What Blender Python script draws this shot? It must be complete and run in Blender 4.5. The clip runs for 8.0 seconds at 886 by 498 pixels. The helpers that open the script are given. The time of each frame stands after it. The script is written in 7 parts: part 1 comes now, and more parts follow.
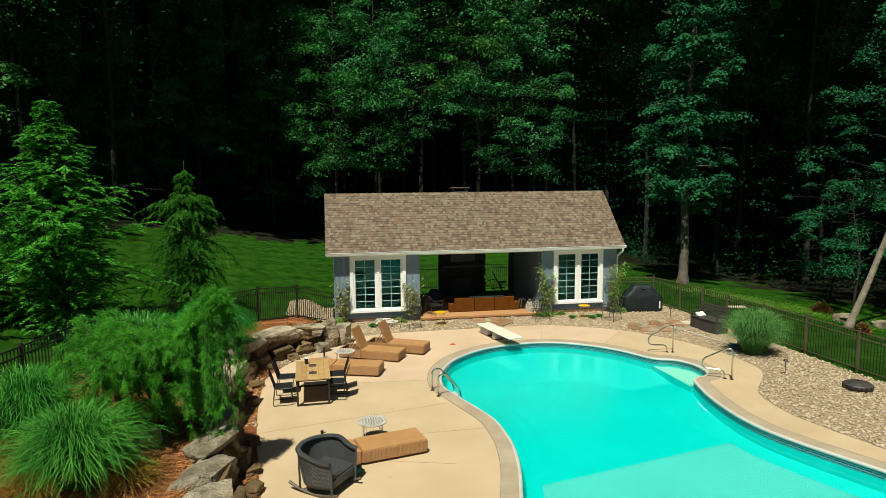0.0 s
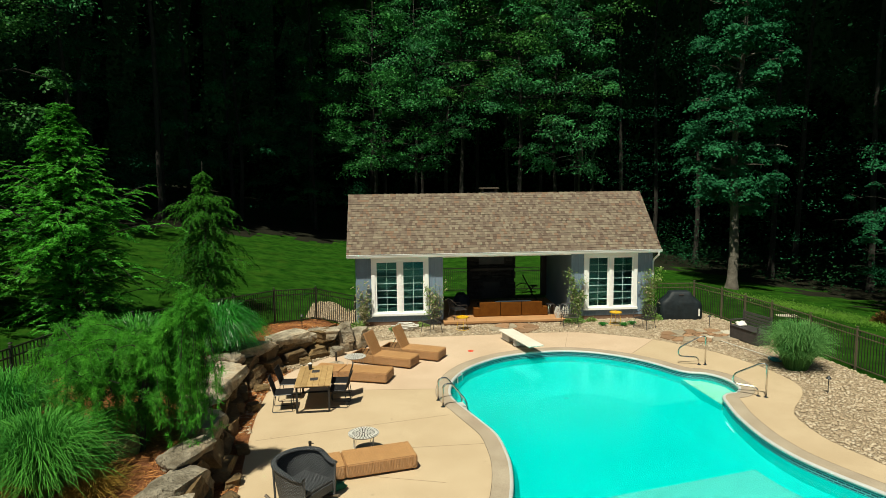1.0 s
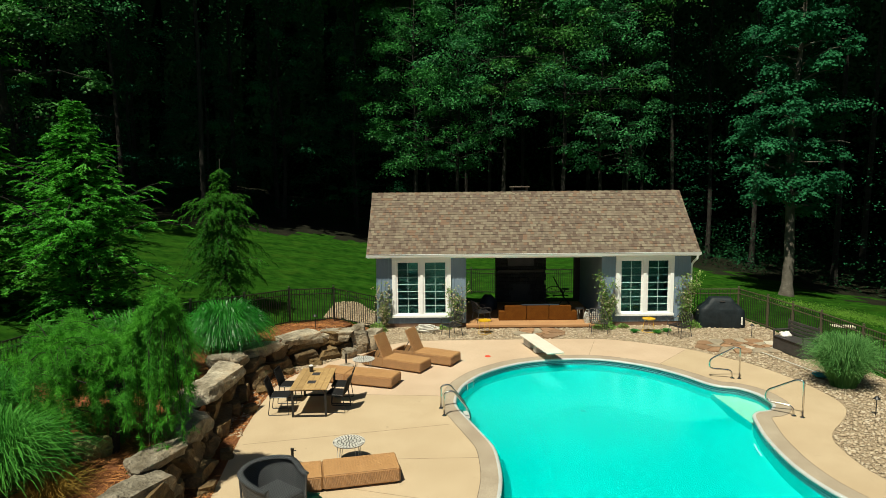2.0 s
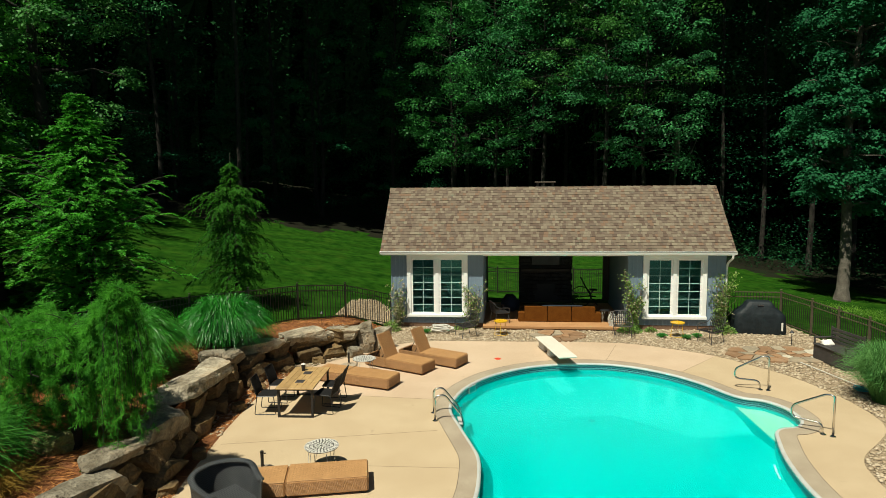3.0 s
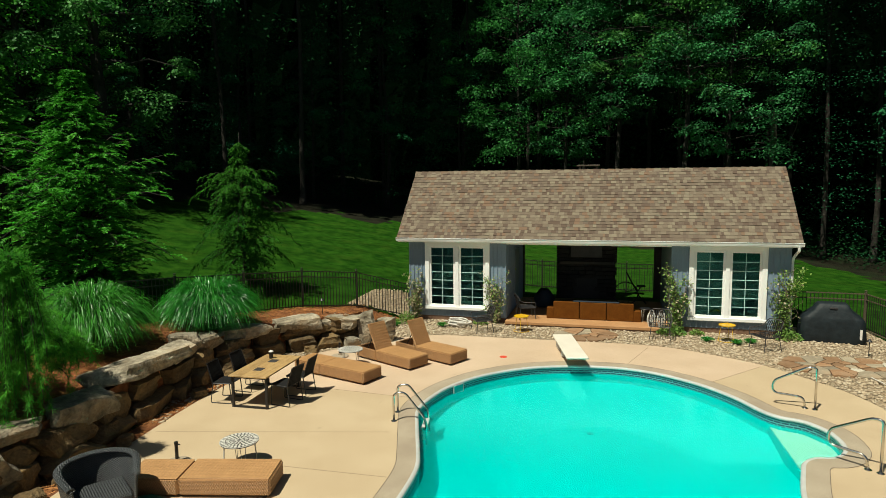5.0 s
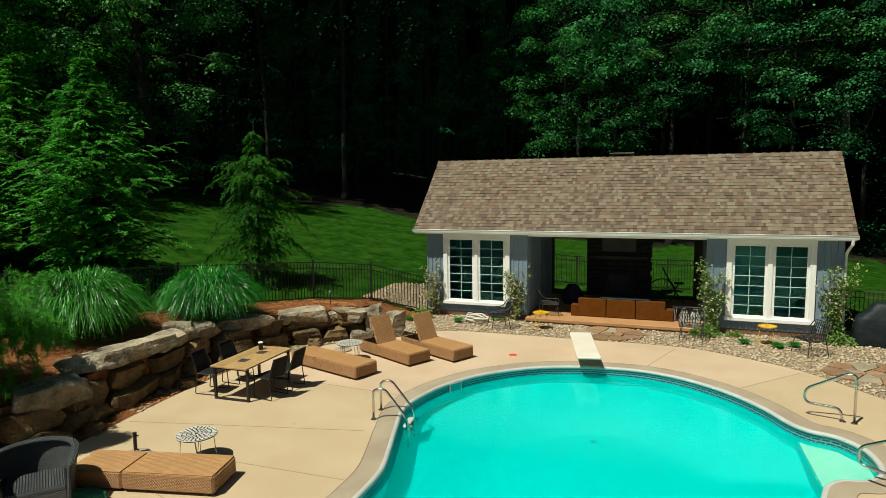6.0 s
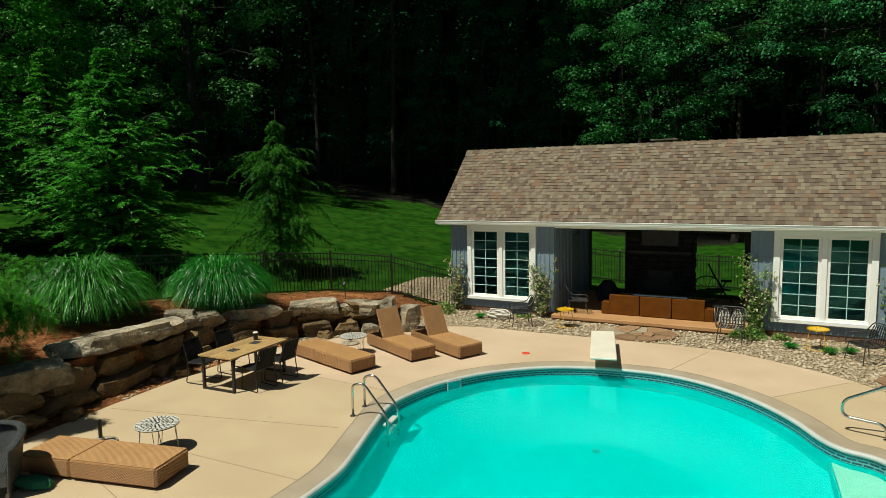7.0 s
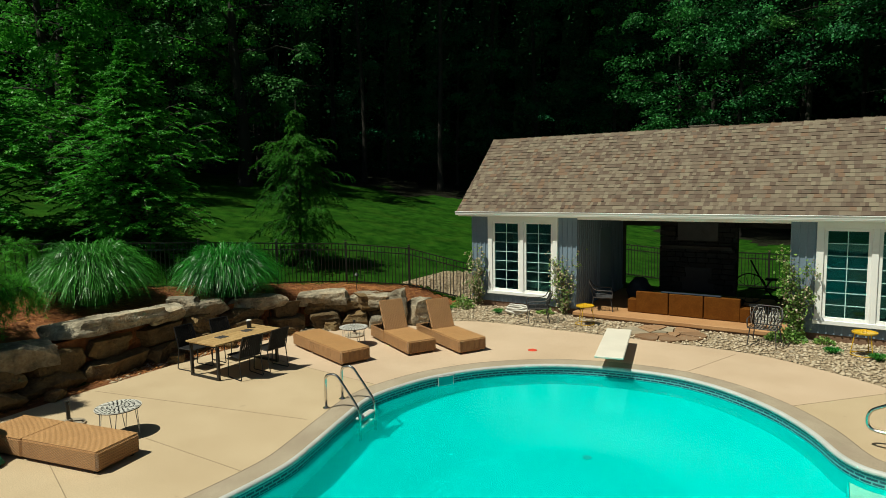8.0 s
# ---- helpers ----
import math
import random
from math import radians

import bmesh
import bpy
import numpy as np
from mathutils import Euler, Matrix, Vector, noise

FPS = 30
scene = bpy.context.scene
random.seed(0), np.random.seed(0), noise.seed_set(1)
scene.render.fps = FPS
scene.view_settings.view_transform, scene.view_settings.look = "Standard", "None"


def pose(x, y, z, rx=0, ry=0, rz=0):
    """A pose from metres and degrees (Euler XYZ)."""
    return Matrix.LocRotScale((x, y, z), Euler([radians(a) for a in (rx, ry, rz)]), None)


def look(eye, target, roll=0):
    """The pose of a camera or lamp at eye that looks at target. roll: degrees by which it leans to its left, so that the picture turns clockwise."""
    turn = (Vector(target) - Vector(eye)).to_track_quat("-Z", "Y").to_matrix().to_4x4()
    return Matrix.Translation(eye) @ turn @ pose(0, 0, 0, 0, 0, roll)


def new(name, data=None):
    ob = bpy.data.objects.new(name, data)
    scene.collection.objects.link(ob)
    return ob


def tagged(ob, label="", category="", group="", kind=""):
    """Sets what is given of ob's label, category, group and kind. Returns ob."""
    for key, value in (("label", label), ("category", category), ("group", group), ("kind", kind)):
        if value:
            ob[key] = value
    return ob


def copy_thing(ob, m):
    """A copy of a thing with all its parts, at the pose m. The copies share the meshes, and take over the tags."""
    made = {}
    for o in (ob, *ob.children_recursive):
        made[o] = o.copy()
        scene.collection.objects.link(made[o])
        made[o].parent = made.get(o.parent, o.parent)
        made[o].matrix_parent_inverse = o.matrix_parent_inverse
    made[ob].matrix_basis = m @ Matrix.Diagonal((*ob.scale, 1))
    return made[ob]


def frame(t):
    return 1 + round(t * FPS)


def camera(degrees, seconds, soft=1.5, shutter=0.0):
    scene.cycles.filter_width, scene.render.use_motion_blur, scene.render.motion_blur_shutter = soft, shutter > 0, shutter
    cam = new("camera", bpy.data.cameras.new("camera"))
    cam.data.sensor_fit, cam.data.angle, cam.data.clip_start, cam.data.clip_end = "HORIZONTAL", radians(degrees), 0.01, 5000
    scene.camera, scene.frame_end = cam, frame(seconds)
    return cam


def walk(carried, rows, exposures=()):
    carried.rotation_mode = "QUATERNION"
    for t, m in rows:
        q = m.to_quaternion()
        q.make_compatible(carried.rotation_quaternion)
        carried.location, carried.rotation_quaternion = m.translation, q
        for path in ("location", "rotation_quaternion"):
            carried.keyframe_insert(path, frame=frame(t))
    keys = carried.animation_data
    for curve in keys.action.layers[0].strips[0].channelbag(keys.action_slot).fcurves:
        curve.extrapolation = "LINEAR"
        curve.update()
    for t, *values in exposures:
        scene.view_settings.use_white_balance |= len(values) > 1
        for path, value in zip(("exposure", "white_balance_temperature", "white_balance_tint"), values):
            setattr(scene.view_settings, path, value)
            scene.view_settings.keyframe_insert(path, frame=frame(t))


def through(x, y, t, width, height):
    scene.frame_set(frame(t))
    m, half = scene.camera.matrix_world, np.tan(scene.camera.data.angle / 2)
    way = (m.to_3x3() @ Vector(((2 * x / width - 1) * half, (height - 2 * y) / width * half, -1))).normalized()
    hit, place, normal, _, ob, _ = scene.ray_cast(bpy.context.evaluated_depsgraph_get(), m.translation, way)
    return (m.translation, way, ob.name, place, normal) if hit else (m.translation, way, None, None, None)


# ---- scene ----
cam = camera(70.5, 8.0, soft=0.5)
PATH = [
    (0, (0.164, 0.1, 5.878), (0.515, 2.056, 5.65), -0.4),
    (0.5, (0.876, 0.39, 5.885), (1.133, 2.361, 5.658), -0.5),
    (1, (1.591, 0.685, 5.873), (1.763, 2.664, 5.647), -0.6),
    (1.5, (2.291, 1.04, 5.826), (2.373, 3.026, 5.603), -0.6),
    (3, (4.465, 2.373, 5.548), (4.274, 4.351, 5.326), -0.6),
    (3.5, (5.184, 2.856, 5.419), (4.918, 4.825, 5.196), -0.7),
    (4, (5.861, 3.374, 5.26), (5.52, 5.332, 5.038), -0.7),
    (4.5, (6.487, 3.954, 5.071), (6.061, 5.896, 4.851), -0.6),
    (6, (8.288, 5.96, 4.501), (7.578, 7.817, 4.284), -0.8),
    (6.5, (8.852, 6.678, 4.33), (8.034, 8.49, 4.112), -0.8),
    (7, (9.377, 7.401, 4.146), (8.457, 9.164, 3.931), -1.0),
    (7.5, (9.866, 8.087, 3.95), (8.85, 9.797, 3.739), -1.0),
    (8, (10.352, 8.769, 3.766), (9.244, 10.421, 3.559), -1.0),
]
walk(cam, [(t, look(eye, target, roll)) for t, eye, target, roll in PATH], exposures=[(0, 0.38, 6700, 2), (4, 0.35, 6700, 2), (6, 0.21, 6600, 0.5), (8, 0.12, 6500, -0.5)])

# ---- light: a high clear-sky sun from the front left ----
SHADOW = Vector((0.25, 0.46, -1.0)).normalized()
world = bpy.data.worlds.new("sky")
scene.world = world
world.use_nodes = True
wn = world.node_tree.nodes
sky = wn.new("ShaderNodeTexSky")
sky.sky_type, sky.sun_disc = "NISHITA", False
sky.sun_elevation = math.asin(-SHADOW.z)
sky.sun_rotation = math.atan2(-SHADOW.x, -SHADOW.y)
world.node_tree.links.new(sky.outputs[0], wn["Background"].inputs[0])
wn["Background"].inputs[1].default_value = 0.029
sun = new("sun", bpy.data.lights.new("sun", "SUN"))
sun.data.energy, sun.data.angle, sun.data.color = 4.6, radians(0.5), (1.0, 0.94, 0.82)
sun.matrix_world = Matrix.Translation((-20, -20, 40)) @ SHADOW.to_track_quat("-Z", "Y").to_matrix().to_4x4()

# ---- tools ----
rng = np.random.default_rng(7)


class Build:
    """Gathers vertices and faces of one mesh."""

    def __init__(self):
        self.v, self.f = [], []

    def add(self, verts, faces, m=None):
        k = len(self.v)
        self.v += [tuple(m @ Vector(p)) for p in verts] if m is not None else [tuple(p) for p in verts]
        self.f += [tuple(i + k for i in f) for f in faces]
        return self

    def box(self, c, size, bevel=0.0, m=None):
        hx, hy, hz = (s / 2 for s in size)
        b = min(bevel, hx * 0.9, hy * 0.9, hz * 0.9)
        sg = [(x, y, z) for x in (-1, 1) for y in (-1, 1) for z in (-1, 1)]
        if b <= 0:
            pts = [(c[0] + x * hx, c[1] + y * hy, c[2] + z * hz) for x, y, z in sg]
            return self.add(pts, [(0, 1, 3, 2), (4, 6, 7, 5), (0, 4, 5, 1), (2, 3, 7, 6), (0, 2, 6, 4), (1, 5, 7, 3)], m)
        pts = []
        for x, y, z in sg:
            pts += [(c[0] + x * hx, c[1] + y * (hy - b), c[2] + z * (hz - b)),
                    (c[0] + x * (hx - b), c[1] + y * hy, c[2] + z * (hz - b)),
                    (c[0] + x * (hx - b), c[1] + y * (hy - b), c[2] + z * hz)]
        q = {s: i for i, s in enumerate(sg)}
        faces = []
        for ax, quad in enumerate(([(1, 1), (-1, 1), (-1, -1), (1, -1)],) * 3):
            for s in (-1, 1):
                loop = []
                for a, d in quad:
                    k = [a, d]
                    k.insert(ax, s)
                    loop.append(q[tuple(k)] * 3 + ax)
                faces.append(tuple(loop))
        for ax in range(3):
            o = [i for i in range(3) if i != ax]
            for a in (-1, 1):
                for d in (-1, 1):
                    def at(s, f):
                        k = [0, 0, 0]
                        k[ax], k[o[0]], k[o[1]] = s, a, d
                        return q[tuple(k)] * 3 + f
                    faces.append((at(-1, o[0]), at(1, o[0]), at(1, o[1]), at(-1, o[1])))
        faces += [(i * 3, i * 3 + 1, i * 3 + 2) for i in range(8)]
        return self.add(pts, faces, m)

    def tube(self, pts, r, n=8, m=None, cap=True, closed=False):
        pts = [Vector(p) for p in pts]
        rs = r if isinstance(r, (list, tuple)) else [r] * len(pts)
        verts, faces, side = [], [], None
        for i, p in enumerate(pts):
            a = pts[i - 1] if (i or closed) else p
            d = pts[(i + 1) % len(pts)] if (i < len(pts) - 1 or closed) else p
            t = (d - a).normalized()
            if side is None:
                side = t.orthogonal().normalized()
            side = (side - t * side.dot(t)).normalized()
            up = t.cross(side)
            for k in range(n):
                w = 2 * math.pi * k / n
                verts.append(p + (side * math.cos(w) + up * math.sin(w)) * rs[i])
        rings = len(pts)
        for i in range(rings if closed else rings - 1):
            j = (i + 1) % rings
            for k in range(n):
                l = (k + 1) % n
                faces.append((i * n + k, i * n + l, j * n + l, j * n + k))
        if cap and not closed:
            faces += [tuple(range(n - 1, -1, -1)), tuple(range((rings - 1) * n, rings * n))]
        return self.add(verts, faces, m)

    def lathe(self, prof, n=20, m=None):
        """prof: (radius, z) rows from bottom to top."""
        verts = [(r * math.cos(2 * math.pi * k / n), r * math.sin(2 * math.pi * k / n), z) for r, z in prof for k in range(n)]
        faces = [(i * n + k, i * n + (k + 1) % n, (i + 1) * n + (k + 1) % n, (i + 1) * n + k) for i in range(len(prof) - 1) for k in range(n)]
        faces += [tuple(range(n - 1, -1, -1)), tuple(range((len(prof) - 1) * n, len(prof) * n))]
        return self.add(verts, faces, m)

    def prism(self, outline, z0, z1, m=None):
        n = len(outline)
        verts = [(x, y, z0) for x, y in outline] + [(x, y, z1) for x, y in outline]
        faces = [tuple(range(n - 1, -1, -1)), tuple(range(n, 2 * n))] + [(i, (i + 1) % n, n + (i + 1) % n, n + i) for i in range(n)]
        return self.add(verts, faces, m)

    def mesh(self, name, smooth=False):
        me = bpy.data.meshes.new(name)
        me.from_pydata(self.v, [], self.f)
        if smooth:
            me.polygons.foreach_set("use_smooth", [True] * len(me.polygons))
        me.update()
        return me


def quad_mesh(name, q):
    """A mesh of loose quads from an array (n, 4, 3)."""
    n = len(q)
    me = bpy.data.meshes.new(name)
    me.vertices.add(4 * n)
    me.vertices.foreach_set("co", np.asarray(q, dtype=np.float32).ravel())
    me.loops.add(4 * n)
    me.loops.foreach_set("vertex_index", np.arange(4 * n, dtype=np.int32))
    me.polygons.add(n)
    me.polygons.foreach_set("loop_start", np.arange(0, 4 * n, 4, dtype=np.int32))
    me.update(calc_edges=True)
    me.validate()
    return me


def thing(name, label, category, group="", at=None, kind=""):
    ob = tagged(new(name), label, category, group, kind)
    ob.empty_display_size = 0.1
    if at is not None:
        ob.matrix_world = at
    return ob


def part(name, build, material, parent, label="", smooth=False, at=None):
    me = build if isinstance(build, bpy.types.Mesh) else build.mesh(name, smooth)
    if material is not None and not me.materials:
        me.materials.append(material)
    ob = new(name, me)
    ob.parent = parent
    if at is not None:
        ob.matrix_basis = at
    if label:
        ob["label"] = label
    return ob


def whole(name, build, material, label, category, group="", kind="", smooth=False, at=None):
    me = build if isinstance(build, bpy.types.Mesh) else build.mesh(name, smooth)
    if not me.materials:
        me.materials.append(material)
    ob = tagged(new(name, me), label, category, group, kind)
    if at is not None:
        ob.matrix_world = at
    return ob


def spline(pts, per=6, closed=False):
    """A Catmull-Rom curve through the points."""
    p = [np.array(q, float) for q in pts]
    n = len(p)
    out = []
    for i in range(n if closed else n - 1):
        a, b, c, d = (p[(i + k) % n] if closed else p[min(max(i + k, 0), n - 1)] for k in (-1, 0, 1, 2))
        for s in range(per):
            t = s / per
            out.append(0.5 * (2 * b + (c - a) * t + (2 * a - 5 * b + 4 * c - d) * t * t + (3 * b - a - 3 * c + d) * t ** 3))
    if not closed:
        out.append(p[-1])
    return out


def inside(poly, x, y):
    """Which of the points x, y (arrays) lie in the polygon."""
    x, y = np.asarray(x, float), np.asarray(y, float)
    r = np.zeros(x.shape, bool)
    for (x0, y0), (x1, y1) in zip(poly, poly[1:] + poly[:1]):
        c = (y0 > y) != (y1 > y)
        r ^= c & (x < (x1 - x0) * (y - y0) / ((y1 - y0) or 1e-9) + x0)
    return r


def edge_distance(poly, x, y, closed=True):
    x, y = np.asarray(x, float), np.asarray(y, float)
    d = np.full(x.shape, 1e9)
    for (x0, y0), (x1, y1) in zip(poly, poly[1:] + (poly[:1] if closed else [])):
        dx, dy = x1 - x0, y1 - y0
        t = np.clip(((x - x0) * dx + (y - y0) * dy) / (dx * dx + dy * dy + 1e-12), 0, 1)
        d = np.minimum(d, np.hypot(x - x0 - t * dx, y - y0 - t * dy))
    return d


def offset(poly, d):
    """The closed outline moved outwards by d (counter-clockwise outline: positive is out)."""
    out, n = [], len(poly)
    area = sum(poly[i][0] * poly[(i + 1) % n][1] - poly[(i + 1) % n][0] * poly[i][1] for i in range(n))
    s = 1 if area > 0 else -1
    for i in range(n):
        (ax, ay), (bx, by) = poly[i - 1], poly[(i + 1) % n]
        l = math.hypot(bx - ax, by - ay) or 1
        out.append((poly[i][0] + s * d * (by - ay) / l, poly[i][1] - s * d * (bx - ax) / l))
    return out


def sheet(outline, holes, z0, z1):
    """A slab between two heights with holes through it."""
    bm = bmesh.new()
    edges = []
    for loop in (outline, *holes):
        vs = [bm.verts.new((x, y, z1)) for x, y in loop]
        edges += [bm.edges.new((vs[i], vs[(i + 1) % len(vs)])) for i in range(len(vs))]
    bmesh.ops.triangle_fill(bm, use_beauty=True, edges=edges, normal=(0, 0, 1))
    for f in bm.faces:
        if f.normal.z < 0:
            f.normal_flip()
    rim = [e for e in bm.edges if e.is_boundary]
    r = bmesh.ops.extrude_edge_only(bm, edges=rim)
    for v in r["geom"]:
        if isinstance(v, bmesh.types.BMVert):
            v.co.z = z0
    me = bpy.data.meshes.new("sheet")
    bm.to_mesh(me)
    bm.free()
    return me


# ---- materials ----
def material(name, c1, c2, scale=3.0, rough=0.7, bump=0.2, fine=40.0, metal=0.0, vary=0.0, third=None, coords="Object", distort=0.0, coat=0.0, spec=0.5, depth=0.02, speckle=0.5):
    """Two tones mixed by noise at two scales, with a fine relief. vary: difference between objects; third: a stain colour."""
    m = bpy.data.materials.new(name)
    m.use_nodes = True
    n, l = m.node_tree.nodes, m.node_tree.links
    p = n["Principled BSDF"]
    tc = n.new("ShaderNodeTexCoord")
    a = n.new("ShaderNodeTexNoise")
    a.inputs["Scale"].default_value, a.inputs["Detail"].default_value, a.inputs["Distortion"].default_value = scale, 5, distort
    b = n.new("ShaderNodeTexNoise")
    b.inputs["Scale"].default_value, b.inputs["Detail"].default_value = fine, 3
    for t in (a, b):
        l.new(tc.outputs[coords], t.inputs["Vector"])
    ramp = n.new("ShaderNodeMapRange")
    ramp.inputs[1].default_value, ramp.inputs[2].default_value = 0.32, 0.68
    l.new(a.outputs["Fac"], ramp.inputs[0])
    mix = n.new("ShaderNodeMix")
    mix.data_type = "RGBA"
    mix.inputs[6].default_value, mix.inputs[7].default_value = (*c1, 1), (*c2, 1)
    l.new(ramp.outputs[0], mix.inputs[0])
    grain = n.new("ShaderNodeMix")
    grain.data_type, grain.blend_type = "RGBA", "MULTIPLY"
    grain.inputs[0].default_value = speckle
    gr = n.new("ShaderNodeMapRange")
    gr.inputs[1].default_value, gr.inputs[2].default_value, gr.inputs[3].default_value, gr.inputs[4].default_value = 0.25, 0.75, 0.55, 1.25
    l.new(b.outputs["Fac"], gr.inputs[0])
    l.new(mix.outputs[2], grain.inputs[6])
    l.new(gr.outputs[0], grain.inputs[7])
    out = grain.outputs[2]
    if third:
        c = n.new("ShaderNodeTexNoise")
        c.inputs["Scale"].default_value, c.inputs["Detail"].default_value, c.inputs["Roughness"].default_value = scale * 0.45, 6, 0.65
        l.new(tc.outputs[coords], c.inputs["Vector"])
        mr = n.new("ShaderNodeMapRange")
        mr.inputs[1].default_value, mr.inputs[2].default_value, mr.inputs[4].default_value = 0.52, 0.72, 0.75
        l.new(c.outputs["Fac"], mr.inputs[0])
        mx = n.new("ShaderNodeMix")
        mx.data_type = "RGBA"
        mx.inputs[7].default_value = (*third, 1)
        l.new(mr.outputs[0], mx.inputs[0])
        l.new(out, mx.inputs[6])
        out = mx.outputs[2]
    if vary:
        info = n.new("ShaderNodeObjectInfo")
        hsv = n.new("ShaderNodeHueSaturation")
        vr = n.new("ShaderNodeMapRange")
        vr.inputs[3].default_value, vr.inputs[4].default_value = 1 - vary, 1 + vary
        l.new(info.outputs["Random"], vr.inputs[0])
        l.new(vr.outputs[0], hsv.inputs["Value"])
        l.new(out, hsv.inputs["Color"])
        out = hsv.outputs[0]
    l.new(out, p.inputs["Base Color"])
    p.inputs["Roughness"].default_value, p.inputs["Metallic"].default_value = rough, metal
    p.inputs["Specular IOR Level"].default_value, p.inputs["Coat Weight"].default_value = spec, coat
    if bump:
        bp = n.new("ShaderNodeBump")
        bp.inputs["Strength"].default_value, bp.inputs["Distance"].default_value = bump, depth
        ad = n.new("ShaderNodeMath")
        l.new(a.outputs["Fac"], ad.inputs[0])
        l.new(b.outputs["Fac"], ad.inputs[1])
        l.new(ad.outputs[0], bp.inputs["Height"])
        l.new(bp.outputs[0], p.inputs["Normal"])
    return m


def leaf_material(name, dark, light, through=0.3, rough=0.45, spec=0.3, hues=(0.495, 0.510), lump=0.55):
    """Leaves that differ one from another and let some light through."""
    m = bpy.data.materials.new(name)
    m.use_nodes = True
    n, l = m.node_tree.nodes, m.node_tree.links
    p = n["Principled BSDF"]
    geo = n.new("ShaderNodeNewGeometry")
    tc = n.new("ShaderNodeTexCoord")
    ns = n.new("ShaderNodeTexNoise")
    ns.inputs["Scale"].default_value = lump
    l.new(tc.outputs["Object"], ns.inputs["Vector"])
    info = n.new("ShaderNodeObjectInfo")
    ad = n.new("ShaderNodeMath")
    ad.operation = "MULTIPLY_ADD"
    ad.inputs[1].default_value = 0.55
    l.new(geo.outputs["Random Per Island"], ad.inputs[0])
    sub = n.new("ShaderNodeMapRange")
    sub.inputs[1].default_value, sub.inputs[2].default_value, sub.inputs[4].default_value = 0.35, 0.65, 0.45
    l.new(ns.outputs["Fac"], sub.inputs[0])
    l.new(sub.outputs[0], ad.inputs[2])
    mix = n.new("ShaderNodeMix")
    mix.data_type = "RGBA"
    mix.inputs[6].default_value, mix.inputs[7].default_value = (*dark, 1), (*light, 1)
    l.new(ad.outputs[0], mix.inputs[0])
    hsv = n.new("ShaderNodeHueSaturation")
    hr = n.new("ShaderNodeMapRange")
    hr.inputs[3].default_value, hr.inputs[4].default_value = hues
    l.new(info.outputs["Random"], hr.inputs[0])
    l.new(hr.outputs[0], hsv.inputs["Hue"])
    l.new(mix.outputs[2], hsv.inputs["Color"])
    l.new(hsv.outputs[0], p.inputs["Base Color"])
    p.inputs["Roughness"].default_value = rough
    p.inputs["Specular IOR Level"].default_value = spec
    tr = n.new("ShaderNodeBsdfTranslucent")
    l.new(hsv.outputs[0], tr.inputs["Color"])
    sh = n.new("ShaderNodeMixShader")
    sh.inputs[0].default_value = through
    l.new(p.outputs[0], sh.inputs[1])
    l.new(tr.outputs[0], sh.inputs[2])
    l.new(sh.outputs[0], n["Material Output"].inputs[0])
    return m


def weave_material(name, c1, c2, sx, sz, rough=0.5, bump=0.8):
    """Woven wicker: strands over and under in a brick bond."""
    m = material(name, c1, c2, 4, rough, 0)
    n, l = m.node_tree.nodes, m.node_tree.links
    p = n["Principled BSDF"]
    tc = n.new("ShaderNodeTexCoord")
    sep = n.new("ShaderNodeSeparateXYZ")
    l.new(tc.outputs["Object"], sep.inputs[0])

    def wave(src, k, ph=0.0):
        a = n.new("ShaderNodeMath")
        a.operation, a.inputs[1].default_value, a.inputs[2].default_value = "MULTIPLY_ADD", k, ph
        l.new(src, a.inputs[0])
        s = n.new("ShaderNodeMath")
        s.operation = "SINE"
        l.new(a.outputs[0], s.inputs[0])
        return s.outputs[0]
    u = wave(sep.outputs[0], 2 * math.pi / sx)
    w = wave(sep.outputs[1], 2 * math.pi / sx)
    v = wave(sep.outputs[2], 2 * math.pi / sz, 0.6)
    ad2 = n.new("ShaderNodeMath")
    l.new(u, ad2.inputs[0])
    l.new(w, ad2.inputs[1])
    sm = n.new("ShaderNodeMath")
    sm.operation = "MULTIPLY"
    l.new(ad2.outputs[0], sm.inputs[0])
    l.new(v, sm.inputs[1])
    bp = n.new("ShaderNodeBump")
    bp.inputs["Strength"].default_value, bp.inputs["Distance"].default_value = bump, 0.01
    l.new(sm.outputs[0], bp.inputs["Height"])
    l.new(bp.outputs[0], p.inputs["Normal"])
    old = p.inputs["Base Color"].links[0].from_socket
    mr = n.new("ShaderNodeMapRange")
    mr.inputs[1].default_value, mr.inputs[2].default_value, mr.inputs[3].default_value, mr.inputs[4].default_value = -1.4, 1.0, 0.50, 1.14
    l.new(sm.outputs[0], mr.inputs[0])
    mx = n.new("ShaderNodeMix")
    mx.data_type, mx.blend_type = "RGBA", "MULTIPLY"
    mx.inputs[0].default_value = 1.0
    l.new(old, mx.inputs[6])
    l.new(mr.outputs[0], mx.inputs[7])
    l.new(mx.outputs[2], p.inputs["Base Color"])
    return m


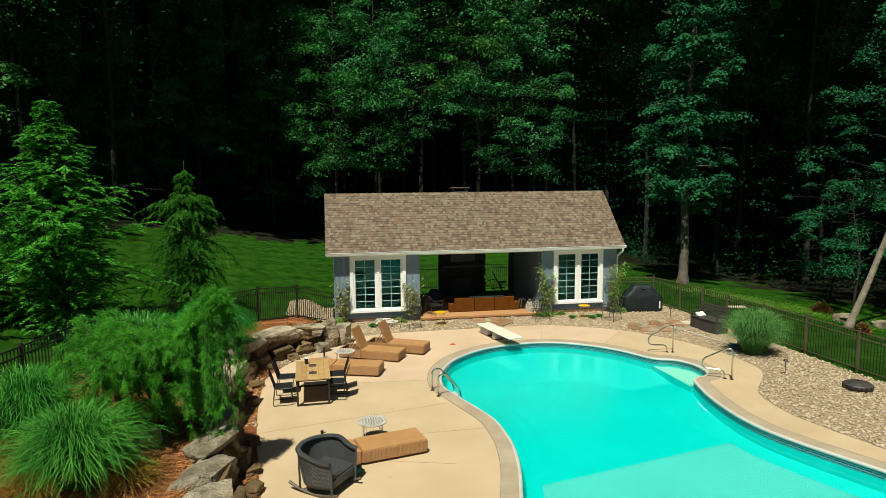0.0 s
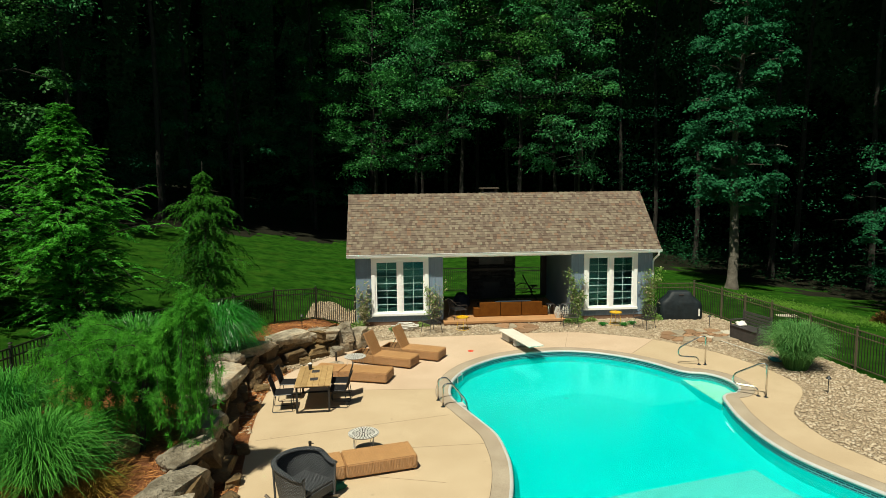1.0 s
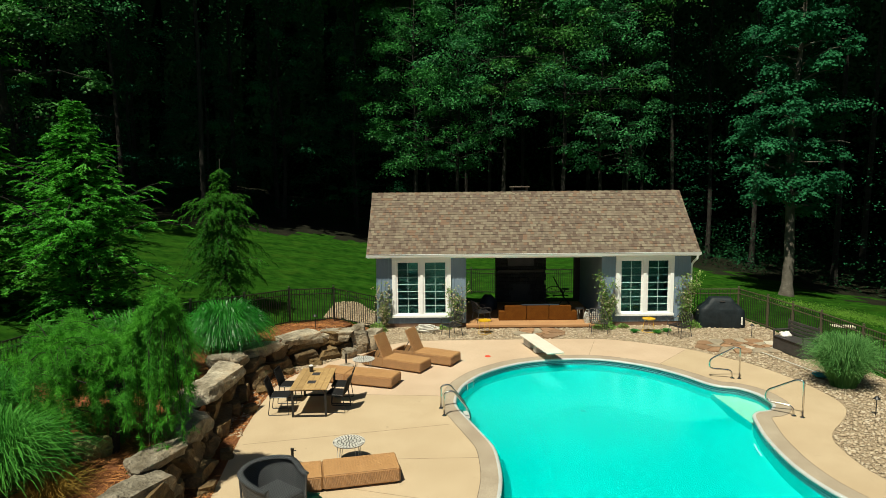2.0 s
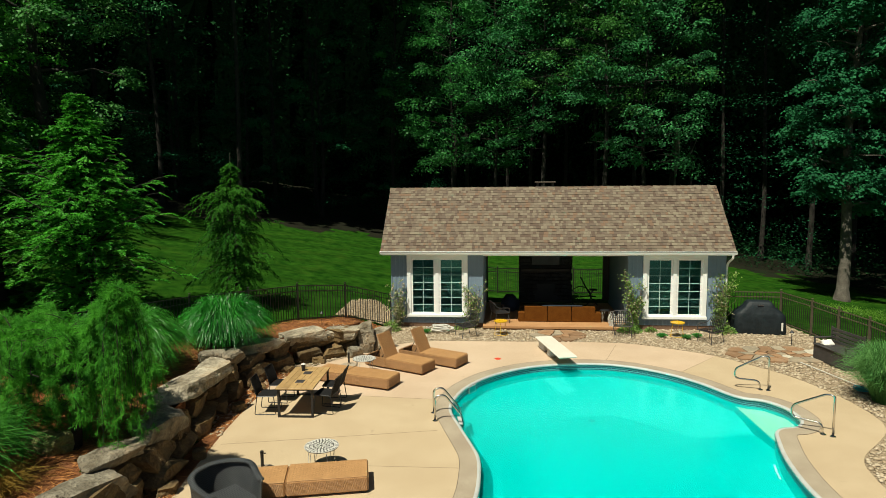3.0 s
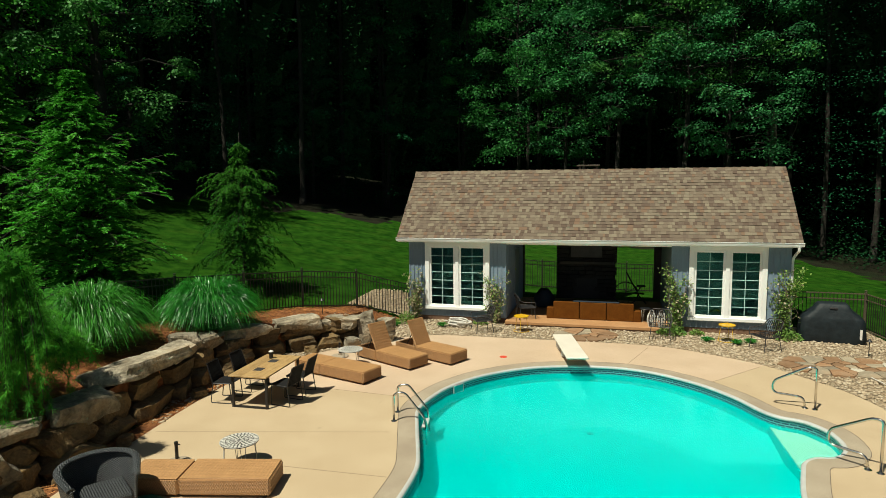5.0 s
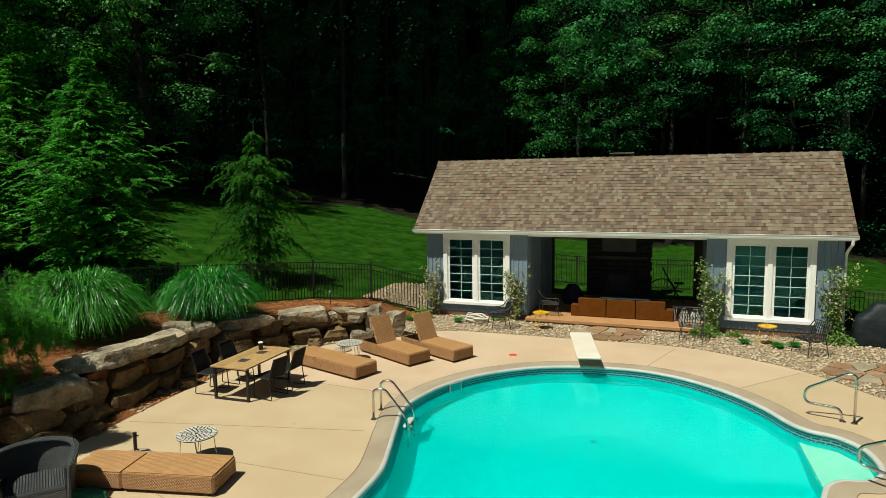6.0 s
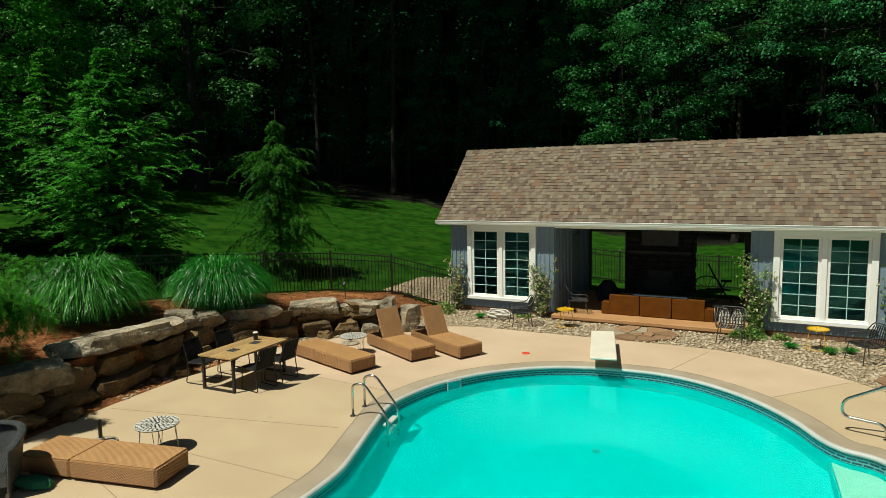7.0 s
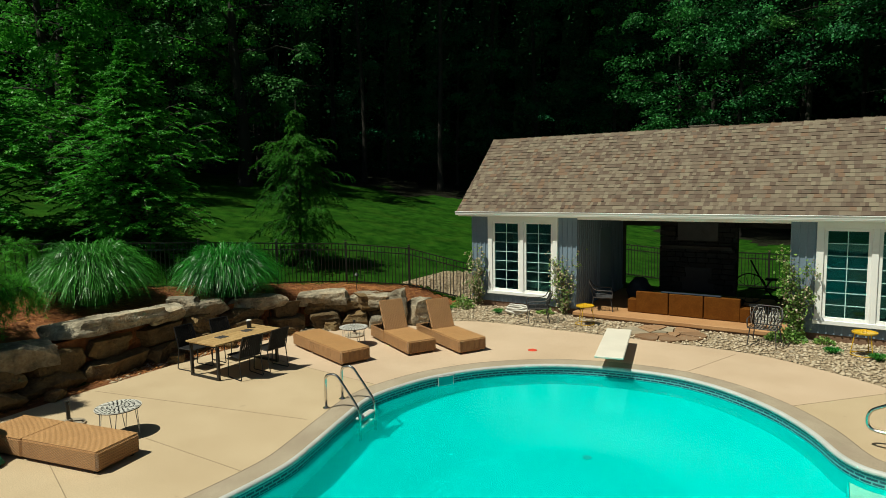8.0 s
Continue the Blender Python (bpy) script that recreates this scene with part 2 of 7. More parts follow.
def rib_material(name, c1, c2, rib=0.026, cross=0.05):
    """Wicker seen from above: ribs along the length with strands crossing them."""
    m = material(name, c1, c2, 5, 0.55, 0)
    n, l = m.node_tree.nodes, m.node_tree.links
    p = n["Principled BSDF"]
    tc, sep = n.new("ShaderNodeTexCoord"), n.new("ShaderNodeSeparateXYZ")
    l.new(tc.outputs["Object"], sep.inputs[0])
    waves = []
    for k, size in ((1, rib), (0, cross)):
        a, w = n.new("ShaderNodeMath"), n.new("ShaderNodeMath")
        a.operation, w.operation = "MULTIPLY", "SINE"
        a.inputs[1].default_value = 2 * math.pi / size
        l.new(sep.outputs[k], a.inputs[0])
        l.new(a.outputs[0], w.inputs[0])
        waves.append(w.outputs[0])
    f = n.new("ShaderNodeMath")
    f.operation, f.inputs[1].default_value = "MULTIPLY_ADD", 0.2
    l.new(waves[1], f.inputs[0])
    l.new(waves[0], f.inputs[2])
    bp, mr, mx = n.new("ShaderNodeBump"), n.new("ShaderNodeMapRange"), n.new("ShaderNodeMix")
    bp.inputs["Strength"].default_value, bp.inputs["Distance"].default_value = 0.45, 0.008
    l.new(f.outputs[0], bp.inputs["Height"])
    l.new(bp.outputs[0], p.inputs["Normal"])
    mr.inputs[1].default_value, mr.inputs[2].default_value, mr.inputs[3].default_value, mr.inputs[4].default_value = -1.2, 1.1, 0.74, 1.08
    l.new(f.outputs[0], mr.inputs[0])
    mx.data_type, mx.blend_type = "RGBA", "MULTIPLY"
    mx.inputs[0].default_value = 1.0
    l.new(p.inputs["Base Color"].links[0].from_socket, mx.inputs[6])
    l.new(mr.outputs[0], mx.inputs[7])
    l.new(mx.outputs[2], p.inputs["Base Color"])
    return m


def glass_material(name, tint, ior=1.45, rough=0.0, ripple=0.0):
    m = bpy.data.materials.new(name)
    m.use_nodes = True
    n, l = m.node_tree.nodes, m.node_tree.links
    p = n["Principled BSDF"]
    p.inputs["Base Color"].default_value = (*tint, 1)
    p.inputs["Transmission Weight"].default_value, p.inputs["IOR"].default_value, p.inputs["Roughness"].default_value = 1.0, ior, rough
    if ripple:
        tc = n.new("ShaderNodeTexCoord")
        ns = n.new("ShaderNodeTexNoise")
        ns.inputs["Scale"].default_value, ns.inputs["Detail"].default_value = 2.2, 3
        l.new(tc.outputs["Object"], ns.inputs["Vector"])
        bp = n.new("ShaderNodeBump")
        bp.inputs["Strength"].default_value, bp.inputs["Distance"].default_value = ripple, 0.02
        l.new(ns.outputs["Fac"], bp.inputs["Height"])
        l.new(bp.outputs[0], p.inputs["Normal"])
    return m


def deck_material():
    """Broom-finished concrete; the pour beyond the seam by the board is paler and pinker."""
    m = material("deck_concrete", (0.455, 0.345, 0.215), (0.52, 0.405, 0.262), 0.7, 0.85, 0.12, 60, third=(0.405, 0.305, 0.19), depth=0.004)
    n, l = m.node_tree.nodes, m.node_tree.links
    p = n["Principled BSDF"]
    old = p.inputs["Base Color"].links[0].from_socket
    tc = n.new("ShaderNodeTexCoord")

    def beyond(x, y, dx, dy):
        d, q = n.new("ShaderNodeVectorMath"), n.new("ShaderNodeMapRange")
        d.operation = "DOT_PRODUCT"
        d.inputs[1].default_value = (dx, dy, 0)
        l.new(tc.outputs["Object"], d.inputs[0])
        k = x * dx + y * dy
        q.inputs[1].default_value, q.inputs[2].default_value = k - 0.004, k + 0.004
        l.new(d.outputs["Value"], q.inputs[0])
        return q.outputs[0]
    both = n.new("ShaderNodeMath")
    both.operation = "MULTIPLY"
    l.new(beyond(2.66, 17.65, 0.07, 1.0), both.inputs[0])
    l.new(beyond(9.5, 20.3, -0.753, 0.659), both.inputs[1])
    # small dark specks and leaf stains
    ns, mr = n.new("ShaderNodeTexNoise"), n.new("ShaderNodeMapRange")
    ns.inputs["Scale"].default_value, ns.inputs["Detail"].default_value = 5.5, 2
    l.new(tc.outputs["Object"], ns.inputs["Vector"])
    mr.inputs[1].default_value, mr.inputs[2].default_value, mr.inputs[3].default_value, mr.inputs[4].default_value = 0.70, 0.78, 1.0, 0.78
    l.new(ns.outputs["Fac"], mr.inputs[0])
    tint, spot = n.new("ShaderNodeMix"), n.new("ShaderNodeMix")
    for k in (tint, spot):
        k.data_type, k.blend_type = "RGBA", "MULTIPLY"
    tint.inputs[7].default_value = (1.10, 1.07, 1.17, 1)
    l.new(both.outputs[0], tint.inputs[0])
    l.new(old, tint.inputs[6])
    spot.inputs[0].default_value = 1.0
    l.new(tint.outputs[2], spot.inputs[6])
    l.new(mr.outputs[0], spot.inputs[7])
    l.new(spot.outputs[2], p.inputs["Base Color"])
    return m


M_CONCRETE = deck_material()
M_COPING = material("coping_concrete", (0.32, 0.26, 0.187), (0.395, 0.33, 0.243), 1.5, 0.85, 0.15, 70, third=(0.26, 0.20, 0.15), depth=0.004)
M_BULLNOSE = material("white_coping_edge", (0.41, 0.42, 0.40), (0.49, 0.50, 0.48), 3, 0.6, 0.05, 60, speckle=0.15)
M_JOINT = material("joint_sealant", (0.27, 0.205, 0.13), (0.33, 0.25, 0.16), 6, 0.9, 0.1)
M_JOINT_DARK = material("dark_joint", (0.13, 0.10, 0.07), (0.19, 0.145, 0.10), 6, 0.9, 0.1)
M_LINER = material("pool_liner", (0.002, 0.40, 0.40), (0.004, 0.43, 0.43), 0.4, 0.7, 0.0, 12, speckle=0.06)
M_STEP = material("pool_step_white", (0.40, 0.52, 0.40), (0.46, 0.56, 0.44), 2, 0.5, 0.05, 30, speckle=0.1)


def water_material():
    """Still, faintly cloudy water: it refracts, scatters some light itself and has a rippled gloss on top."""
    m = bpy.data.materials.new("pool_water")
    m.use_nodes = True
    n, l = m.node_tree.nodes, m.node_tree.links
    n.remove(n["Principled BSDF"])
    re, gl, mx = n.new("ShaderNodeBsdfRefraction"), n.new("ShaderNodeBsdfGlossy"), n.new("ShaderNodeMixShader")
    re.inputs["Color"].default_value, re.inputs["IOR"].default_value, re.inputs["Roughness"].default_value = (0.60, 0.985, 0.965, 1), 1.33, 0.0
    gl.inputs["Roughness"].default_value = 0.17
    fr = n.new("ShaderNodeFresnel")
    fr.inputs["IOR"].default_value = 1.25
    l.new(fr.outputs[0], mx.inputs[0])
    tc, ns, bp = n.new("ShaderNodeTexCoord"), n.new("ShaderNodeTexNoise"), n.new("ShaderNodeBump")
    ns.inputs["Scale"].default_value, ns.inputs["Detail"].default_value = 2.2, 3
    bp.inputs["Strength"].default_value, bp.inputs["Distance"].default_value = 0.08, 0.02
    l.new(tc.outputs["Object"], ns.inputs["Vector"])
    l.new(ns.outputs["Fac"], bp.inputs["Height"])
    l.new(bp.outputs[0], gl.inputs["Normal"])
    milk, body = n.new("ShaderNodeBsdfDiffuse"), n.new("ShaderNodeMixShader")
    milk.inputs["Color"].default_value = (0.001, 0.50, 0.455, 1)
    body.inputs[0].default_value = 0.33
    l.new(re.outputs[0], body.inputs[1])
    l.new(milk.outputs[0], body.inputs[2])
    l.new(body.outputs[0], mx.inputs[1])
    l.new(gl.outputs[0], mx.inputs[2])
    l.new(mx.outputs[0], n["Material Output"].inputs[0])
    return m


M_WATER = water_material()
# paler floor colour stands for light less tinted by shallow water
M_SHALLOW = material("shallow_water_tint", (0.11, 0.365, 0.345), (0.125, 0.38, 0.36), 0.5, 0.7, 0.0, 12, speckle=0.06)
M_GLASS = glass_material("window_glass", (0.26, 0.62, 0.60), 1.55)
M_GLASS.node_tree.nodes["Principled BSDF"].inputs["Specular Tint"].default_value = (0.25, 0.85, 0.85, 1)
M_STONE = material("weathered_limestone", (0.12, 0.095, 0.060), (0.43, 0.38, 0.285), 2.6, 0.92, 1.0, 16, vary=0.25, third=(0.25, 0.15, 0.065), depth=0.06, speckle=0.8)
M_MOSSY = material("lichened_stone", (0.16, 0.15, 0.06), (0.36, 0.36, 0.14), 5, 0.95, 1.0, 20, third=(0.10, 0.12, 0.03), depth=0.05)
# ochre sandstone, darkened further to stand for the wall face's shade
M_STONE_LOW = material("shade_dark_sandstone", (0.085, 0.050, 0.019), (0.23, 0.15, 0.060), 2.2, 0.92, 1.0, 14, vary=0.35, third=(0.07, 0.06, 0.04), depth=0.06, speckle=0.8)
M_PEBBLE = material("river_pebbles", (0.32, 0.245, 0.16), (0.60, 0.51, 0.385), 2.5, 0.8, 0.2, 30, vary=0.35)
M_GRAVEL = material("gravel_base", (0.27, 0.195, 0.12), (0.50, 0.395, 0.26), 16, 0.95, 1.0, 34, depth=0.05, speckle=0.9)
M_FLAG = [material("rust_flagstone", (0.25, 0.135, 0.065), (0.33, 0.20, 0.11), 2.6, 0.85, 0.4, 25, vary=0.25, third=(0.24, 0.16, 0.10)),
          material("grey_flagstone", (0.25, 0.205, 0.14), (0.35, 0.295, 0.21), 2.6, 0.85, 0.4, 25, vary=0.25, third=(0.36, 0.24, 0.14)),
          material("cream_flagstone", (0.46, 0.42, 0.33), (0.58, 0.53, 0.42), 2.6, 0.85, 0.3, 25, vary=0.15, third=(0.40, 0.30, 0.19))]
M_MULCH = material("pine_straw", (0.19, 0.062, 0.018), (0.34, 0.13, 0.042), 5, 0.95, 1.0, 55, third=(0.16, 0.07, 0.03), depth=0.05)
M_SIDING = material("grey_blue_siding", (0.165, 0.228, 0.30), (0.20, 0.265, 0.34), 1.2, 0.6, 0.06, 30, vary=0.05, speckle=0.2)
M_TRIM = material("white_vinyl_trim", (0.82, 0.82, 0.80), (0.87, 0.87, 0.85), 1.2, 0.45, 0.0, 30, speckle=0.05)
# aqua put in the colour: white bars as seen through tinted glass
M_GRILLE = material("glass_tinted_grille", (0.40, 0.66, 0.64), (0.45, 0.70, 0.68), 4, 0.4, 0.0, speckle=0.05)
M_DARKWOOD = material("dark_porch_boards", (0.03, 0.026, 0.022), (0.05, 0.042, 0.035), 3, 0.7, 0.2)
M_PORCH = material("stained_porch_concrete", (0.40, 0.205, 0.085), (0.46, 0.25, 0.11), 1.5, 0.75, 0.1, 50)
M_FOUND = material("brown_foundation", (0.16, 0.09, 0.055), (0.22, 0.13, 0.08), 3, 0.9, 0.3)
# fireplace stone taken near black in its colour to stand for porch shade
M_FIREPLACE = material("shade_dark_stone", (0.013, 0.013, 0.012), (0.028, 0.027, 0.025), 4, 0.9, 0.6, vary=0.3)
M_FENCE = material("bronze_black_aluminium", (0.012, 0.011, 0.010), (0.020, 0.018, 0.016), 5, 0.45, 0.02)
M_FENCE_BROWN = material("brown_post_paint", (0.085, 0.065, 0.045), (0.11, 0.085, 0.06), 5, 0.5, 0.05)
M_STEEL = material("stainless_steel", (0.62, 0.60, 0.56), (0.70, 0.68, 0.63), 8, 0.16, 0.0, metal=1.0)
M_BOARD = material("diving_board_white", (0.62, 0.575, 0.49), (0.69, 0.64, 0.55), 2, 0.75, 0.1, 80, speckle=0.2)
M_WICKER = weave_material("honey_wicker", (0.40, 0.20, 0.077), (0.48, 0.25, 0.10), 0.034, 0.022)
M_WICKER_BACK = weave_material("honey_wicker_back", (0.40, 0.20, 0.077), (0.48, 0.25, 0.10), 0.05, 0.03)
M_WICKER_DARK = weave_material("charcoal_wicker", (0.040, 0.045, 0.050), (0.068, 0.074, 0.080), 0.034, 0.03, 0.42)
M_WICKER_TOP = rib_material("honey_wicker_top", (0.43, 0.225, 0.085), (0.51, 0.275, 0.108))
M_BLACK = material("black_steel", (0.010, 0.010, 0.011), (0.016, 0.016, 0.017), 6, 0.45, 0.03)
M_CORD = material("black_cord", (0.008, 0.008, 0.009), (0.014, 0.014, 0.014), 6, 0.85, 0.2, spec=0.2)
M_TABLEWOOD = material("teak_tabletop", (0.36, 0.225, 0.09), (0.46, 0.305, 0.135), 2.5, 0.55, 0.1, 25, vary=0.14, distort=1.5)
M_YELLOW = material("yellow_enamel", (0.62, 0.37, 0.012), (0.66, 0.40, 0.018), 5, 0.35, 0.02)
M_WHITE_WIRE = material("white_wire", (0.60, 0.58, 0.53), (0.66, 0.64, 0.58), 5, 0.45, 0.0)
M_COVER = material("black_vinyl_cover", (0.006, 0.011, 0.014), (0.011, 0.018, 0.022), 3, 0.62, 0.35, 6, depth=0.03, spec=0.35)
M_RESIN = material("dark_resin", (0.035, 0.032, 0.032), (0.055, 0.05, 0.05), 4, 0.55, 0.1)
M_TOWEL = material("white_towel", (0.72, 0.68, 0.62), (0.8, 0.76, 0.7), 8, 0.95, 0.5)
M_RED = material("red_plastic", (0.62, 0.05, 0.02), (0.7, 0.07, 0.03), 8, 0.5, 0.02)
M_TEAL = material("teal_net", (0.01, 0.20, 0.25), (0.02, 0.27, 0.32), 12, 0.7, 0.3)
M_HOSE = material("pale_vacuum_hose", (0.55, 0.52, 0.46), (0.65, 0.62, 0.56), 12, 0.6, 0.1)
M_BLUE = material("blue_fabric", (0.008, 0.016, 0.030), (0.012, 0.024, 0.042), 6, 0.8, 0.2)
M_BARK = material("bark", (0.085, 0.072, 0.055), (0.17, 0.15, 0.12), 3, 0.95, 1.0, 18, vary=0.2, depth=0.06)
M_LEAF = leaf_material("broad_leaves", (0.005, 0.054, 0.015), (0.090, 0.335, 0.065), 0.25, 0.5, 0.18, (0.465, 0.53))
# leaf green darkened in the colour to stand for deep woodland shade
M_LEAF_SHADED = leaf_material("shade_dark_leaves", (0.002, 0.018, 0.006), (0.018, 0.075, 0.022), 0.15, 0.7, 0.02)
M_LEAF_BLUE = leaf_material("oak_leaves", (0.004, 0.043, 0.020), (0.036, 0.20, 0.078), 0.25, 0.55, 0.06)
# brighter yellow-green leaves for the trees forward at the left
M_LEAF_BRIGHT = leaf_material("bright_leaves", (0.016, 0.14, 0.013), (0.11, 0.46, 0.042), 0.4)
M_BARK_PALE = material("pale_bark", (0.16, 0.135, 0.10), (0.29, 0.25, 0.20), 3, 0.95, 1.0, 14, third=(0.14, 0.12, 0.09), depth=0.05)
# bark darkened in the colour so trunks sink into the wood's shade
M_BARK_DARK = material("shade_dark_bark", (0.016, 0.014, 0.011), (0.034, 0.029, 0.022), 3, 0.95, 1.0, 18, vary=0.2, depth=0.06)
M_HEMLOCK = leaf_material("hemlock_needles", (0.010, 0.105, 0.010), (0.105, 0.42, 0.030), 0.27, 0.5, 0.2, lump=1.6)
M_PINE = leaf_material("pine_needles", (0.008, 0.10, 0.010), (0.125, 0.46, 0.036), 0.3, 0.55, 0.15, lump=2.6)
M_CYPRESS = leaf_material("cypress_sprays", (0.008, 0.055, 0.005), (0.060, 0.19, 0.014), 0.25, 0.55, 0.08)
M_GRASS = leaf_material("fountain_grass", (0.010, 0.11, 0.014), (0.105, 0.37, 0.052), 0.25, 0.55, 0.12)
M_GRASS_PALE = leaf_material("pale_fountain_grass", (0.03, 0.14, 0.032), (0.19, 0.40, 0.12), 0.25, 0.55, 0.12)
M_DRY = leaf_material("dry_grass", (0.16, 0.085, 0.015), (0.42, 0.27, 0.06), 0.2, 0.7, 0.1)
M_RUSTY = leaf_material("rust_coloured_leaves", (0.07, 0.035, 0.012), (0.22, 0.12, 0.04), 0.2, 0.7, 0.1)
M_WEED = leaf_material("bank_weeds", (0.05, 0.16, 0.015), (0.20, 0.42, 0.05), 0.3)
M_GRASS_DEEP = leaf_material("maiden_grass", (0.003, 0.065, 0.006), (0.065, 0.34, 0.030), 0.16, 0.36, 0.5)
M_ROSE = leaf_material("rose_leaves", (0.06, 0.17, 0.03), (0.33, 0.47, 0.12), 0.3)
M_PETAL = leaf_material("cream_petals", (0.42, 0.34, 0.22), (0.68, 0.58, 0.42), 0.3)
M_CANE = material("rose_canes", (0.16, 0.11, 0.08), (0.24, 0.18, 0.13), 6, 0.9, 0.3)
M_ROOM = material("dim_teal_paint", (0.24, 0.35, 0.35), (0.29, 0.40, 0.40), 2, 0.8, 0.05)

# ---- the lie of the land ----
def smooth(a, b, x):
    t = np.clip((np.asarray(x, float) - a) / (b - a), 0, 1)
    return t * t * (3 - 2 * t)


# front top edge of the boulder wall, from the near end to the pool house
WALL = [(-0.8, 4.0), (-1.1, 7.5), (-1.4, 9.5), (-1.66, 11.5), (-1.85, 13.0), (-2.05, 14.7), (-2.2, 16.2), (-2.42, 17.5), (-2.38, 18.8), (-1.95, 20.0), (-1.2, 20.85), (-0.4, 21.5), (0.05, 22.3)]
WALL_S = [tuple(p) for p in spline(WALL, 5)]
BED = WALL_S + [(0.1, 25.3), (-1.1, 24.4), (-2.3, 22.9), (-4.4, 19.2), (-5.9, 15.5), (-7.0, 12.0), (-7.6, 4.0)]


def height(x, y):
    """Ground height at x, y (arrays)."""
    x, y = np.asarray(x, float), np.asarray(y, float)
    lawn = 0.65 - 0.19 * (x + 1.16) + 0.017 * (y - 24)
    lawn = np.log1p(np.exp(np.clip(lawn * 4, -40, 40))) / 4 - 0.06
    lawn = np.minimum(lawn, 6 + 0.02 * (lawn - 6))
    left = edge_distance(WALL_S, x, y, False)
    wx = np.interp(y, [p[1] for p in WALL_S], [p[0] for p in WALL_S])
    bed = (x < wx) & (y < 22.3)
    up = np.where(bed, smooth(0.25, 0.8, left), 0.0)
    up = np.where(y >= 22.3, smooth(0.3, -1.3, x), up)
    near = smooth(27, 31, y)
    up = np.maximum(up, np.where(x > 0.3, near, 0) * smooth(23, 29, y))
    up = np.where((x <= 0.3) & (y >= 22.3), np.maximum(up, near), up)
    z = -0.03 + up * (np.maximum(lawn, np.where(bed | ((y >= 22.3) & (x < 0)), 0.80 * smooth(26, 22, y), 0)) + 0.03)
    right = np.clip(x - 15.6, 0, 12) * -0.10
    return z + right + 0.03 * np.sin(x * 0.7 + 1) * np.sin(y * 0.6) * smooth(16, 24, np.abs(x - 5))


POOL_PTS = [(2.95, 8.4), (3.2, 9.5), (3.55, 10.7), (3.85, 11.8), (4.02, 12.8), (4.05, 13.6), (4.0, 14.4), (3.80, 15.1), (3.49, 16.05), (3.22, 17.0), (3.3, 17.9), (3.55, 18.7),
            (4.1, 19.6), (5.0, 20.4), (5.9, 20.8), (6.8, 20.97), (7.6, 20.95), (8.4, 20.65), (9.2, 20.05), (9.8, 19.3), (10.2, 18.55), (10.5, 18.24), (10.9, 18.08), (11.2, 17.6), (11.22, 16.9), (10.95, 16.47), (10.6, 16.36), (10.36, 16.12),
            (10.22, 15.7), (10.0, 14.8), (9.87, 13.6), (9.95, 12.6), (10.2, 11.8), (10.55, 11.0), (10.95, 10.1), (11.3, 9), (11.4, 7.5), (10.8, 5.5), (9.2, 4), (7.2, 3.4), (5.2, 3.8), (3.6, 5.2), (2.9, 7)]
POOL = [tuple(p) for p in spline(POOL_PTS, 4, True)][::-1]
COPE = offset(POOL, 0.42)
DECK_PTS = [(-0.6, 1.0), (-0.80, 8), (-1.18, 11), (-1.45, 13), (-1.65, 14.6), (-1.78, 16), (-1.85, 17.6), (-1.78, 18.9), (-1.2, 20.2), (-0.45, 21.2), (0.3, 22.35), (1.76, 23.3), (3.86, 23.42), (5.2, 23.45), (7, 23.5), (8.6, 23.4),
            (9.8, 22.85), (11, 22.05), (11.8, 21.05), (12.45, 20), (12.9, 18.5), (13.0, 17.2), (12.8, 16.4), (12.3, 15.75), (11.66, 15.07), (11.36, 14.5), (11.22, 13.5), (11.3, 12.8), (11.5, 12), (11.8, 11), (12.3, 9.5), (13, 7.5), (13.2, 4), (12, 1.0)]
DECK = [tuple(p) for p in spline(DECK_PTS, 4, True)]


def axis(lo, hi, fine_lo, fine_hi, step):
    mid = list(np.arange(fine_lo, fine_hi, step))
    a, b = [], []
    s = step
    v = fine_lo
    while v > lo:
        s *= 1.25
        v -= s
        a.append(max(v, lo))
    s, v = step, fine_hi
    while v < hi:
        s *= 1.25
        v += s
        b.append(min(v, hi))
    return np.array(a[::-1] + mid + [fine_hi] + b)


def ground_material():
    """Mown lawn in stripes, with bare leaf litter under the woods."""
    m = material("mown_lawn", (0.008, 0.044, 0.003), (0.029, 0.099, 0.008), 2.2, 0.9, 1.0, 55, third=(0.040, 0.094, 0.009), depth=0.04, spec=0.03)
    n, l = m.node_tree.nodes, m.node_tree.links
    p = n["Principled BSDF"]
    old = p.inputs["Base Color"].links[0].from_socket
    tc = n.new("ShaderNodeTexCoord")
    mp = n.new("ShaderNodeMapping")
    mp.inputs["Rotation"].default_value = (0, 0, radians(62))
    l.new(tc.outputs["Object"], mp.inputs["Vector"])
    wv = n.new("ShaderNodeTexWave")
    wv.inputs["Scale"].default_value, wv.inputs["Distortion"].default_value, wv.inputs["Detail"].default_value = 0.15, 0.8, 1
    l.new(mp.outputs[0], wv.inputs["Vector"])
    mr = n.new("ShaderNodeMapRange")
    mr.inputs[3].default_value, mr.inputs[4].default_value = 0.85, 1.06
    l.new(wv.outputs["Fac"], mr.inputs[0])
    mx = n.new("ShaderNodeMix")
    mx.data_type, mx.blend_type = "RGBA", "MULTIPLY"
    mx.inputs[0].default_value = 1.0
    l.new(old, mx.inputs[6])
    l.new(mr.outputs[0], mx.inputs[7])
    l.new(mx.outputs[2], p.inputs["Base Color"])
    return m


M_LAWN = ground_material()
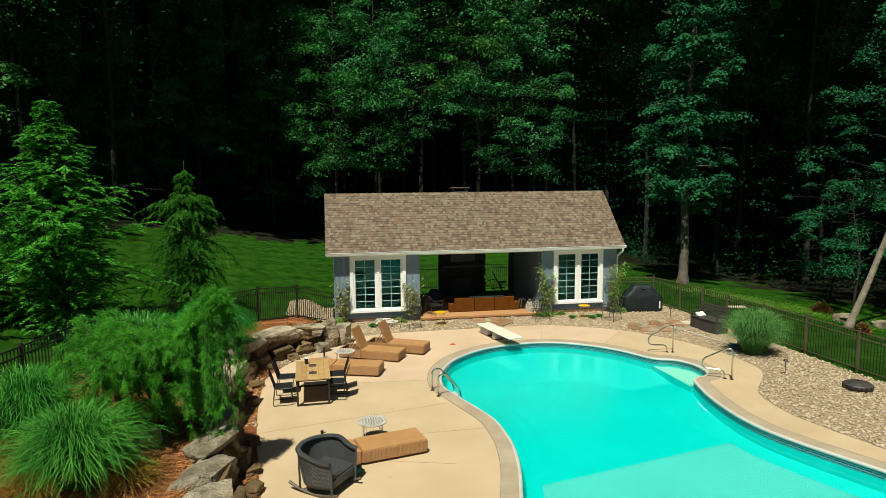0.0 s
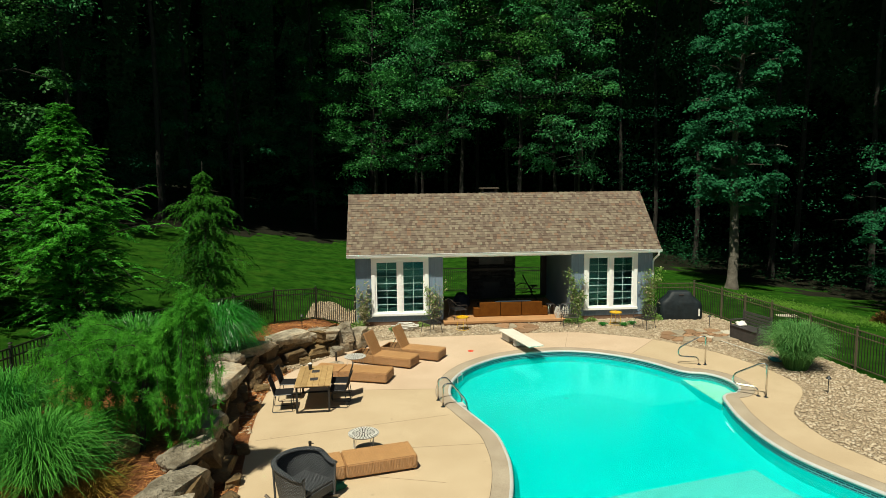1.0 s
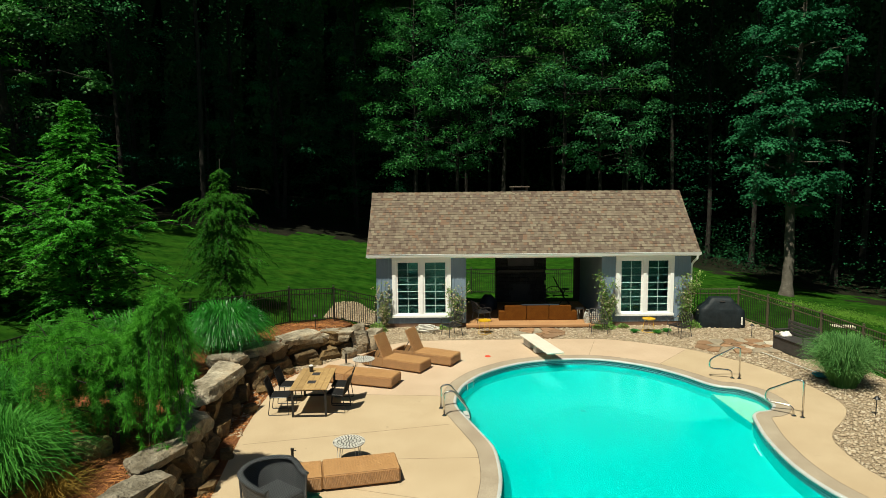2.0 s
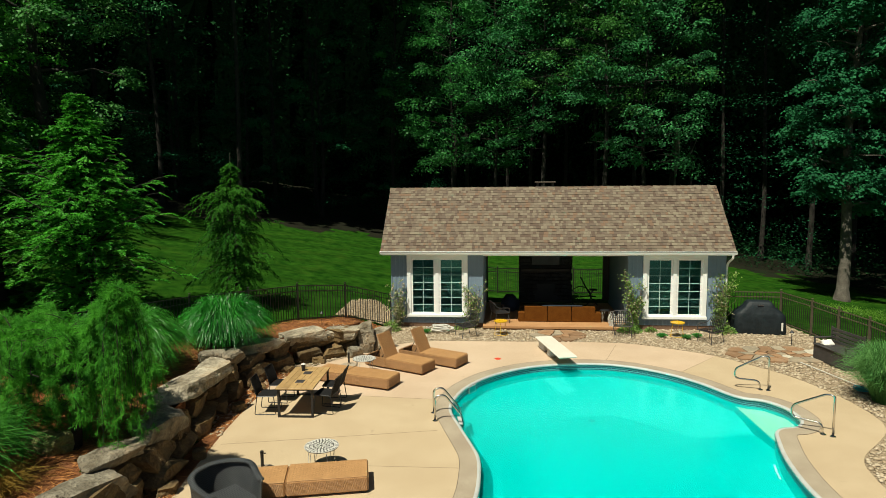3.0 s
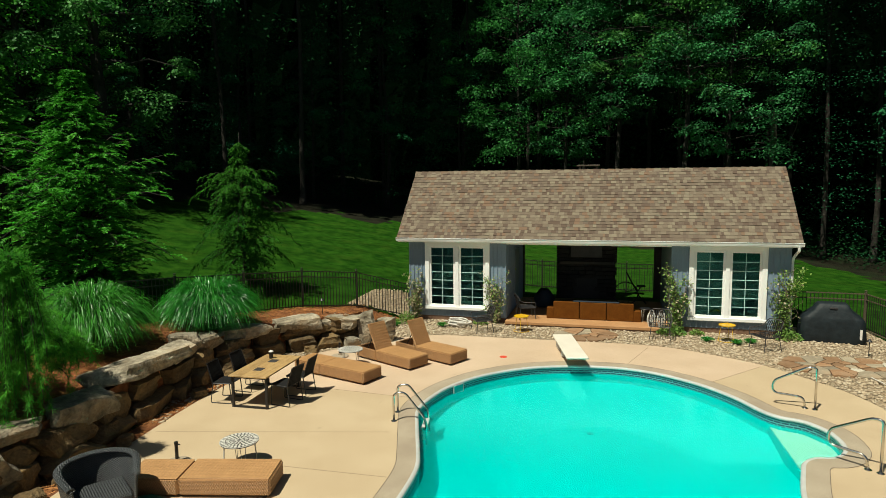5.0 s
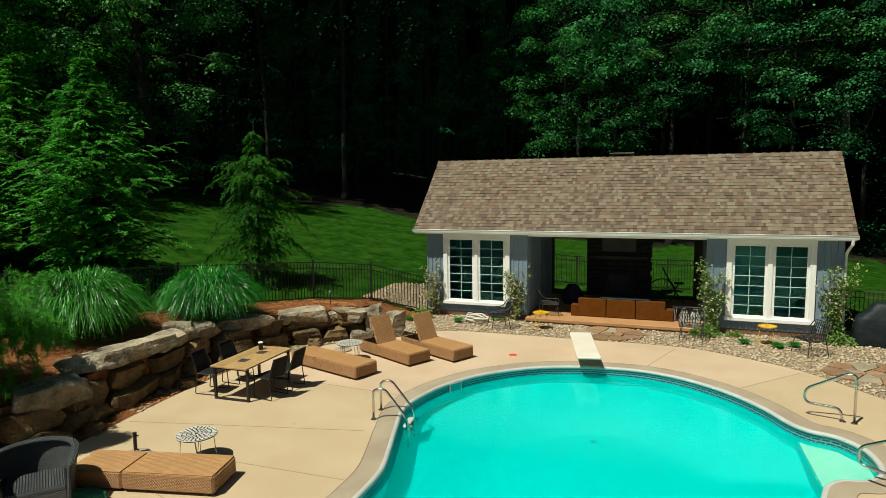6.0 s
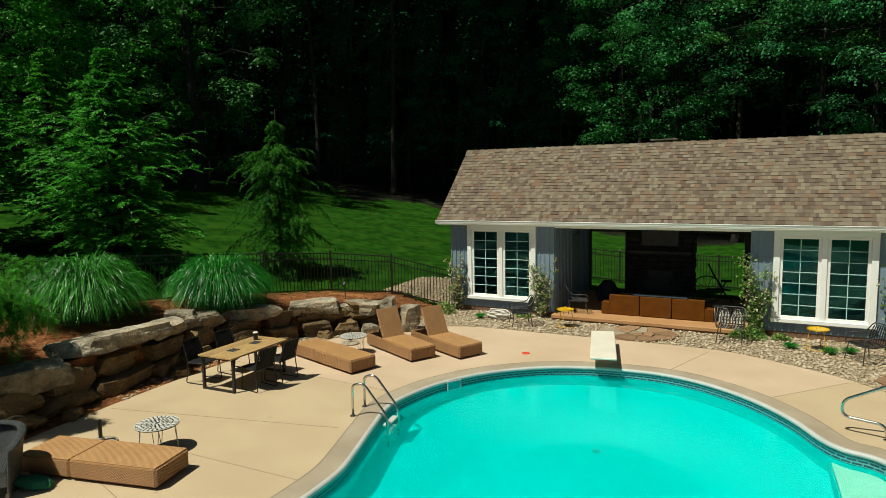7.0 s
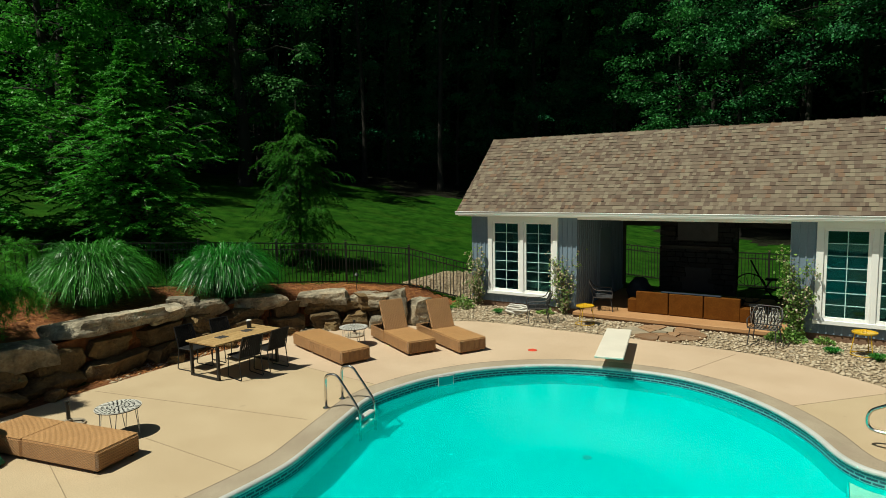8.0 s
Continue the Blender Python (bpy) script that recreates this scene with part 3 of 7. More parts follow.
# litter colour pulled near black to stand for shade under the trees
M_LITTER_SHADED = material("shade_dark_litter", (0.008, 0.009, 0.005), (0.017, 0.017, 0.009), 1.2, 0.95, 0.8, 20, third=(0.012, 0.026, 0.008), depth=0.05, spec=0.1)

# edge of the woods, from the left round the back to the right
WOODS = [(-62, 4), (-42, 14), (-31, 22), (-24, 31), (-17, 39), (-10, 43.5), (-4, 47), (2, 49.5), (8, 49.5), (14, 46.5), (20, 40), (24, 32), (26.5, 25.5), (32, 16), (44, 6)]


FLOOR_EDGE = WOODS[:3] + [(-23.4, 30.2), (-16.6, 38.2), (-9.7, 42.7), (-3.8, 46.2), (2, 49.0), (8, 49.5), (15, 47.5), (22.4, 41.8), (26.6, 33.6), (29.2, 26.5), (34, 17), (44, 7)]


def grid_sheet(name, xs, ys, keep, lift=0.0, mat_index=None):
    gx, gy = np.meshgrid(xs, ys)
    gz = height(gx, gy) + lift
    cx, cy = (gx[1:, 1:] + gx[:-1, :-1]) / 2, (gy[1:, 1:] + gy[:-1, :-1]) / 2
    ok = keep(cx, cy)
    nx = len(xs)
    faces = [(j * nx + i, j * nx + i + 1, (j + 1) * nx + i + 1, (j + 1) * nx + i) for j, i in zip(*np.nonzero(ok))]
    me = bpy.data.meshes.new(name)
    me.from_pydata(np.stack([gx, gy, gz], -1).reshape(-1, 3).tolist(), [], faces)
    me.polygons.foreach_set("use_smooth", [True] * len(me.polygons))
    if mat_index is not None:
        me.polygons.foreach_set("material_index", mat_index(cx, cy)[ok].astype(np.int32))
    me.update()
    return me


HOLE = offset(DECK, -0.25)
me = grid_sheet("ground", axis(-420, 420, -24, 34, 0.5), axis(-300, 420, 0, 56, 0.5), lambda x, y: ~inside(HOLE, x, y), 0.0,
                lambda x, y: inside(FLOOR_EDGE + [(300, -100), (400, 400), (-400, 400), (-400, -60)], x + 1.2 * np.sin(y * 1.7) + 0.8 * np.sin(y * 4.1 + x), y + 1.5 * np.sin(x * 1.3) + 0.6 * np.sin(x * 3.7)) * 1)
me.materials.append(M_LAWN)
me.materials.append(M_LITTER_SHADED)
ground = whole("ground", me, M_LAWN, "striped mown green lawn running into woodland floor darkened for shade", "lawn", kind="structure")

FOOT = offset(DECK, -0.45)[:32] + [(-1.9, 20.0), (-2.75, 18.8), (-2.85, 17.0), (-2.6, 14.5), (-2.3, 12.0), (-1.9, 9.0), (-2.0, 4.0), (-1.6, 0.4)]
me = grid_sheet("planting_bed", np.arange(-8, 1, 0.2), np.arange(0.4, 26, 0.2), lambda x, y: (inside(BED, x, y) & (edge_distance(WALL_S, x, y, False) > 0.15)) | inside(FOOT, x, y), 0.025)
planting_bed = whole("planting_bed", me, M_MULCH, "raised bed covered in orange-brown pine straw mulch", "planting bed", kind="structure")

# pebble ground between the deck, the pool house and the fence
PEBBLE_AREA = [(-0.3, 21.4), (0.1, 25.4), (0.2, 26.2), (12.5, 26.2), (12.7, 26.9), (14.9, 26.6), (15.3, 23.0), (15.4, 18.0), (15.6, 12.0), (15.9, 6.0), (12, 6), (11, 14), (11.5, 21), (8, 23), (1, 22.5)]
STRIP = DECK[8:44] + [(-0.45, 22.9), (-1.3, 21.8), (-2.1, 20.9), (-2.75, 19.2), (-2.9, 17.5), (-2.7, 16), (-2.5, 14.5), (-2.3, 12.5), (-2.0, 10.5), (-1.5, 7)]
RUBBLE = [(-1.5, 24.2), (-0.2, 25.4), (0.2, 25.7), (0.2, 28.2), (-0.8, 28.0), (-1.6, 26.6)]
HOUSE_FOOT = [(0.25, 25.5), (12.4, 25.5), (12.4, 29.7), (0.25, 29.7)]
me = grid_sheet("pebble_bed", np.arange(-3, 16.4, 0.2), np.arange(6, 28.4, 0.2), lambda x, y: (inside(PEBBLE_AREA, x, y) | inside(STRIP, x, y) | inside(RUBBLE, x, y)) & ~inside(HOLE, x, y), 0.02)
pebble_bed = whole("pebble_bed", me, M_GRAVEL, "bed of tan river pebbles beside the deck", "pebbles", kind="structure")

# ---- pool and deck ----
deck = whole("pool_deck", sheet(DECK, [COPE], -0.2, 0.0), M_CONCRETE, "warm tan poured concrete pool deck with control joints", "pool deck", kind="structure")
coping = whole("pool_coping", sheet(COPE, [offset(POOL, 0.07)], -0.2, 0.006), M_COPING, "greyish concrete band round the pool", "coping", kind="structure")
b = Build()
n = len(POOL)
ring = [(0.075, 0.007), (0.055, 0.012), (0.02, 0.008), (0.0, -0.012), (0.0, -0.05), (0.03, -0.055)]
for d, z in ring:
    b.v += [(x, y, z) for x, y in offset(POOL, d)]
b.f += [(k * n + i, k * n + (i + 1) % n, (k + 1) * n + (i + 1) % n, (k + 1) * n + i) for k in range(len(ring) - 1) for i in range(n)]
part("bullnose", b, M_BULLNOSE, coping, "white rounded coping edge", smooth=True)

JOINTS = [((-1.65, 17.95), (2.80, 17.64)), ((-1.5, 14.62), (3.0, 15.68)), ((1.35, 13.85), (3.72, 13.9)), ((1.05, 12.65), (2.6, 12.2)), ((1.9, 20.2), (0.3, 22.5)), ((7.6, 21.4), (8.2, 23.2)), ((9.5, 20.3), (10.9, 21.9))]
for (x0, y0), (x1, y1) in JOINTS:
    l, a = math.hypot(x1 - x0, y1 - y0), math.atan2(y1 - y0, x1 - x0)
    part("joint", Build().box((0, 0, 0), (l, 0.012, 0.006)), M_JOINT, deck, at=Matrix.Translation(((x0 + x1) / 2, (y0 + y1) / 2, 0.0)) @ Matrix.Rotation(a, 4, "Z"))

b = Build()
k = len(COPE)
b.v = [(x, y, 0.0075) for x, y in offset(COPE, -0.006)] + [(x, y, 0.0075) for x, y in offset(COPE, 0.006)]
b.f = [(i, (i + 1) % k, k + (i + 1) % k, k + i) for i in range(k)]
part("edge_joint", b, M_JOINT_DARK, coping)


def border_material():
    """Printed waterline border: rows of small dark and pale tiles."""
    m = material("waterline_border", (0.02, 0.13, 0.16), (0.04, 0.22, 0.25), 6, 0.4, 0.0)
    n, l = m.node_tree.nodes, m.node_tree.links
    p = n["Principled BSDF"]
    at = n.new("ShaderNodeAttribute")
    at.attribute_name = "run"
    br = n.new("ShaderNodeTexBrick")
    br.inputs["Color1"].default_value, br.inputs["Color2"].default_value, br.inputs["Mortar"].default_value = (0.003, 0.030, 0.060, 1), (0.010, 0.075, 0.105, 1), (0.10, 0.34, 0.35, 1)
    br.inputs["Scale"].default_value, br.inputs["Mortar Size"].default_value, br.inputs["Mortar Smooth"].default_value = 1.0, 0.012, 0.3
    br.inputs["Brick Width"].default_value, br.inputs["Row Height"].default_value = 0.15, 0.05
    l.new(at.outputs["Vector"], br.inputs["Vector"])
    # a plain teal strip runs along the top of the pattern
    sep, top = n.new("ShaderNodeSeparateXYZ"), n.new("ShaderNodeMapRange")
    l.new(at.outputs["Vector"], sep.inputs[0])
    top.inputs[1].default_value, top.inputs[2].default_value = -0.086, -0.080
    l.new(sep.outputs[1], top.inputs[0])
    mx = n.new("ShaderNodeMix")
    mx.data_type = "RGBA"
    mx.inputs[7].default_value = (0.012, 0.17, 0.20, 1)
    l.new(top.outputs[0], mx.inputs[0])
    l.new(br.outputs["Color"], mx.inputs[6])
    l.new(mx.outputs[2], p.inputs["Base Color"])
    return m


M_BORDER = border_material()


def wall_band(name, z0, z1, mat, parent, out=0.03):
    """A strip of the pool wall between two heights, with its run along the wall kept as an attribute."""
    ln = offset(POOL, out)
    b = Build()
    b.v = [(x, y, z1) for x, y in ln] + [(x, y, z0) for x, y in ln]
    b.f = [(i, (i + 1) % n, n + (i + 1) % n, n + i) for i in range(n)]
    ob = part(name, b, mat, parent)
    at = ob.data.attributes.new("run", "FLOAT_VECTOR", "CORNER")
    run = np.concatenate([[0], np.cumsum([math.dist(ln[i], ln[(i + 1) % n]) for i in range(n)])])
    vals = []
    for i in range(n):
        vals += [run[i], z1, 0, run[i + 1], z1, 0, run[i + 1], z0, 0, run[i], z0, 0]
    at.data.foreach_set("vector", np.array(vals, np.float32))
    return ob


M_DRAIN = material("drain_grate", (0.003, 0.22, 0.23), (0.006, 0.26, 0.27), 8, 0.6, 0.1)


def pool_depth(x, y):
    d = np.where(inside(POOL, x, y), edge_distance(POOL, x, y), 0)
    line = 12.23 + 0.24 * (x - 5)
    floor = -0.95 - 0.11 * np.clip(y - line, 0, 6)
    return np.maximum(floor, -0.86 - 0.20 * d - np.clip(d - 0.45, 0, 9) * 0.16)


gx, gy = np.meshgrid(np.arange(2.0, 12.2, 0.15), np.arange(2.8, 21.6, 0.15))
b = Build()
b.v = np.stack([gx, gy, pool_depth(gx, gy)], -1).reshape(-1, 3).tolist()
w = gx.shape[1]
b.f = [(j * w + i, j * w + i + 1, (j + 1) * w + i + 1, (j + 1) * w + i) for j in range(gx.shape[0] - 1) for i in range(w - 1)]
pool = whole("pool_shell", b, M_LINER, "turquoise vinyl-lined free-form swimming pool", "swimming pool", kind="structure", smooth=True)
shallow = [(x, y) for x, y in offset(POOL, -0.46) if y < 12.23 + 0.24 * (x - 5)]
k = max(range(len(shallow)), key=lambda i: math.dist(shallow[i], shallow[i - 1]))
part("shallow_floor", Build().prism(shallow[k:] + shallow[:k], -0.965, -0.932), M_SHALLOW, pool, "flat floor of the shallow end, paler to stand for thinner water tint")
part("main_drain", Build().lathe([(0.0, 0.012), (0.06, 0.012), (0.075, 0.006), (0.08, 0.0)], 20), M_DRAIN, pool, "dark teal drain grate", at=Matrix.Translation((6.75, 18.3, -1.548)))
part("skimmer_mouth", Build().box((0, 0, 0), (0.46, 0.02, 0.13), 0.006), M_TRIM, pool, "white skimmer faceplate", at=Matrix.Translation((10.365, 12.1, -0.12)) @ Matrix.Rotation(math.atan2(-0.45, 0.14), 4, "Z"))
part("bench_edge", Build().tube([(10.05, 15.35, -0.70), (9.97, 15.05, -0.71), (9.92, 14.75, -0.72)], 0.022, 8), M_TRIM, pool, "white edging under the water")
wall_band("waterline_border", -0.24, -0.03, M_BORDER, pool)
wall_band("liner_wall", -1.4, -0.24, M_LINER, pool)
bay = [(10.36, 18.4), (10.9, 18.14), (11.25, 17.62), (11.27, 16.84), (10.95, 16.4), (10.44, 16.25)]
part("entry_step", Build().prism(bay, -1.4, -0.42), M_STEP, pool, "pale moulded entry step")
part("step_riser", Build().prism([(10.35, 18.40), (10.43, 16.25), (10.41, 16.25), (10.33, 18.40)], -1.4, -0.43), M_LINER, pool)
me = sheet(offset(POOL, 0.028), [], -0.196, -0.195)
me.materials.append(M_WATER)
water = whole("pool_water", me, M_WATER, "still clear turquoise pool water", "water", kind="structure")
water.visible_shadow = False

# ---- pool house ----
HX0, HX1, HY0, HY1 = 0.27, 12.40, 25.44, 29.60
PX0, PX1 = 3.72, 8.98
EAVE_Y, EAVE_Z, RIDGE_Y, RIDGE_Z = 25.10, 2.93, 27.48, 5.18
RX0, RX1 = -0.04, 12.60
WALL_TOP = 2.80
house = thing("pool_house", "grey-blue board-and-batten pool house with brown shingle roof and open porch", "pool house")


def wall(x0, x1, y0, y1, z0, z1, name="wall", mat=None):
    return part(name, Build().box(((x0 + x1) / 2, (y0 + y1) / 2, (z0 + z1) / 2), (x1 - x0, y1 - y0, z1 - z0)), mat or M_SIDING, house)


WIN = {"left": (0.92, 3.10, 0.42, 2.74), "right": (9.56, 11.70, 0.42, 2.74)}
for a, c, (w0, w1, wz0, wz1) in ((HX0, PX0, WIN["left"]), (PX1, HX1, WIN["right"])):
    wall(a, w0, HY0, HY0 + 0.14, 0.16, WALL_TOP)
    wall(w1, c, HY0, HY0 + 0.14, 0.16, WALL_TOP)
    wall(w0, w1, HY0, HY0 + 0.14, 0.16, wz0)
    wall(w0, w1, HY0, HY0 + 0.14, wz1, WALL_TOP)
    wall(a, a + 0.14, HY0 + 0.14, HY1, 0.16, WALL_TOP)
    wall(c - 0.14, c, HY0 + 0.14, HY1, 0.16, WALL_TOP)
    wall(a + 0.14, c - 0.14, HY1 - 0.14, HY1, 0.16, WALL_TOP)
    wall(a + 0.02, c - 0.02, HY0 + 0.02, HY1 - 0.02, -0.1, 0.16, "foundation", M_FOUND)
    part("room_floor", Build().box(((a + c) / 2, 27.5, 0.19), (c - a - 0.3, 3.8, 0.05)), M_ROOM, house)
    part("room_lining", Build().box(((a + c) / 2, 27.9, 1.45), (c - a - 0.32, 0.05, 2.5)), M_ROOM, house)
    part("room_ceiling", Build().box(((a + c) / 2, 26.7, 2.74), (c - a - 0.3, 2.3, 0.04)), M_ROOM, house)
# gable ends above the side walls
for x in (HX0, HX1 - 0.14):
    b = Build()
    b.add([(x, HY0, WALL_TOP), (x, HY1, WALL_TOP), (x, RIDGE_Y, RIDGE_Z - 0.2), (x + 0.14, HY0, WALL_TOP), (x + 0.14, HY1, WALL_TOP), (x + 0.14, RIDGE_Y, RIDGE_Z - 0.2)],
          [(0, 2, 1), (3, 4, 5), (0, 1, 4, 3), (1, 2, 5, 4), (2, 0, 3, 5)])
    part("gable", b, M_SIDING, house)
# battens
batten = Build().box((0, 0, 0), (0.035, 0.022, 1), 0.006).mesh("batten")
batten.materials.append(M_SIDING)


def batten_at(x, y, z0, z1, turn=0):
    part("batten", batten, None, house, at=Matrix.Translation((x, y, (z0 + z1) / 2)) @ Matrix.Rotation(turn, 4, "Z") @ Matrix.Diagonal((1, 1, z1 - z0, 1)))


for a, c, (w0, w1, wz0, wz1) in ((HX0, PX0, WIN["left"]), (PX1, HX1, WIN["right"])):
    k = int(round((c - a) / 0.152))
    for i in range(k + 1):
        x = a + 0.018 + (c - a - 0.036) * i / k
        if w0 - 0.08 < x < w1 + 0.08:
            batten_at(x, HY0 - 0.011, 0.17, wz0 - 0.07)
        else:
            batten_at(x, HY0 - 0.011, 0.17, WALL_TOP - 0.02)
for i in range(26):
    y = HY0 + 0.08 + i * 0.155
    batten_at(PX0 + 0.011, y, 0.17, 2.66, math.pi / 2)
    batten_at(HX1 + 0.011, y, 0.17, WALL_TOP, math.pi / 2)
    batten_at(HX0 - 0.011, y, 0.17, WALL_TOP, math.pi / 2)

# windows: two sashes of two by seven lights
for w0, w1, z0, z1 in WIN.values():
    win = part("window", Build(), None, house, "white double casement window with grilles")
    fy = HY0 - 0.035
    for c, s in ((((w0 + w1) / 2, fy, z1 - 0.055), (w1 - w0 + 0.10, 0.09, 0.13)), (((w0 + w1) / 2, fy - 0.015, z0 + 0.035), (w1 - w0 + 0.14, 0.13, 0.10)),
                 ((w0 + 0.025, fy, (z0 + z1) / 2), (0.15, 0.085, z1 - z0 - 0.18)), ((w1 - 0.025, fy, (z0 + z1) / 2), (0.15, 0.085, z1 - z0 - 0.18)),
                 (((w0 + w1) / 2, fy, (z0 + z1) / 2), (0.13, 0.08, z1 - z0 - 0.18))):
        part("window_frame", Build().box(c, s, 0.008), M_TRIM, win)
    mid = (w0 + w1) / 2
    for s0, s1 in ((w0 + 0.10, mid - 0.065), (mid + 0.065, w1 - 0.10)):
        a0, a1 = z0 + 0.085, z1 - 0.12
        b = Build()
        for c, s in ((((s0 + s1) / 2, fy + 0.02, a0 + 0.035), (s1 - s0, 0.05, 0.07)), (((s0 + s1) / 2, fy + 0.02, a1 - 0.035), (s1 - s0, 0.05, 0.07)),
                     ((s0 + 0.035, fy + 0.02, (a0 + a1) / 2), (0.07, 0.05, a1 - a0 - 0.14)), ((s1 - 0.035, fy + 0.02, (a0 + a1) / 2), (0.07, 0.05, a1 - a0 - 0.14))):
            b.box(c, s, 0.006)
        part("sash", b, M_TRIM, win)
        g0, g1, h0, h1 = s0 + 0.07, s1 - 0.07, a0 + 0.07, a1 - 0.07
        pane = part("pane", Build().box(((s0 + s1) / 2, fy + 0.03, (h0 + h1) / 2), (g1 - g0 + 0.02, 0.006, h1 - h0 + 0.02)), M_GLASS, win)
        pane.visible_shadow = False
        part("grille_bar", Build().box(((g0 + g1) / 2, fy + 0.022, (h0 + h1) / 2), (0.018, 0.008, h1 - h0)), M_GRILLE, win)
        for i in range(1, 7):
            part("grille_bar", Build().box(((g0 + g1) / 2, fy + 0.0225, h0 + (h1 - h0) * i / 7), (g1 - g0, 0.009, 0.018)), M_GRILLE, win)

# porch: slab, beam, ceiling, posts, back wall with stone fireplace
part("porch_slab", Build().box(((PX0 + PX1) / 2, (25.10 + HY1) / 2, 0.10), (PX1 - PX0 - 0.004, HY1 - 25.10, 0.10), 0.012), M_PORCH, house, "orange-tan stained concrete porch floor")
part("porch_riser", Build().box(((PX0 + PX1) / 2, (25.13 + HY1) / 2, -0.02), (PX1 - PX0 - 0.03, HY1 - 25.13, 0.14)), M_FOUND, house)
part("porch_beam", Build().box(((PX0 + PX1) / 2, HY0 + 0.05, 2.755), (PX1 - PX0, 0.12, 0.11), 0.01), M_TRIM, house)
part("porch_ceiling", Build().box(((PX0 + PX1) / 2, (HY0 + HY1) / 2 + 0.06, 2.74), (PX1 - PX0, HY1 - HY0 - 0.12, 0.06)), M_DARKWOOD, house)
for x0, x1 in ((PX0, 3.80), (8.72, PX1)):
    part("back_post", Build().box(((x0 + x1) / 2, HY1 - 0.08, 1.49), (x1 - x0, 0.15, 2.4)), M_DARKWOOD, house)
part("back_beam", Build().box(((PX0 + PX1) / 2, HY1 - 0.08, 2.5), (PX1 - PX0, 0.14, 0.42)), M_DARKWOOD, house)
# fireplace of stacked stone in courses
fire = part("fireplace", Build().box((6.24, 29.2, 1.5), (2.05, 0.7, 2.38)), M_FIREPLACE, house, "dark stacked-stone fireplace, darkened further for porch shade, with timber mantel")
for k in range(15):
    z = 0.38 + k * 0.158
    x = 5.12
    i = 0
    while x < 7.3:
        w = 0.22 + 0.3 * rng.random()
        w = min(w, 7.36 - x)
        if not (5.75 < x + w / 2 < 6.75 and 0.35 < z < 1.15):
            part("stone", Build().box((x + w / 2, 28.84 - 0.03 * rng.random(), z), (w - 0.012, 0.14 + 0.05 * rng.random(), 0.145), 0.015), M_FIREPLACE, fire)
        x += w
part("firebox", Build().box((6.24, 28.83, 0.75), (0.98, 0.1, 0.8)), M_BLACK, fire)
part("mantel", Build().box((6.24, 28.72, 1.72), (2.0, 0.28, 0.12), 0.015), M_DARKWOOD, fire)
part("picture", Build().box((6.24, 28.74, 2.2), (1.15, 0.05, 0.55), 0.008), M_RESIN, fire, "dark framed panel over the mantel")
# door on the porch's left wall
part("side_door", Build().box((PX0 + 0.03, 27.6, 1.32), (0.05, 0.9, 2.03), 0.01), M_SIDING, house, "grey panel door")

# chimney cap behind the ridge
part("chimney", Build().box((6.24, 29.45, 4.2), (0.75, 0.6, 2.0), 0.02), M_FIREPLACE, house)
b = Build()
for x in (5.92, 6.56):
    for y in (29.22, 29.68):
        b.box((x, y, 5.27), (0.07, 0.07, 0.16))
b.box((6.24, 29.45, 5.37), (0.85, 0.68, 0.05), 0.008)
part("chimney_cap", b, M_FENCE_BROWN, house, "flat chimney cap on four feet")

# roof deck, rakes, fascia, gutter
slope = math.atan2(RIDGE_Z - EAVE_Z, RIDGE_Y - EAVE_Y)
run = math.hypot(RIDGE_Z - EAVE_Z, RIDGE_Y - EAVE_Y)
roof = part("roof", Build(), None, house, "brown-grey architectural shingle gable roof")
roof_dir = Vector((0, math.cos(slope), math.sin(slope)))
roof_up = Vector((0, -math.sin(slope), math.cos(slope)))
back_y = 2 * RIDGE_Y - EAVE_Y
for s in (1, -1):
    b = Build()
    t = 0.10
    y0 = EAVE_Y if s > 0 else back_y
    b.add([(RX0, y0, EAVE_Z), (RX1, y0, EAVE_Z), (RX1, RIDGE_Y, RIDGE_Z), (RX0, RIDGE_Y, RIDGE_Z), (RX0, y0, EAVE_Z - t), (RX1, y0, EAVE_Z - t), (RX1, RIDGE_Y, RIDGE_Z - t), (RX0, RIDGE_Y, RIDGE_Z - t)],
          [(0, 1, 2, 3), (7, 6, 5, 4), (0, 4, 5, 1), (1, 5, 6, 2), (3, 7, 4, 0)])
    part("roof_deck", b, M_FOUND, roof)
for x in (RX0 - 0.012, RX1 + 0.012):
    for y0 in (EAVE_Y, back_y):
        b = Build()
        b.add([(x - 0.012, y0, EAVE_Z + 0.0), (x - 0.012, RIDGE_Y, RIDGE_Z + 0.0), (x - 0.012, RIDGE_Y, RIDGE_Z - 0.17), (x - 0.012, y0, EAVE_Z - 0.15),
               (x + 0.012, y0, EAVE_Z + 0.0), (x + 0.012, RIDGE_Y, RIDGE_Z + 0.0), (x + 0.012, RIDGE_Y, RIDGE_Z - 0.17), (x + 0.012, y0, EAVE_Z - 0.15)],
              [(0, 1, 2, 3), (4, 7, 6, 5), (0, 3, 7, 4), (0, 4, 5, 1), (1, 5, 6, 2), (3, 2, 6, 7)])
        part("rake_board", b, M_FENCE_BROWN, roof)
part("soffit", Build().box(((RX0 + RX1) / 2, (EAVE_Y + HY0) / 2 + 0.02, EAVE_Z - 0.125), (RX1 - RX0 - 0.06, HY0 - EAVE_Y + 0.06, 0.03)), M_TRIM, roof)
part("fascia", Build().box(((RX0 + RX1) / 2, EAVE_Y + 0.015, EAVE_Z - 0.09), (RX1 - RX0 - 0.03, 0.025, 0.15)), M_TRIM, roof)
gut = Build()
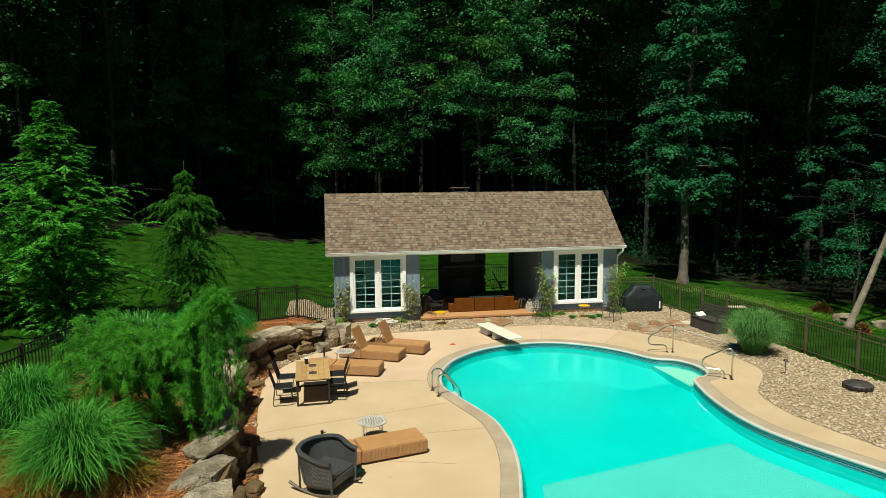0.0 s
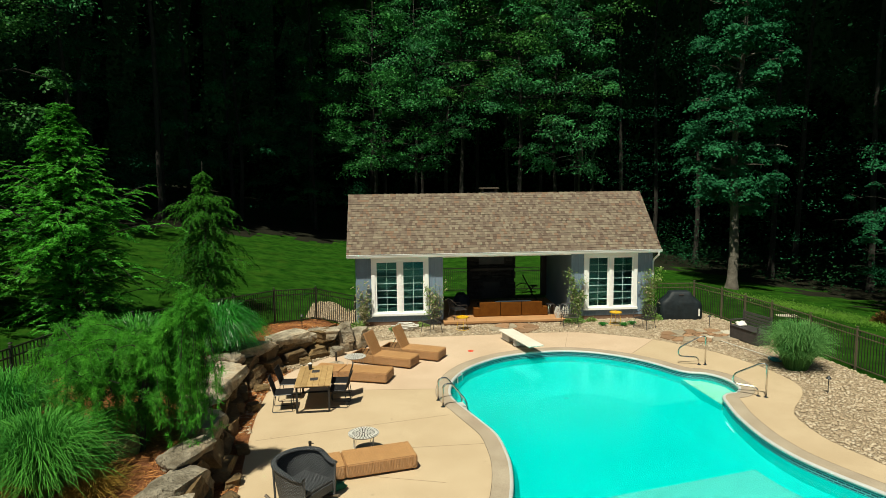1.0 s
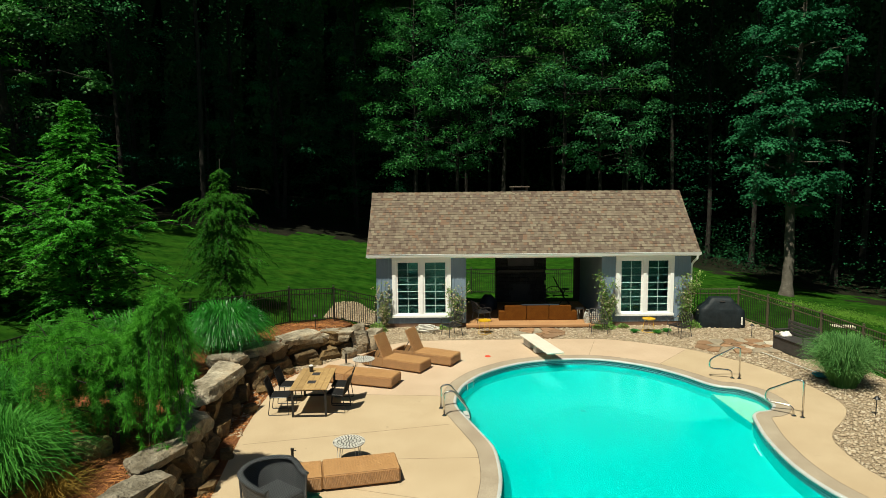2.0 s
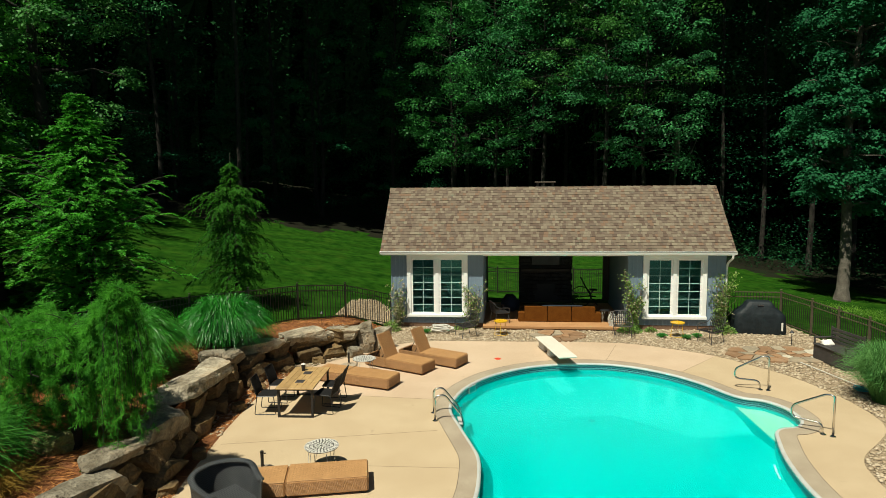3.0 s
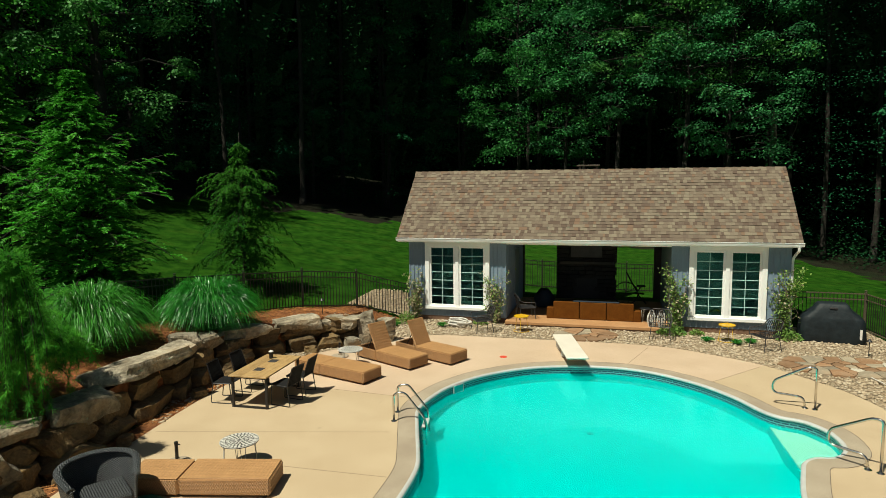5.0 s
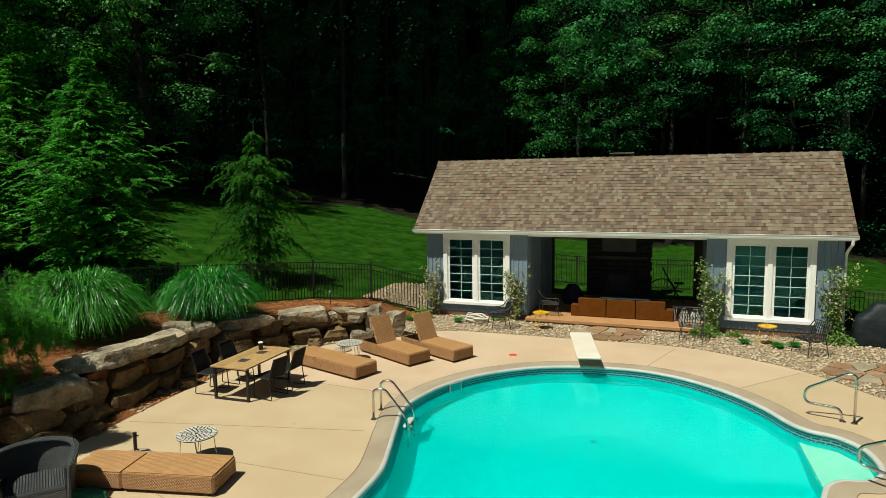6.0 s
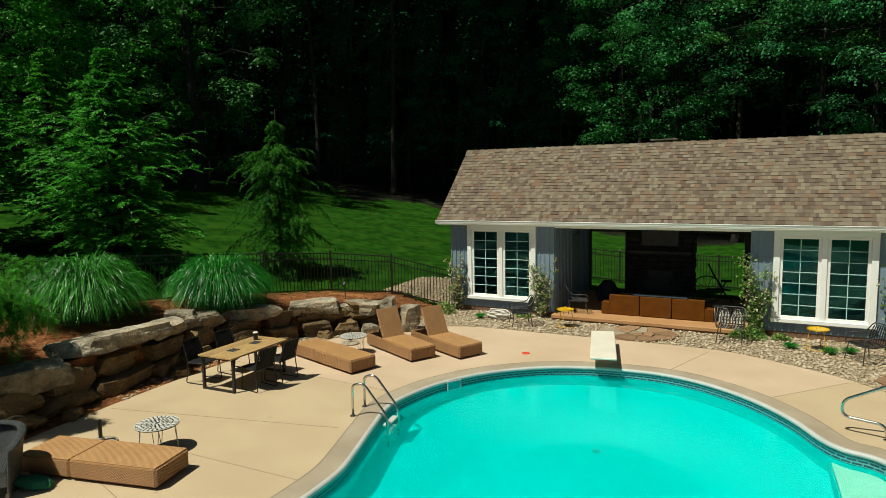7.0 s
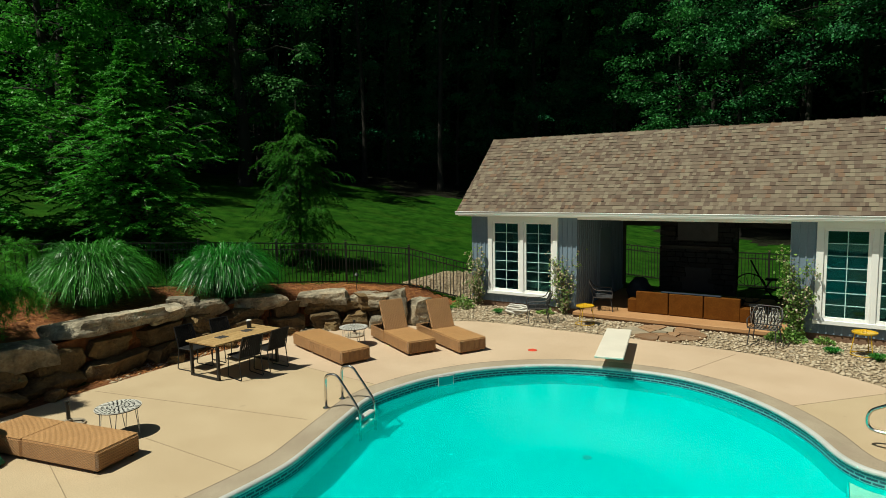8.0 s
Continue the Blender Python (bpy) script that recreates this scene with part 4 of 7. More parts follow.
prof = [(-0.005, -0.02), (-0.005, -0.13), (-0.06, -0.13), (-0.085, -0.09), (-0.095, -0.03), (-0.11, -0.02), (-0.105, -0.012), (-0.09, -0.02), (-0.075, -0.12), (-0.02, -0.12)]
gv = [(x, EAVE_Y + y, EAVE_Z + z) for x in (RX0 - 0.03, RX1 + 0.03) for y, z in prof]
k = len(prof)
gut.add(gv, [(i, i + 1, k + i + 1, k + i) for i in range(k - 1)] + [(0, 1, 2, 3, 4), (k + 4, k + 3, k + 2, k + 1, k)])
part("gutter", gut, M_TRIM, house, "white aluminium gutter")
part("downspout", Build().tube([(12.50, EAVE_Y - 0.05, 2.80), (12.50, EAVE_Y - 0.03, 2.68), (12.47, HY0 - 0.12, 2.52), (12.46, HY0 + 0.02, 2.42), (12.45, HY0 + 0.05, 2.3), (12.45, HY0 + 0.05, 0.25)], 0.04, 8), M_TRIM, house, "white downspout")
# ridge caps
cap = Build()
cap.add([(-0.15, -0.14, -0.12), (-0.15, 0, 0.02), (-0.15, 0.14, -0.12), (0.15, -0.14, -0.13), (0.15, 0, 0.008), (0.15, 0.14, -0.13)], [(0, 3, 4, 1), (1, 4, 5, 2), (0, 1, 2)])


def shingle_material():
    m = material("roof_shingle", (0.14, 0.108, 0.080), (0.18, 0.142, 0.105), 7, 0.95, 0.5, 70, depth=0.01)
    n, l = m.node_tree.nodes, m.node_tree.links
    p = n["Principled BSDF"]
    geo, info = n.new("ShaderNodeNewGeometry"), n.new("ShaderNodeObjectInfo")
    ad = n.new("ShaderNodeMath")
    l.new(geo.outputs["Random Per Island"], ad.inputs[0])
    l.new(info.outputs["Random"], ad.inputs[1])
    fr = n.new("ShaderNodeMath")
    fr.operation = "FRACT"
    l.new(ad.outputs[0], fr.inputs[0])
    cr = n.new("ShaderNodeValToRGB")
    el = cr.color_ramp.elements
    cr.color_ramp.interpolation = "CONSTANT"
    el[0].color, el[1].color = (0.090, 0.058, 0.041, 1), (0.211, 0.176, 0.122, 1)
    el[1].position = 0.93
    for pos, c in ((0.13, (0.115, 0.083, 0.061, 1)), (0.28, (0.151, 0.115, 0.081, 1)), (0.44, (0.176, 0.140, 0.099, 1)), (0.58, (0.135, 0.101, 0.072, 1)), (0.72, (0.191, 0.155, 0.110, 1)), (0.84, (0.167, 0.101, 0.063, 1))):
        e = el.new(pos)
        e.color = c
    l.new(fr.outputs[0], cr.inputs[0])
    old = p.inputs["Base Color"].links[0].from_socket
    mx = n.new("ShaderNodeMix")
    mx.data_type = "RGBA"
    mx.inputs[0].default_value = 0.85
    l.new(old, mx.inputs[6])
    l.new(cr.outputs[0], mx.inputs[7])
    l.new(mx.outputs[2], p.inputs["Base Color"])
    return m


M_SHINGLE = shingle_material()
cap = cap.mesh("ridge_cap")
cap.materials.append(M_SHINGLE)
for i in range(50):
    part("ridge_cap", cap, None, roof, at=Matrix.Translation((RX0 + 0.12 + i * 0.252, RIDGE_Y, RIDGE_Z + 0.018)))
ROWS_R = 24
expo = run / ROWS_R


def shingle_box(w, l, t):
    """One tab: thicker at its lower edge."""
    return [(0, 0, 0.004), (w, 0, 0.004), (w, l, 0.002), (0, l, 0.002), (0, 0, t), (w, 0, t), (w, l, 0.006), (0, l, 0.006)], [(0, 3, 2, 1), (4, 5, 6, 7), (0, 1, 5, 4), (1, 2, 6, 5), (3, 0, 4, 7)]


SHARED = {}
near_tabs = 0
rest, back = Build(), Build()
for r in range(ROWS_R):
    x = RX0 - 0.02 - 0.3 * rng.random()
    while x < RX1:
        w = rng.choice([0.075, 0.095, 0.11, 0.13, 0.17])
        t = rng.choice([0.016, 0.026])
        x0, x1 = max(x, RX0 - 0.015), min(x + w, RX1 + 0.015)
        if x1 - x0 > 0.03:
            o = Vector((x0, EAVE_Y, EAVE_Z)) + roof_dir * (r * expo - 0.03) + roof_up * (0.004 + r * 0.0001)
            m = Matrix(((1, 0, 0, o.x), (0, roof_dir.y, roof_up.y, o.y), (0, roof_dir.z, roof_up.z, o.z), (0, 0, 0, 1)))
            if r < 12 and x0 < 3.6 and x1 - x0 > w - 0.001 and near_tabs < 300:
                key = (float(w), float(t))
                if key not in SHARED:
                    vv, ff = shingle_box(w - 0.0015, expo + 0.06, t)
                    SHARED[key] = Build().add(vv, ff).mesh("shingle")
                    SHARED[key].materials.append(M_SHINGLE)
                part("shingle", SHARED[key], None, roof, at=m)
                near_tabs += 1
            else:
                vv, ff = shingle_box(x1 - x0 - 0.0015, expo + 0.06, t)
                rest.add(vv, ff, m)
            if r % 2 == 0:
                m2 = Matrix(((1, 0, 0, x0), (0, -roof_dir.y, -roof_up.y, 2 * RIDGE_Y - o.y), (0, roof_dir.z, roof_up.z, o.z), (0, 0, 0, 1)))
                vv, ff = shingle_box(x1 - x0 - 0.0015, 2 * expo + 0.06, t)
                back.add(vv, ff, m2)
        x += w
tagged(part("shingle_field", rest, M_SHINGLE, roof), kind="stuff")
tagged(part("back_shingle_field", back, M_SHINGLE, roof), kind="stuff")

# ---- furniture on the deck ----
def lounger(raised):
    """Wicker chaise: base 2.0 by 0.72, foot end at +x; the head panel may be raised."""
    t = thing("sun_lounger", "honey-brown woven wicker chaise with its back raised" if raised else "honey-brown woven wicker chaise lying flat", "sun lounger", "loungers on the deck")
    h = 0.32
    if raised:
        b = Build()
        b.box((0.36, 0, h / 2 + 0.02), (1.26, 0.72, h - 0.04), 0.03)
        part("base", b, M_WICKER, t)
        for y in (-0.335, 0.335):
            part("side_rail", Build().box((-0.63, y, h / 2 + 0.02), (0.74, 0.05, h - 0.04), 0.015), M_WICKER, t)
        part("head_rail", Build().box((-0.975, 0, h / 2 + 0.02), (0.05, 0.62, h - 0.04), 0.015), M_WICKER, t)
        part("inner_floor", Build().box((-0.62, 0, 0.05), (0.66, 0.6, 0.04)), M_BLACK, t)
        part("backrest", Build().box((0, 0, 0.38), (0.05, 0.62, 0.80), 0.02), M_WICKER_BACK, t, at=Matrix.Translation((-0.27, 0, h - 0.05)) @ Matrix.Rotation(radians(-24), 4, "Y"))
        b = Build()
        for y in (-0.2, 0.2):
            b.tube([(-0.50, y, h + 0.30), (-0.80, y, 0.10)], 0.012, 6)
        part("prop", b, M_BLACK, t)
    else:
        part("base", Build().box((0.36, 0, h / 2 + 0.02), (1.26, 0.72, h - 0.04), 0.03), M_WICKER, t)
        part("head_panel", Build().box((-0.66, 0, h / 2 + 0.012), (0.775, 0.712, h - 0.045), 0.03), M_WICKER, t)
        part("top_weave", Build().box((-0.66, 0, h - 0.014), (0.745, 0.69, 0.012), 0.005), M_WICKER_TOP, t, "ribbed woven top")
    part("top_weave", Build().box((0.36, 0, h - 0.003), (1.225, 0.69, 0.012), 0.005), M_WICKER_TOP, t, "ribbed woven top")
    for x in (-0.9, 0.9):
        for y in (-0.28, 0.28):
            part("foot", Build().box((x, y, 0.012), (0.05, 0.05, 0.024)), M_BLACK, t)
    return t


def at(x, y, z=0.0, deg=0.0):
    return pose(x, y, z, 0, 0, deg)


flat = lounger(False)
flat.matrix_world = at(0.90, 12.89, 0, 13) @ Matrix.Diagonal((1.15, 1, 1, 1))
copy_thing(flat, at(0.48, 18.85, 0, -18))
up = lounger(True)
up.matrix_world = at(1.41, 20.29, 0, -27) @ Matrix.Diagonal((1.05, 1, 1, 1))
copy_thing(up, at(2.33, 20.95, 0, -27))


def wire_stool():
    """Round side table: pierced black-and-white top on hairpin legs."""
    t = thing("side_table", "round side table with black-and-white petal top on white hairpin legs", "side table", "petal side tables")
    top = part("top", Build().lathe([(0.30, 0.425), (0.325, 0.43), (0.33, 0.445), (0.32, 0.45), (0.0, 0.448)], 40), M_CORD, t)
    petal = Build().box((0, 0, 0), (1, 1, 0.006), 0.002).mesh("petal")
    petal.materials.append(M_WHITE_WIRE)
    for ring, (r, k, l, w) in enumerate(((0.06, 8, 0.05, 0.028), (0.125, 14, 0.055, 0.03), (0.195, 20, 0.06, 0.036), (0.275, 28, 0.075, 0.040))):
        for i in range(k):
            a = 2 * math.pi * (i + 0.5 * (ring % 2)) / k
            part("petal", petal, None, top, at=Matrix.Rotation(a, 4, "Z") @ Matrix.Translation((r, 0, 0.4525)) @ Matrix.Diagonal((l, w, 1, 1)))
    rim = [(0.325 * math.cos(a), 0.325 * math.sin(a), 0.447) for a in np.linspace(0, 2 * math.pi, 33)[:-1]]
    part("rim", Build().tube(rim, 0.007, 5, closed=True), M_WHITE_WIRE, t)
    for k in range(4):
        a = math.pi / 4 + k * math.pi / 2
        c, s = math.cos(a), math.sin(a)
        pts = [(0.25 * c - 0.05 * s, 0.25 * s + 0.05 * c, 0.43), (0.285 * c - 0.008 * s, 0.285 * s + 0.008 * c, 0.02), (0.287 * c, 0.287 * s, 0.006), (0.285 * c + 0.008 * s, 0.285 * s - 0.008 * c, 0.02), (0.25 * c + 0.05 * s, 0.25 * s - 0.05 * c, 0.43)]
        part("leg", Build().tube(pts, 0.006, 6), M_WHITE_WIRE, t)
    return t


stool = wire_stool()
stool.matrix_world = at(0.97, 13.72)
copy_thing(stool, at(0.49, 19.63, 0, 20))


def dining_table():
    t = thing("dining_table", "rectangular teak-topped table with dark inset panels on black steel legs", "table")
    for i in range(6):
        y = -0.375 + i * 0.15
        part("plank", Build().box((0, y, 0.715), (1.70, 0.147, 0.035), 0.005), M_TABLEWOOD, t)
    for x in (-0.33, 0.33):
        part("inset", Build().box((x, 0, 0.735), (0.22, 0.20, 0.008), 0.002), M_RESIN, t, "dark square inset")
    for x in (-0.76, 0.76):
        b = Build()
        b.box((x, -0.40, 0.345), (0.05, 0.05, 0.69))
        b.box((x, 0.40, 0.345), (0.05, 0.05, 0.69))
        b.box((x, 0, 0.02), (0.048, 0.76, 0.04))
        b.box((x, 0, 0.675), (0.048, 0.76, 0.04))
        part("leg_frame", b, M_BLACK, t)
    part("rail", Build().box((0, 0, 0.675), (1.47, 0.05, 0.04)), M_BLACK, t)
    return t


dining_table().matrix_world = at(-0.42, 16.98, 0, 92)


def cord_chair():
    t = thing("dining_chair", "black steel sled-leg chair with black cord seat", "chair", "chairs round the table")
    for y in (-0.24, 0.24):
        part("leg_loop", Build().tube([(-0.20, y, 0.45), (-0.26, y, 0.03), (-0.24, y, 0.012), (0.22, y, 0.012), (0.24, y, 0.03), (0.20, y, 0.45)], 0.011, 6), M_BLACK, t)
        part("back_post", Build().tube([(-0.20, y, 0.44), (-0.25, y * 0.98, 0.62), (-0.34, y * 0.92, 0.88)], 0.011, 6), M_BLACK, t)
    part("back_top", Build().tube([(-0.34, -0.222, 0.88), (-0.345, -0.1, 0.885), (-0.345, 0.1, 0.885), (-0.34, 0.222, 0.88)], 0.011, 6), M_BLACK, t)
    part("seat_frame", Build().tube([(-0.21, -0.24, 0.45), (0.22, -0.24, 0.46), (0.24, -0.2, 0.46), (0.24, 0.2, 0.46), (0.22, 0.24, 0.46), (-0.21, 0.24, 0.45)], 0.011, 6, closed=True), M_BLACK, t)
    part("seat", Build().box((0.01, 0, 0.462), (0.44, 0.47, 0.014), 0.004), M_CORD, t)
    rows = 7
    for k in range(10):
        y = -0.203 + 0.0451 * k
        pts = []
        for i in range(rows):
            f = i / (rows - 1)
            q = y * (1 - 0.06 * f)
            x = -0.208 - 0.135 * f ** 1.2 + 0.012 * (q / 0.22) ** 2
            pts += [(x, q - 0.0185, 0.47 + 0.405 * f), (x, q + 0.0185, 0.47 + 0.405 * f), (x - 0.010, q + 0.0185, 0.47 + 0.405 * f), (x - 0.010, q - 0.0185, 0.47 + 0.405 * f)]
        part("back_cord", Build().add(pts, [(4 * i + j, 4 * i + (j + 1) % 4, 4 * i + 4 + (j + 1) % 4, 4 * i + 4 + j) for i in range(rows - 1) for j in range(4)]), M_CORD, t)
    return t


chair = cord_chair()
chair.matrix_world = at(-1.18, 16.55, 0, 4)
copy_thing(chair, at(-1.14, 17.35, 0, -3))
copy_thing(chair, at(0.22, 16.70, 0, 172))
copy_thing(chair, at(0.22, 17.35, 0, 180))

# cup with a plant pot look on the table
t = thing("black_cup", "small black cup with a pale lid on the table", "cup", at=at(-0.6, 17.5, 0.735))
part("body", Build().lathe([(0.045, 0), (0.055, 0.15), (0.05, 0.16)], 14), M_BLACK, t)
part("lid", Build().lathe([(0.057, 0.155), (0.057, 0.17), (0.03, 0.185)], 14), M_TOWEL, t)


def umbrella_base():
    t = thing("umbrella_base", "empty round umbrella base with short metal tube", "umbrella base", "umbrella bases")
    part("disc", Build().lathe([(0.24, 0.0), (0.24, 0.03), (0.2, 0.045), (0.06, 0.055), (0.05, 0.10)], 28), M_COPING, t)
    part("tube", Build().lathe([(0.03, 0.09), (0.03, 0.36), (0.034, 0.36), (0.034, 0.40), (0.0, 0.402)], 12), M_FENCE, t)
    part("knob", Build().tube([(0.03, 0, 0.36), (0.075, 0, 0.36)], 0.012, 8), M_BLACK, t)
    return t


ub = umbrella_base()
ub.matrix_world = at(-0.14, 13.50)
copy_thing(ub, at(-0.15, 20.36, 0, 90))

# rocking chair of dark wicker
def rocker_rim(k=36):
    """The top edge from arm end to arm end, at (x, y, z); the origin lies between the arm ends."""
    pts = []
    for i in range(k + 1):
        s = -1 + 2 * i / k
        if abs(s) > 0.62:
            f = (abs(s) - 0.62) / 0.38
            x, y = -0.40 + 0.40 * f, math.copysign(0.51 - 0.10 * f, s)
        else:
            a = s / 0.62 * math.pi / 2
            x, y = -0.40 - 0.51 * math.cos(a), 0.51 * math.sin(a)
        u = min(1.0, max(0.0, (-x - 0.10) / 0.45))
        pts.append((x, y, 0.70 + 0.12 * u * u * (3 - 2 * u)))
    return pts


def rocker():
    t = thing("rocking_chair", "charcoal wicker barrel rocking chair on wooden rockers", "rocking chair")
    rim = rocker_rim()
    n, rows = len(rim), 7
    b = Build()
    for j in range(rows + 1):
        f = j / rows
        for x, y, z in rim:
            g = 0.76 + 0.24 * f ** 0.7
            b.v.append((-0.40 + (x + 0.40) * (g if x < -0.40 else 1.0), y * (0.84 + 0.16 * f), 0.20 + (z - 0.20) * f))
    b.f = [(j * n + i, j * n + i + 1, (j + 1) * n + i + 1, (j + 1) * n + i) for j in range(rows) for i in range(n - 1)]
    shell = part("barrel_back", b, M_WICKER_DARK, t, smooth=True)
    md = shell.modifiers.new("thick", "SOLIDIFY")
    md.thickness = 0.03
    # wide flat roll along the top of the back and the arms
    b = Build()
    prof = ((-0.05, -0.022), (-0.058, 0.0), (-0.04, 0.022), (0.0, 0.030), (0.04, 0.022), (0.058, 0.0), (0.05, -0.022))
    k = len(prof)
    for i, p in enumerate(rim):
        q0, q1 = rim[max(0, i - 1)], rim[min(n - 1, i + 1)]
        dx, dy = q1[0] - q0[0], q1[1] - q0[1]
        l = math.hypot(dx, dy)
        b.v += [(p[0] + dy / l * u, p[1] - dx / l * u, p[2] + v) for u, v in prof]
    b.f = [(i * k + m, i * k + (m + 1) % k, (i + 1) * k + (m + 1) % k, (i + 1) * k + m) for i in range(n - 1) for m in range(k)]
    b.f += [tuple(range(k)), tuple(range((n - 1) * k, n * k))]
    part("arm_roll", b, M_WICKER_DARK, t, smooth=True)
    part("seat", Build().box((-0.38, 0, 0.38), (0.70, 0.74, 0.09), 0.03), M_WICKER_DARK, t)
    part("apron", Build().box((-0.03, 0, 0.27), (0.035, 0.72, 0.16), 0.012), M_WICKER_DARK, t)
    for y in (-0.37, 0.37):
        pts = [(-1.0 + 1.12 * k / 12, y, 0.03 + 0.11 * ((k - 6.5) / 6) ** 2) for k in range(13)]
        part("rocker", Build().tube(pts, 0.028, 6), M_FENCE_BROWN, t, "brown wooden rocker")
        part("arm_post", Build().tube([(0.0, y * 1.10, 0.69), (-0.01, y, 0.06)], 0.024, 6), M_WICKER_DARK, t)
        part("leg", Build().tube([(-0.70, y * 1.18, 0.78), (-0.74, y, 0.05)], 0.020, 6), M_WICKER_DARK, t)
    return t


rocker().matrix_world = at(0.285, 11.47, 0, -36.5)
# green towel bundle at the chaise's head
def lumpy(name, size, mat, label, cat, m, seed, rough=0.25, sub=3, freq=2.0):
    bm = bmesh.new()
    bmesh.ops.create_icosphere(bm, subdivisions=sub, radius=1)
    for v in bm.verts:
        d = noise.noise(v.co * freq + Vector((seed * 3.1, seed, 0))) * rough
        v.co = Vector((v.co.x * size[0], v.co.y * size[1], max(v.co.z, -0.6) * size[2])) * (1 + d)
    me = bpy.data.meshes.new(name)
    bm.to_mesh(me)
    bm.free()
    me.polygons.foreach_set("use_smooth", [True] * len(me.polygons))
    return whole(name, me, mat, label, cat, at=m)


M_GREEN = material("green_cloth", (0.01, 0.12, 0.06), (0.015, 0.17, 0.09), 8, 0.85, 0.6)
lumpy("green_bag", (0.34, 0.14, 0.10), M_GREEN, "crumpled green cloth bag on the deck", "bag", at(0.36, 12.15, 0.055, 12), 4)

# diving board on its low stand
t = thing("diving_board", "cream-white diving board on a low stand at the pool edge", "diving board", at=pose(6.07, 21.66, 0, 0, 0, -76.5))
part("board", Build().box((0, 0, 0.33), (2.45, 0.56, 0.05), 0.015), M_BOARD, t)
part("stand", Build().box((-0.85, 0, 0.16), (0.55, 0.40, 0.28), 0.05), M_BULLNOSE, t)
part("fulcrum", Build().box((-0.05, 0, 0.16), (0.22, 0.42, 0.28), 0.04), M_BULLNOSE, t)


def rounded(pts, r=0.12, k=5):
    """Rounds the corners of a polyline."""
    p = [Vector(q) for q in pts]
    out = [p[0]]
    for a, c, d in zip(p, p[1:], p[2:]):
        u, v = (a - c), (d - c)
        q = min(r, u.length * 0.45, v.length * 0.45)
        s, e = c + u.normalized() * q, c + v.normalized() * q
        out += [s.lerp(c, i / k).lerp(c.lerp(e, i / k), i / k) for i in range(k + 1)]
    return out + [p[-1]]


# pool ladder
t = thing("pool_ladder", "stainless steel pool ladder with white steps", "pool ladder", at=pose(2.86, 16.47, 0, 0, 0, 10))
for y in (-0.25, 0.25):
    part("rail", Build().tube(rounded([(0, y, 0), (0, y, 0.58), (0.22, y, 0.62), (0.66, y, 0.05), (0.66, y, -1.15)], 0.16, 6), 0.024, 10), M_STEEL, t, smooth=True)
    part("base_ring", Build().lathe([(0.06, 0), (0.06, 0.012), (0.03, 0.03)], 16, Matrix.Translation((0, y, 0))), M_STEEL, t)
for z in (-0.12, -0.40, -0.68, -0.95):
    part("step", Build().box((0.62, 0, z), (0.12, 0.46, 0.04), 0.01), M_BULLNOSE, t, "white step")


def hand_rail(m):
    t = thing("hand_rail", "bent stainless steel hand rail at the entry step", "hand rail", "entry hand rails", at=m)
    part("rail", Build().tube(rounded([(0, 0, 0), (0, 0, 0.90), (-0.16, 0, 0.90), (-0.80, 0, 0.52), (-0.80, 0, 0.26), (-0.22, 0, 0.24), (-0.18, 0, 0)], 0.15, 6), 0.024, 10), M_STEEL, t, smooth=True)
    for x in (0, -0.18):
        part("base_ring", Build().lathe([(0.06, 0), (0.06, 0.012), (0.03, 0.03)], 16, Matrix.Translation((x, 0, 0))), M_STEEL, t)


hand_rail(pose(11.31, 18.86, 0, 0, 0, -14))
hand_rail(pose(11.46, 15.93, 0, 0, 0, -36))

# things set in the pool wall and the deck
whole("deck_lid", Build().lathe([(0.10, 0.0), (0.10, 0.008), (0.085, 0.014), (0.0, 0.016)], 20), M_RED, "round red plastic lid set in the deck", "lid", at=at(4.3, 21.34))
t = thing("skimmer", "white skimmer mouth in the waterline border", "skimmer", at=pose(3.64, 18.80, -0.12, 0, 0, 58))
b = Build()
for c, s in (((0, 0, 0.10), (0.34, 0.02, 0.02)), ((0, 0, -0.10), (0.34, 0.02, 0.02)), ((-0.16, 0, 0), (0.02, 0.02, 0.17)), ((0.16, 0, 0), (0.02, 0.02, 0.17))):
    b.box(c, s, 0.004)
part("face_plate", b, M_BULLNOSE, t)
part("mouth", Build().box((0, 0.0, 0), (0.34, 0.008, 0.17)), M_LINER, t)

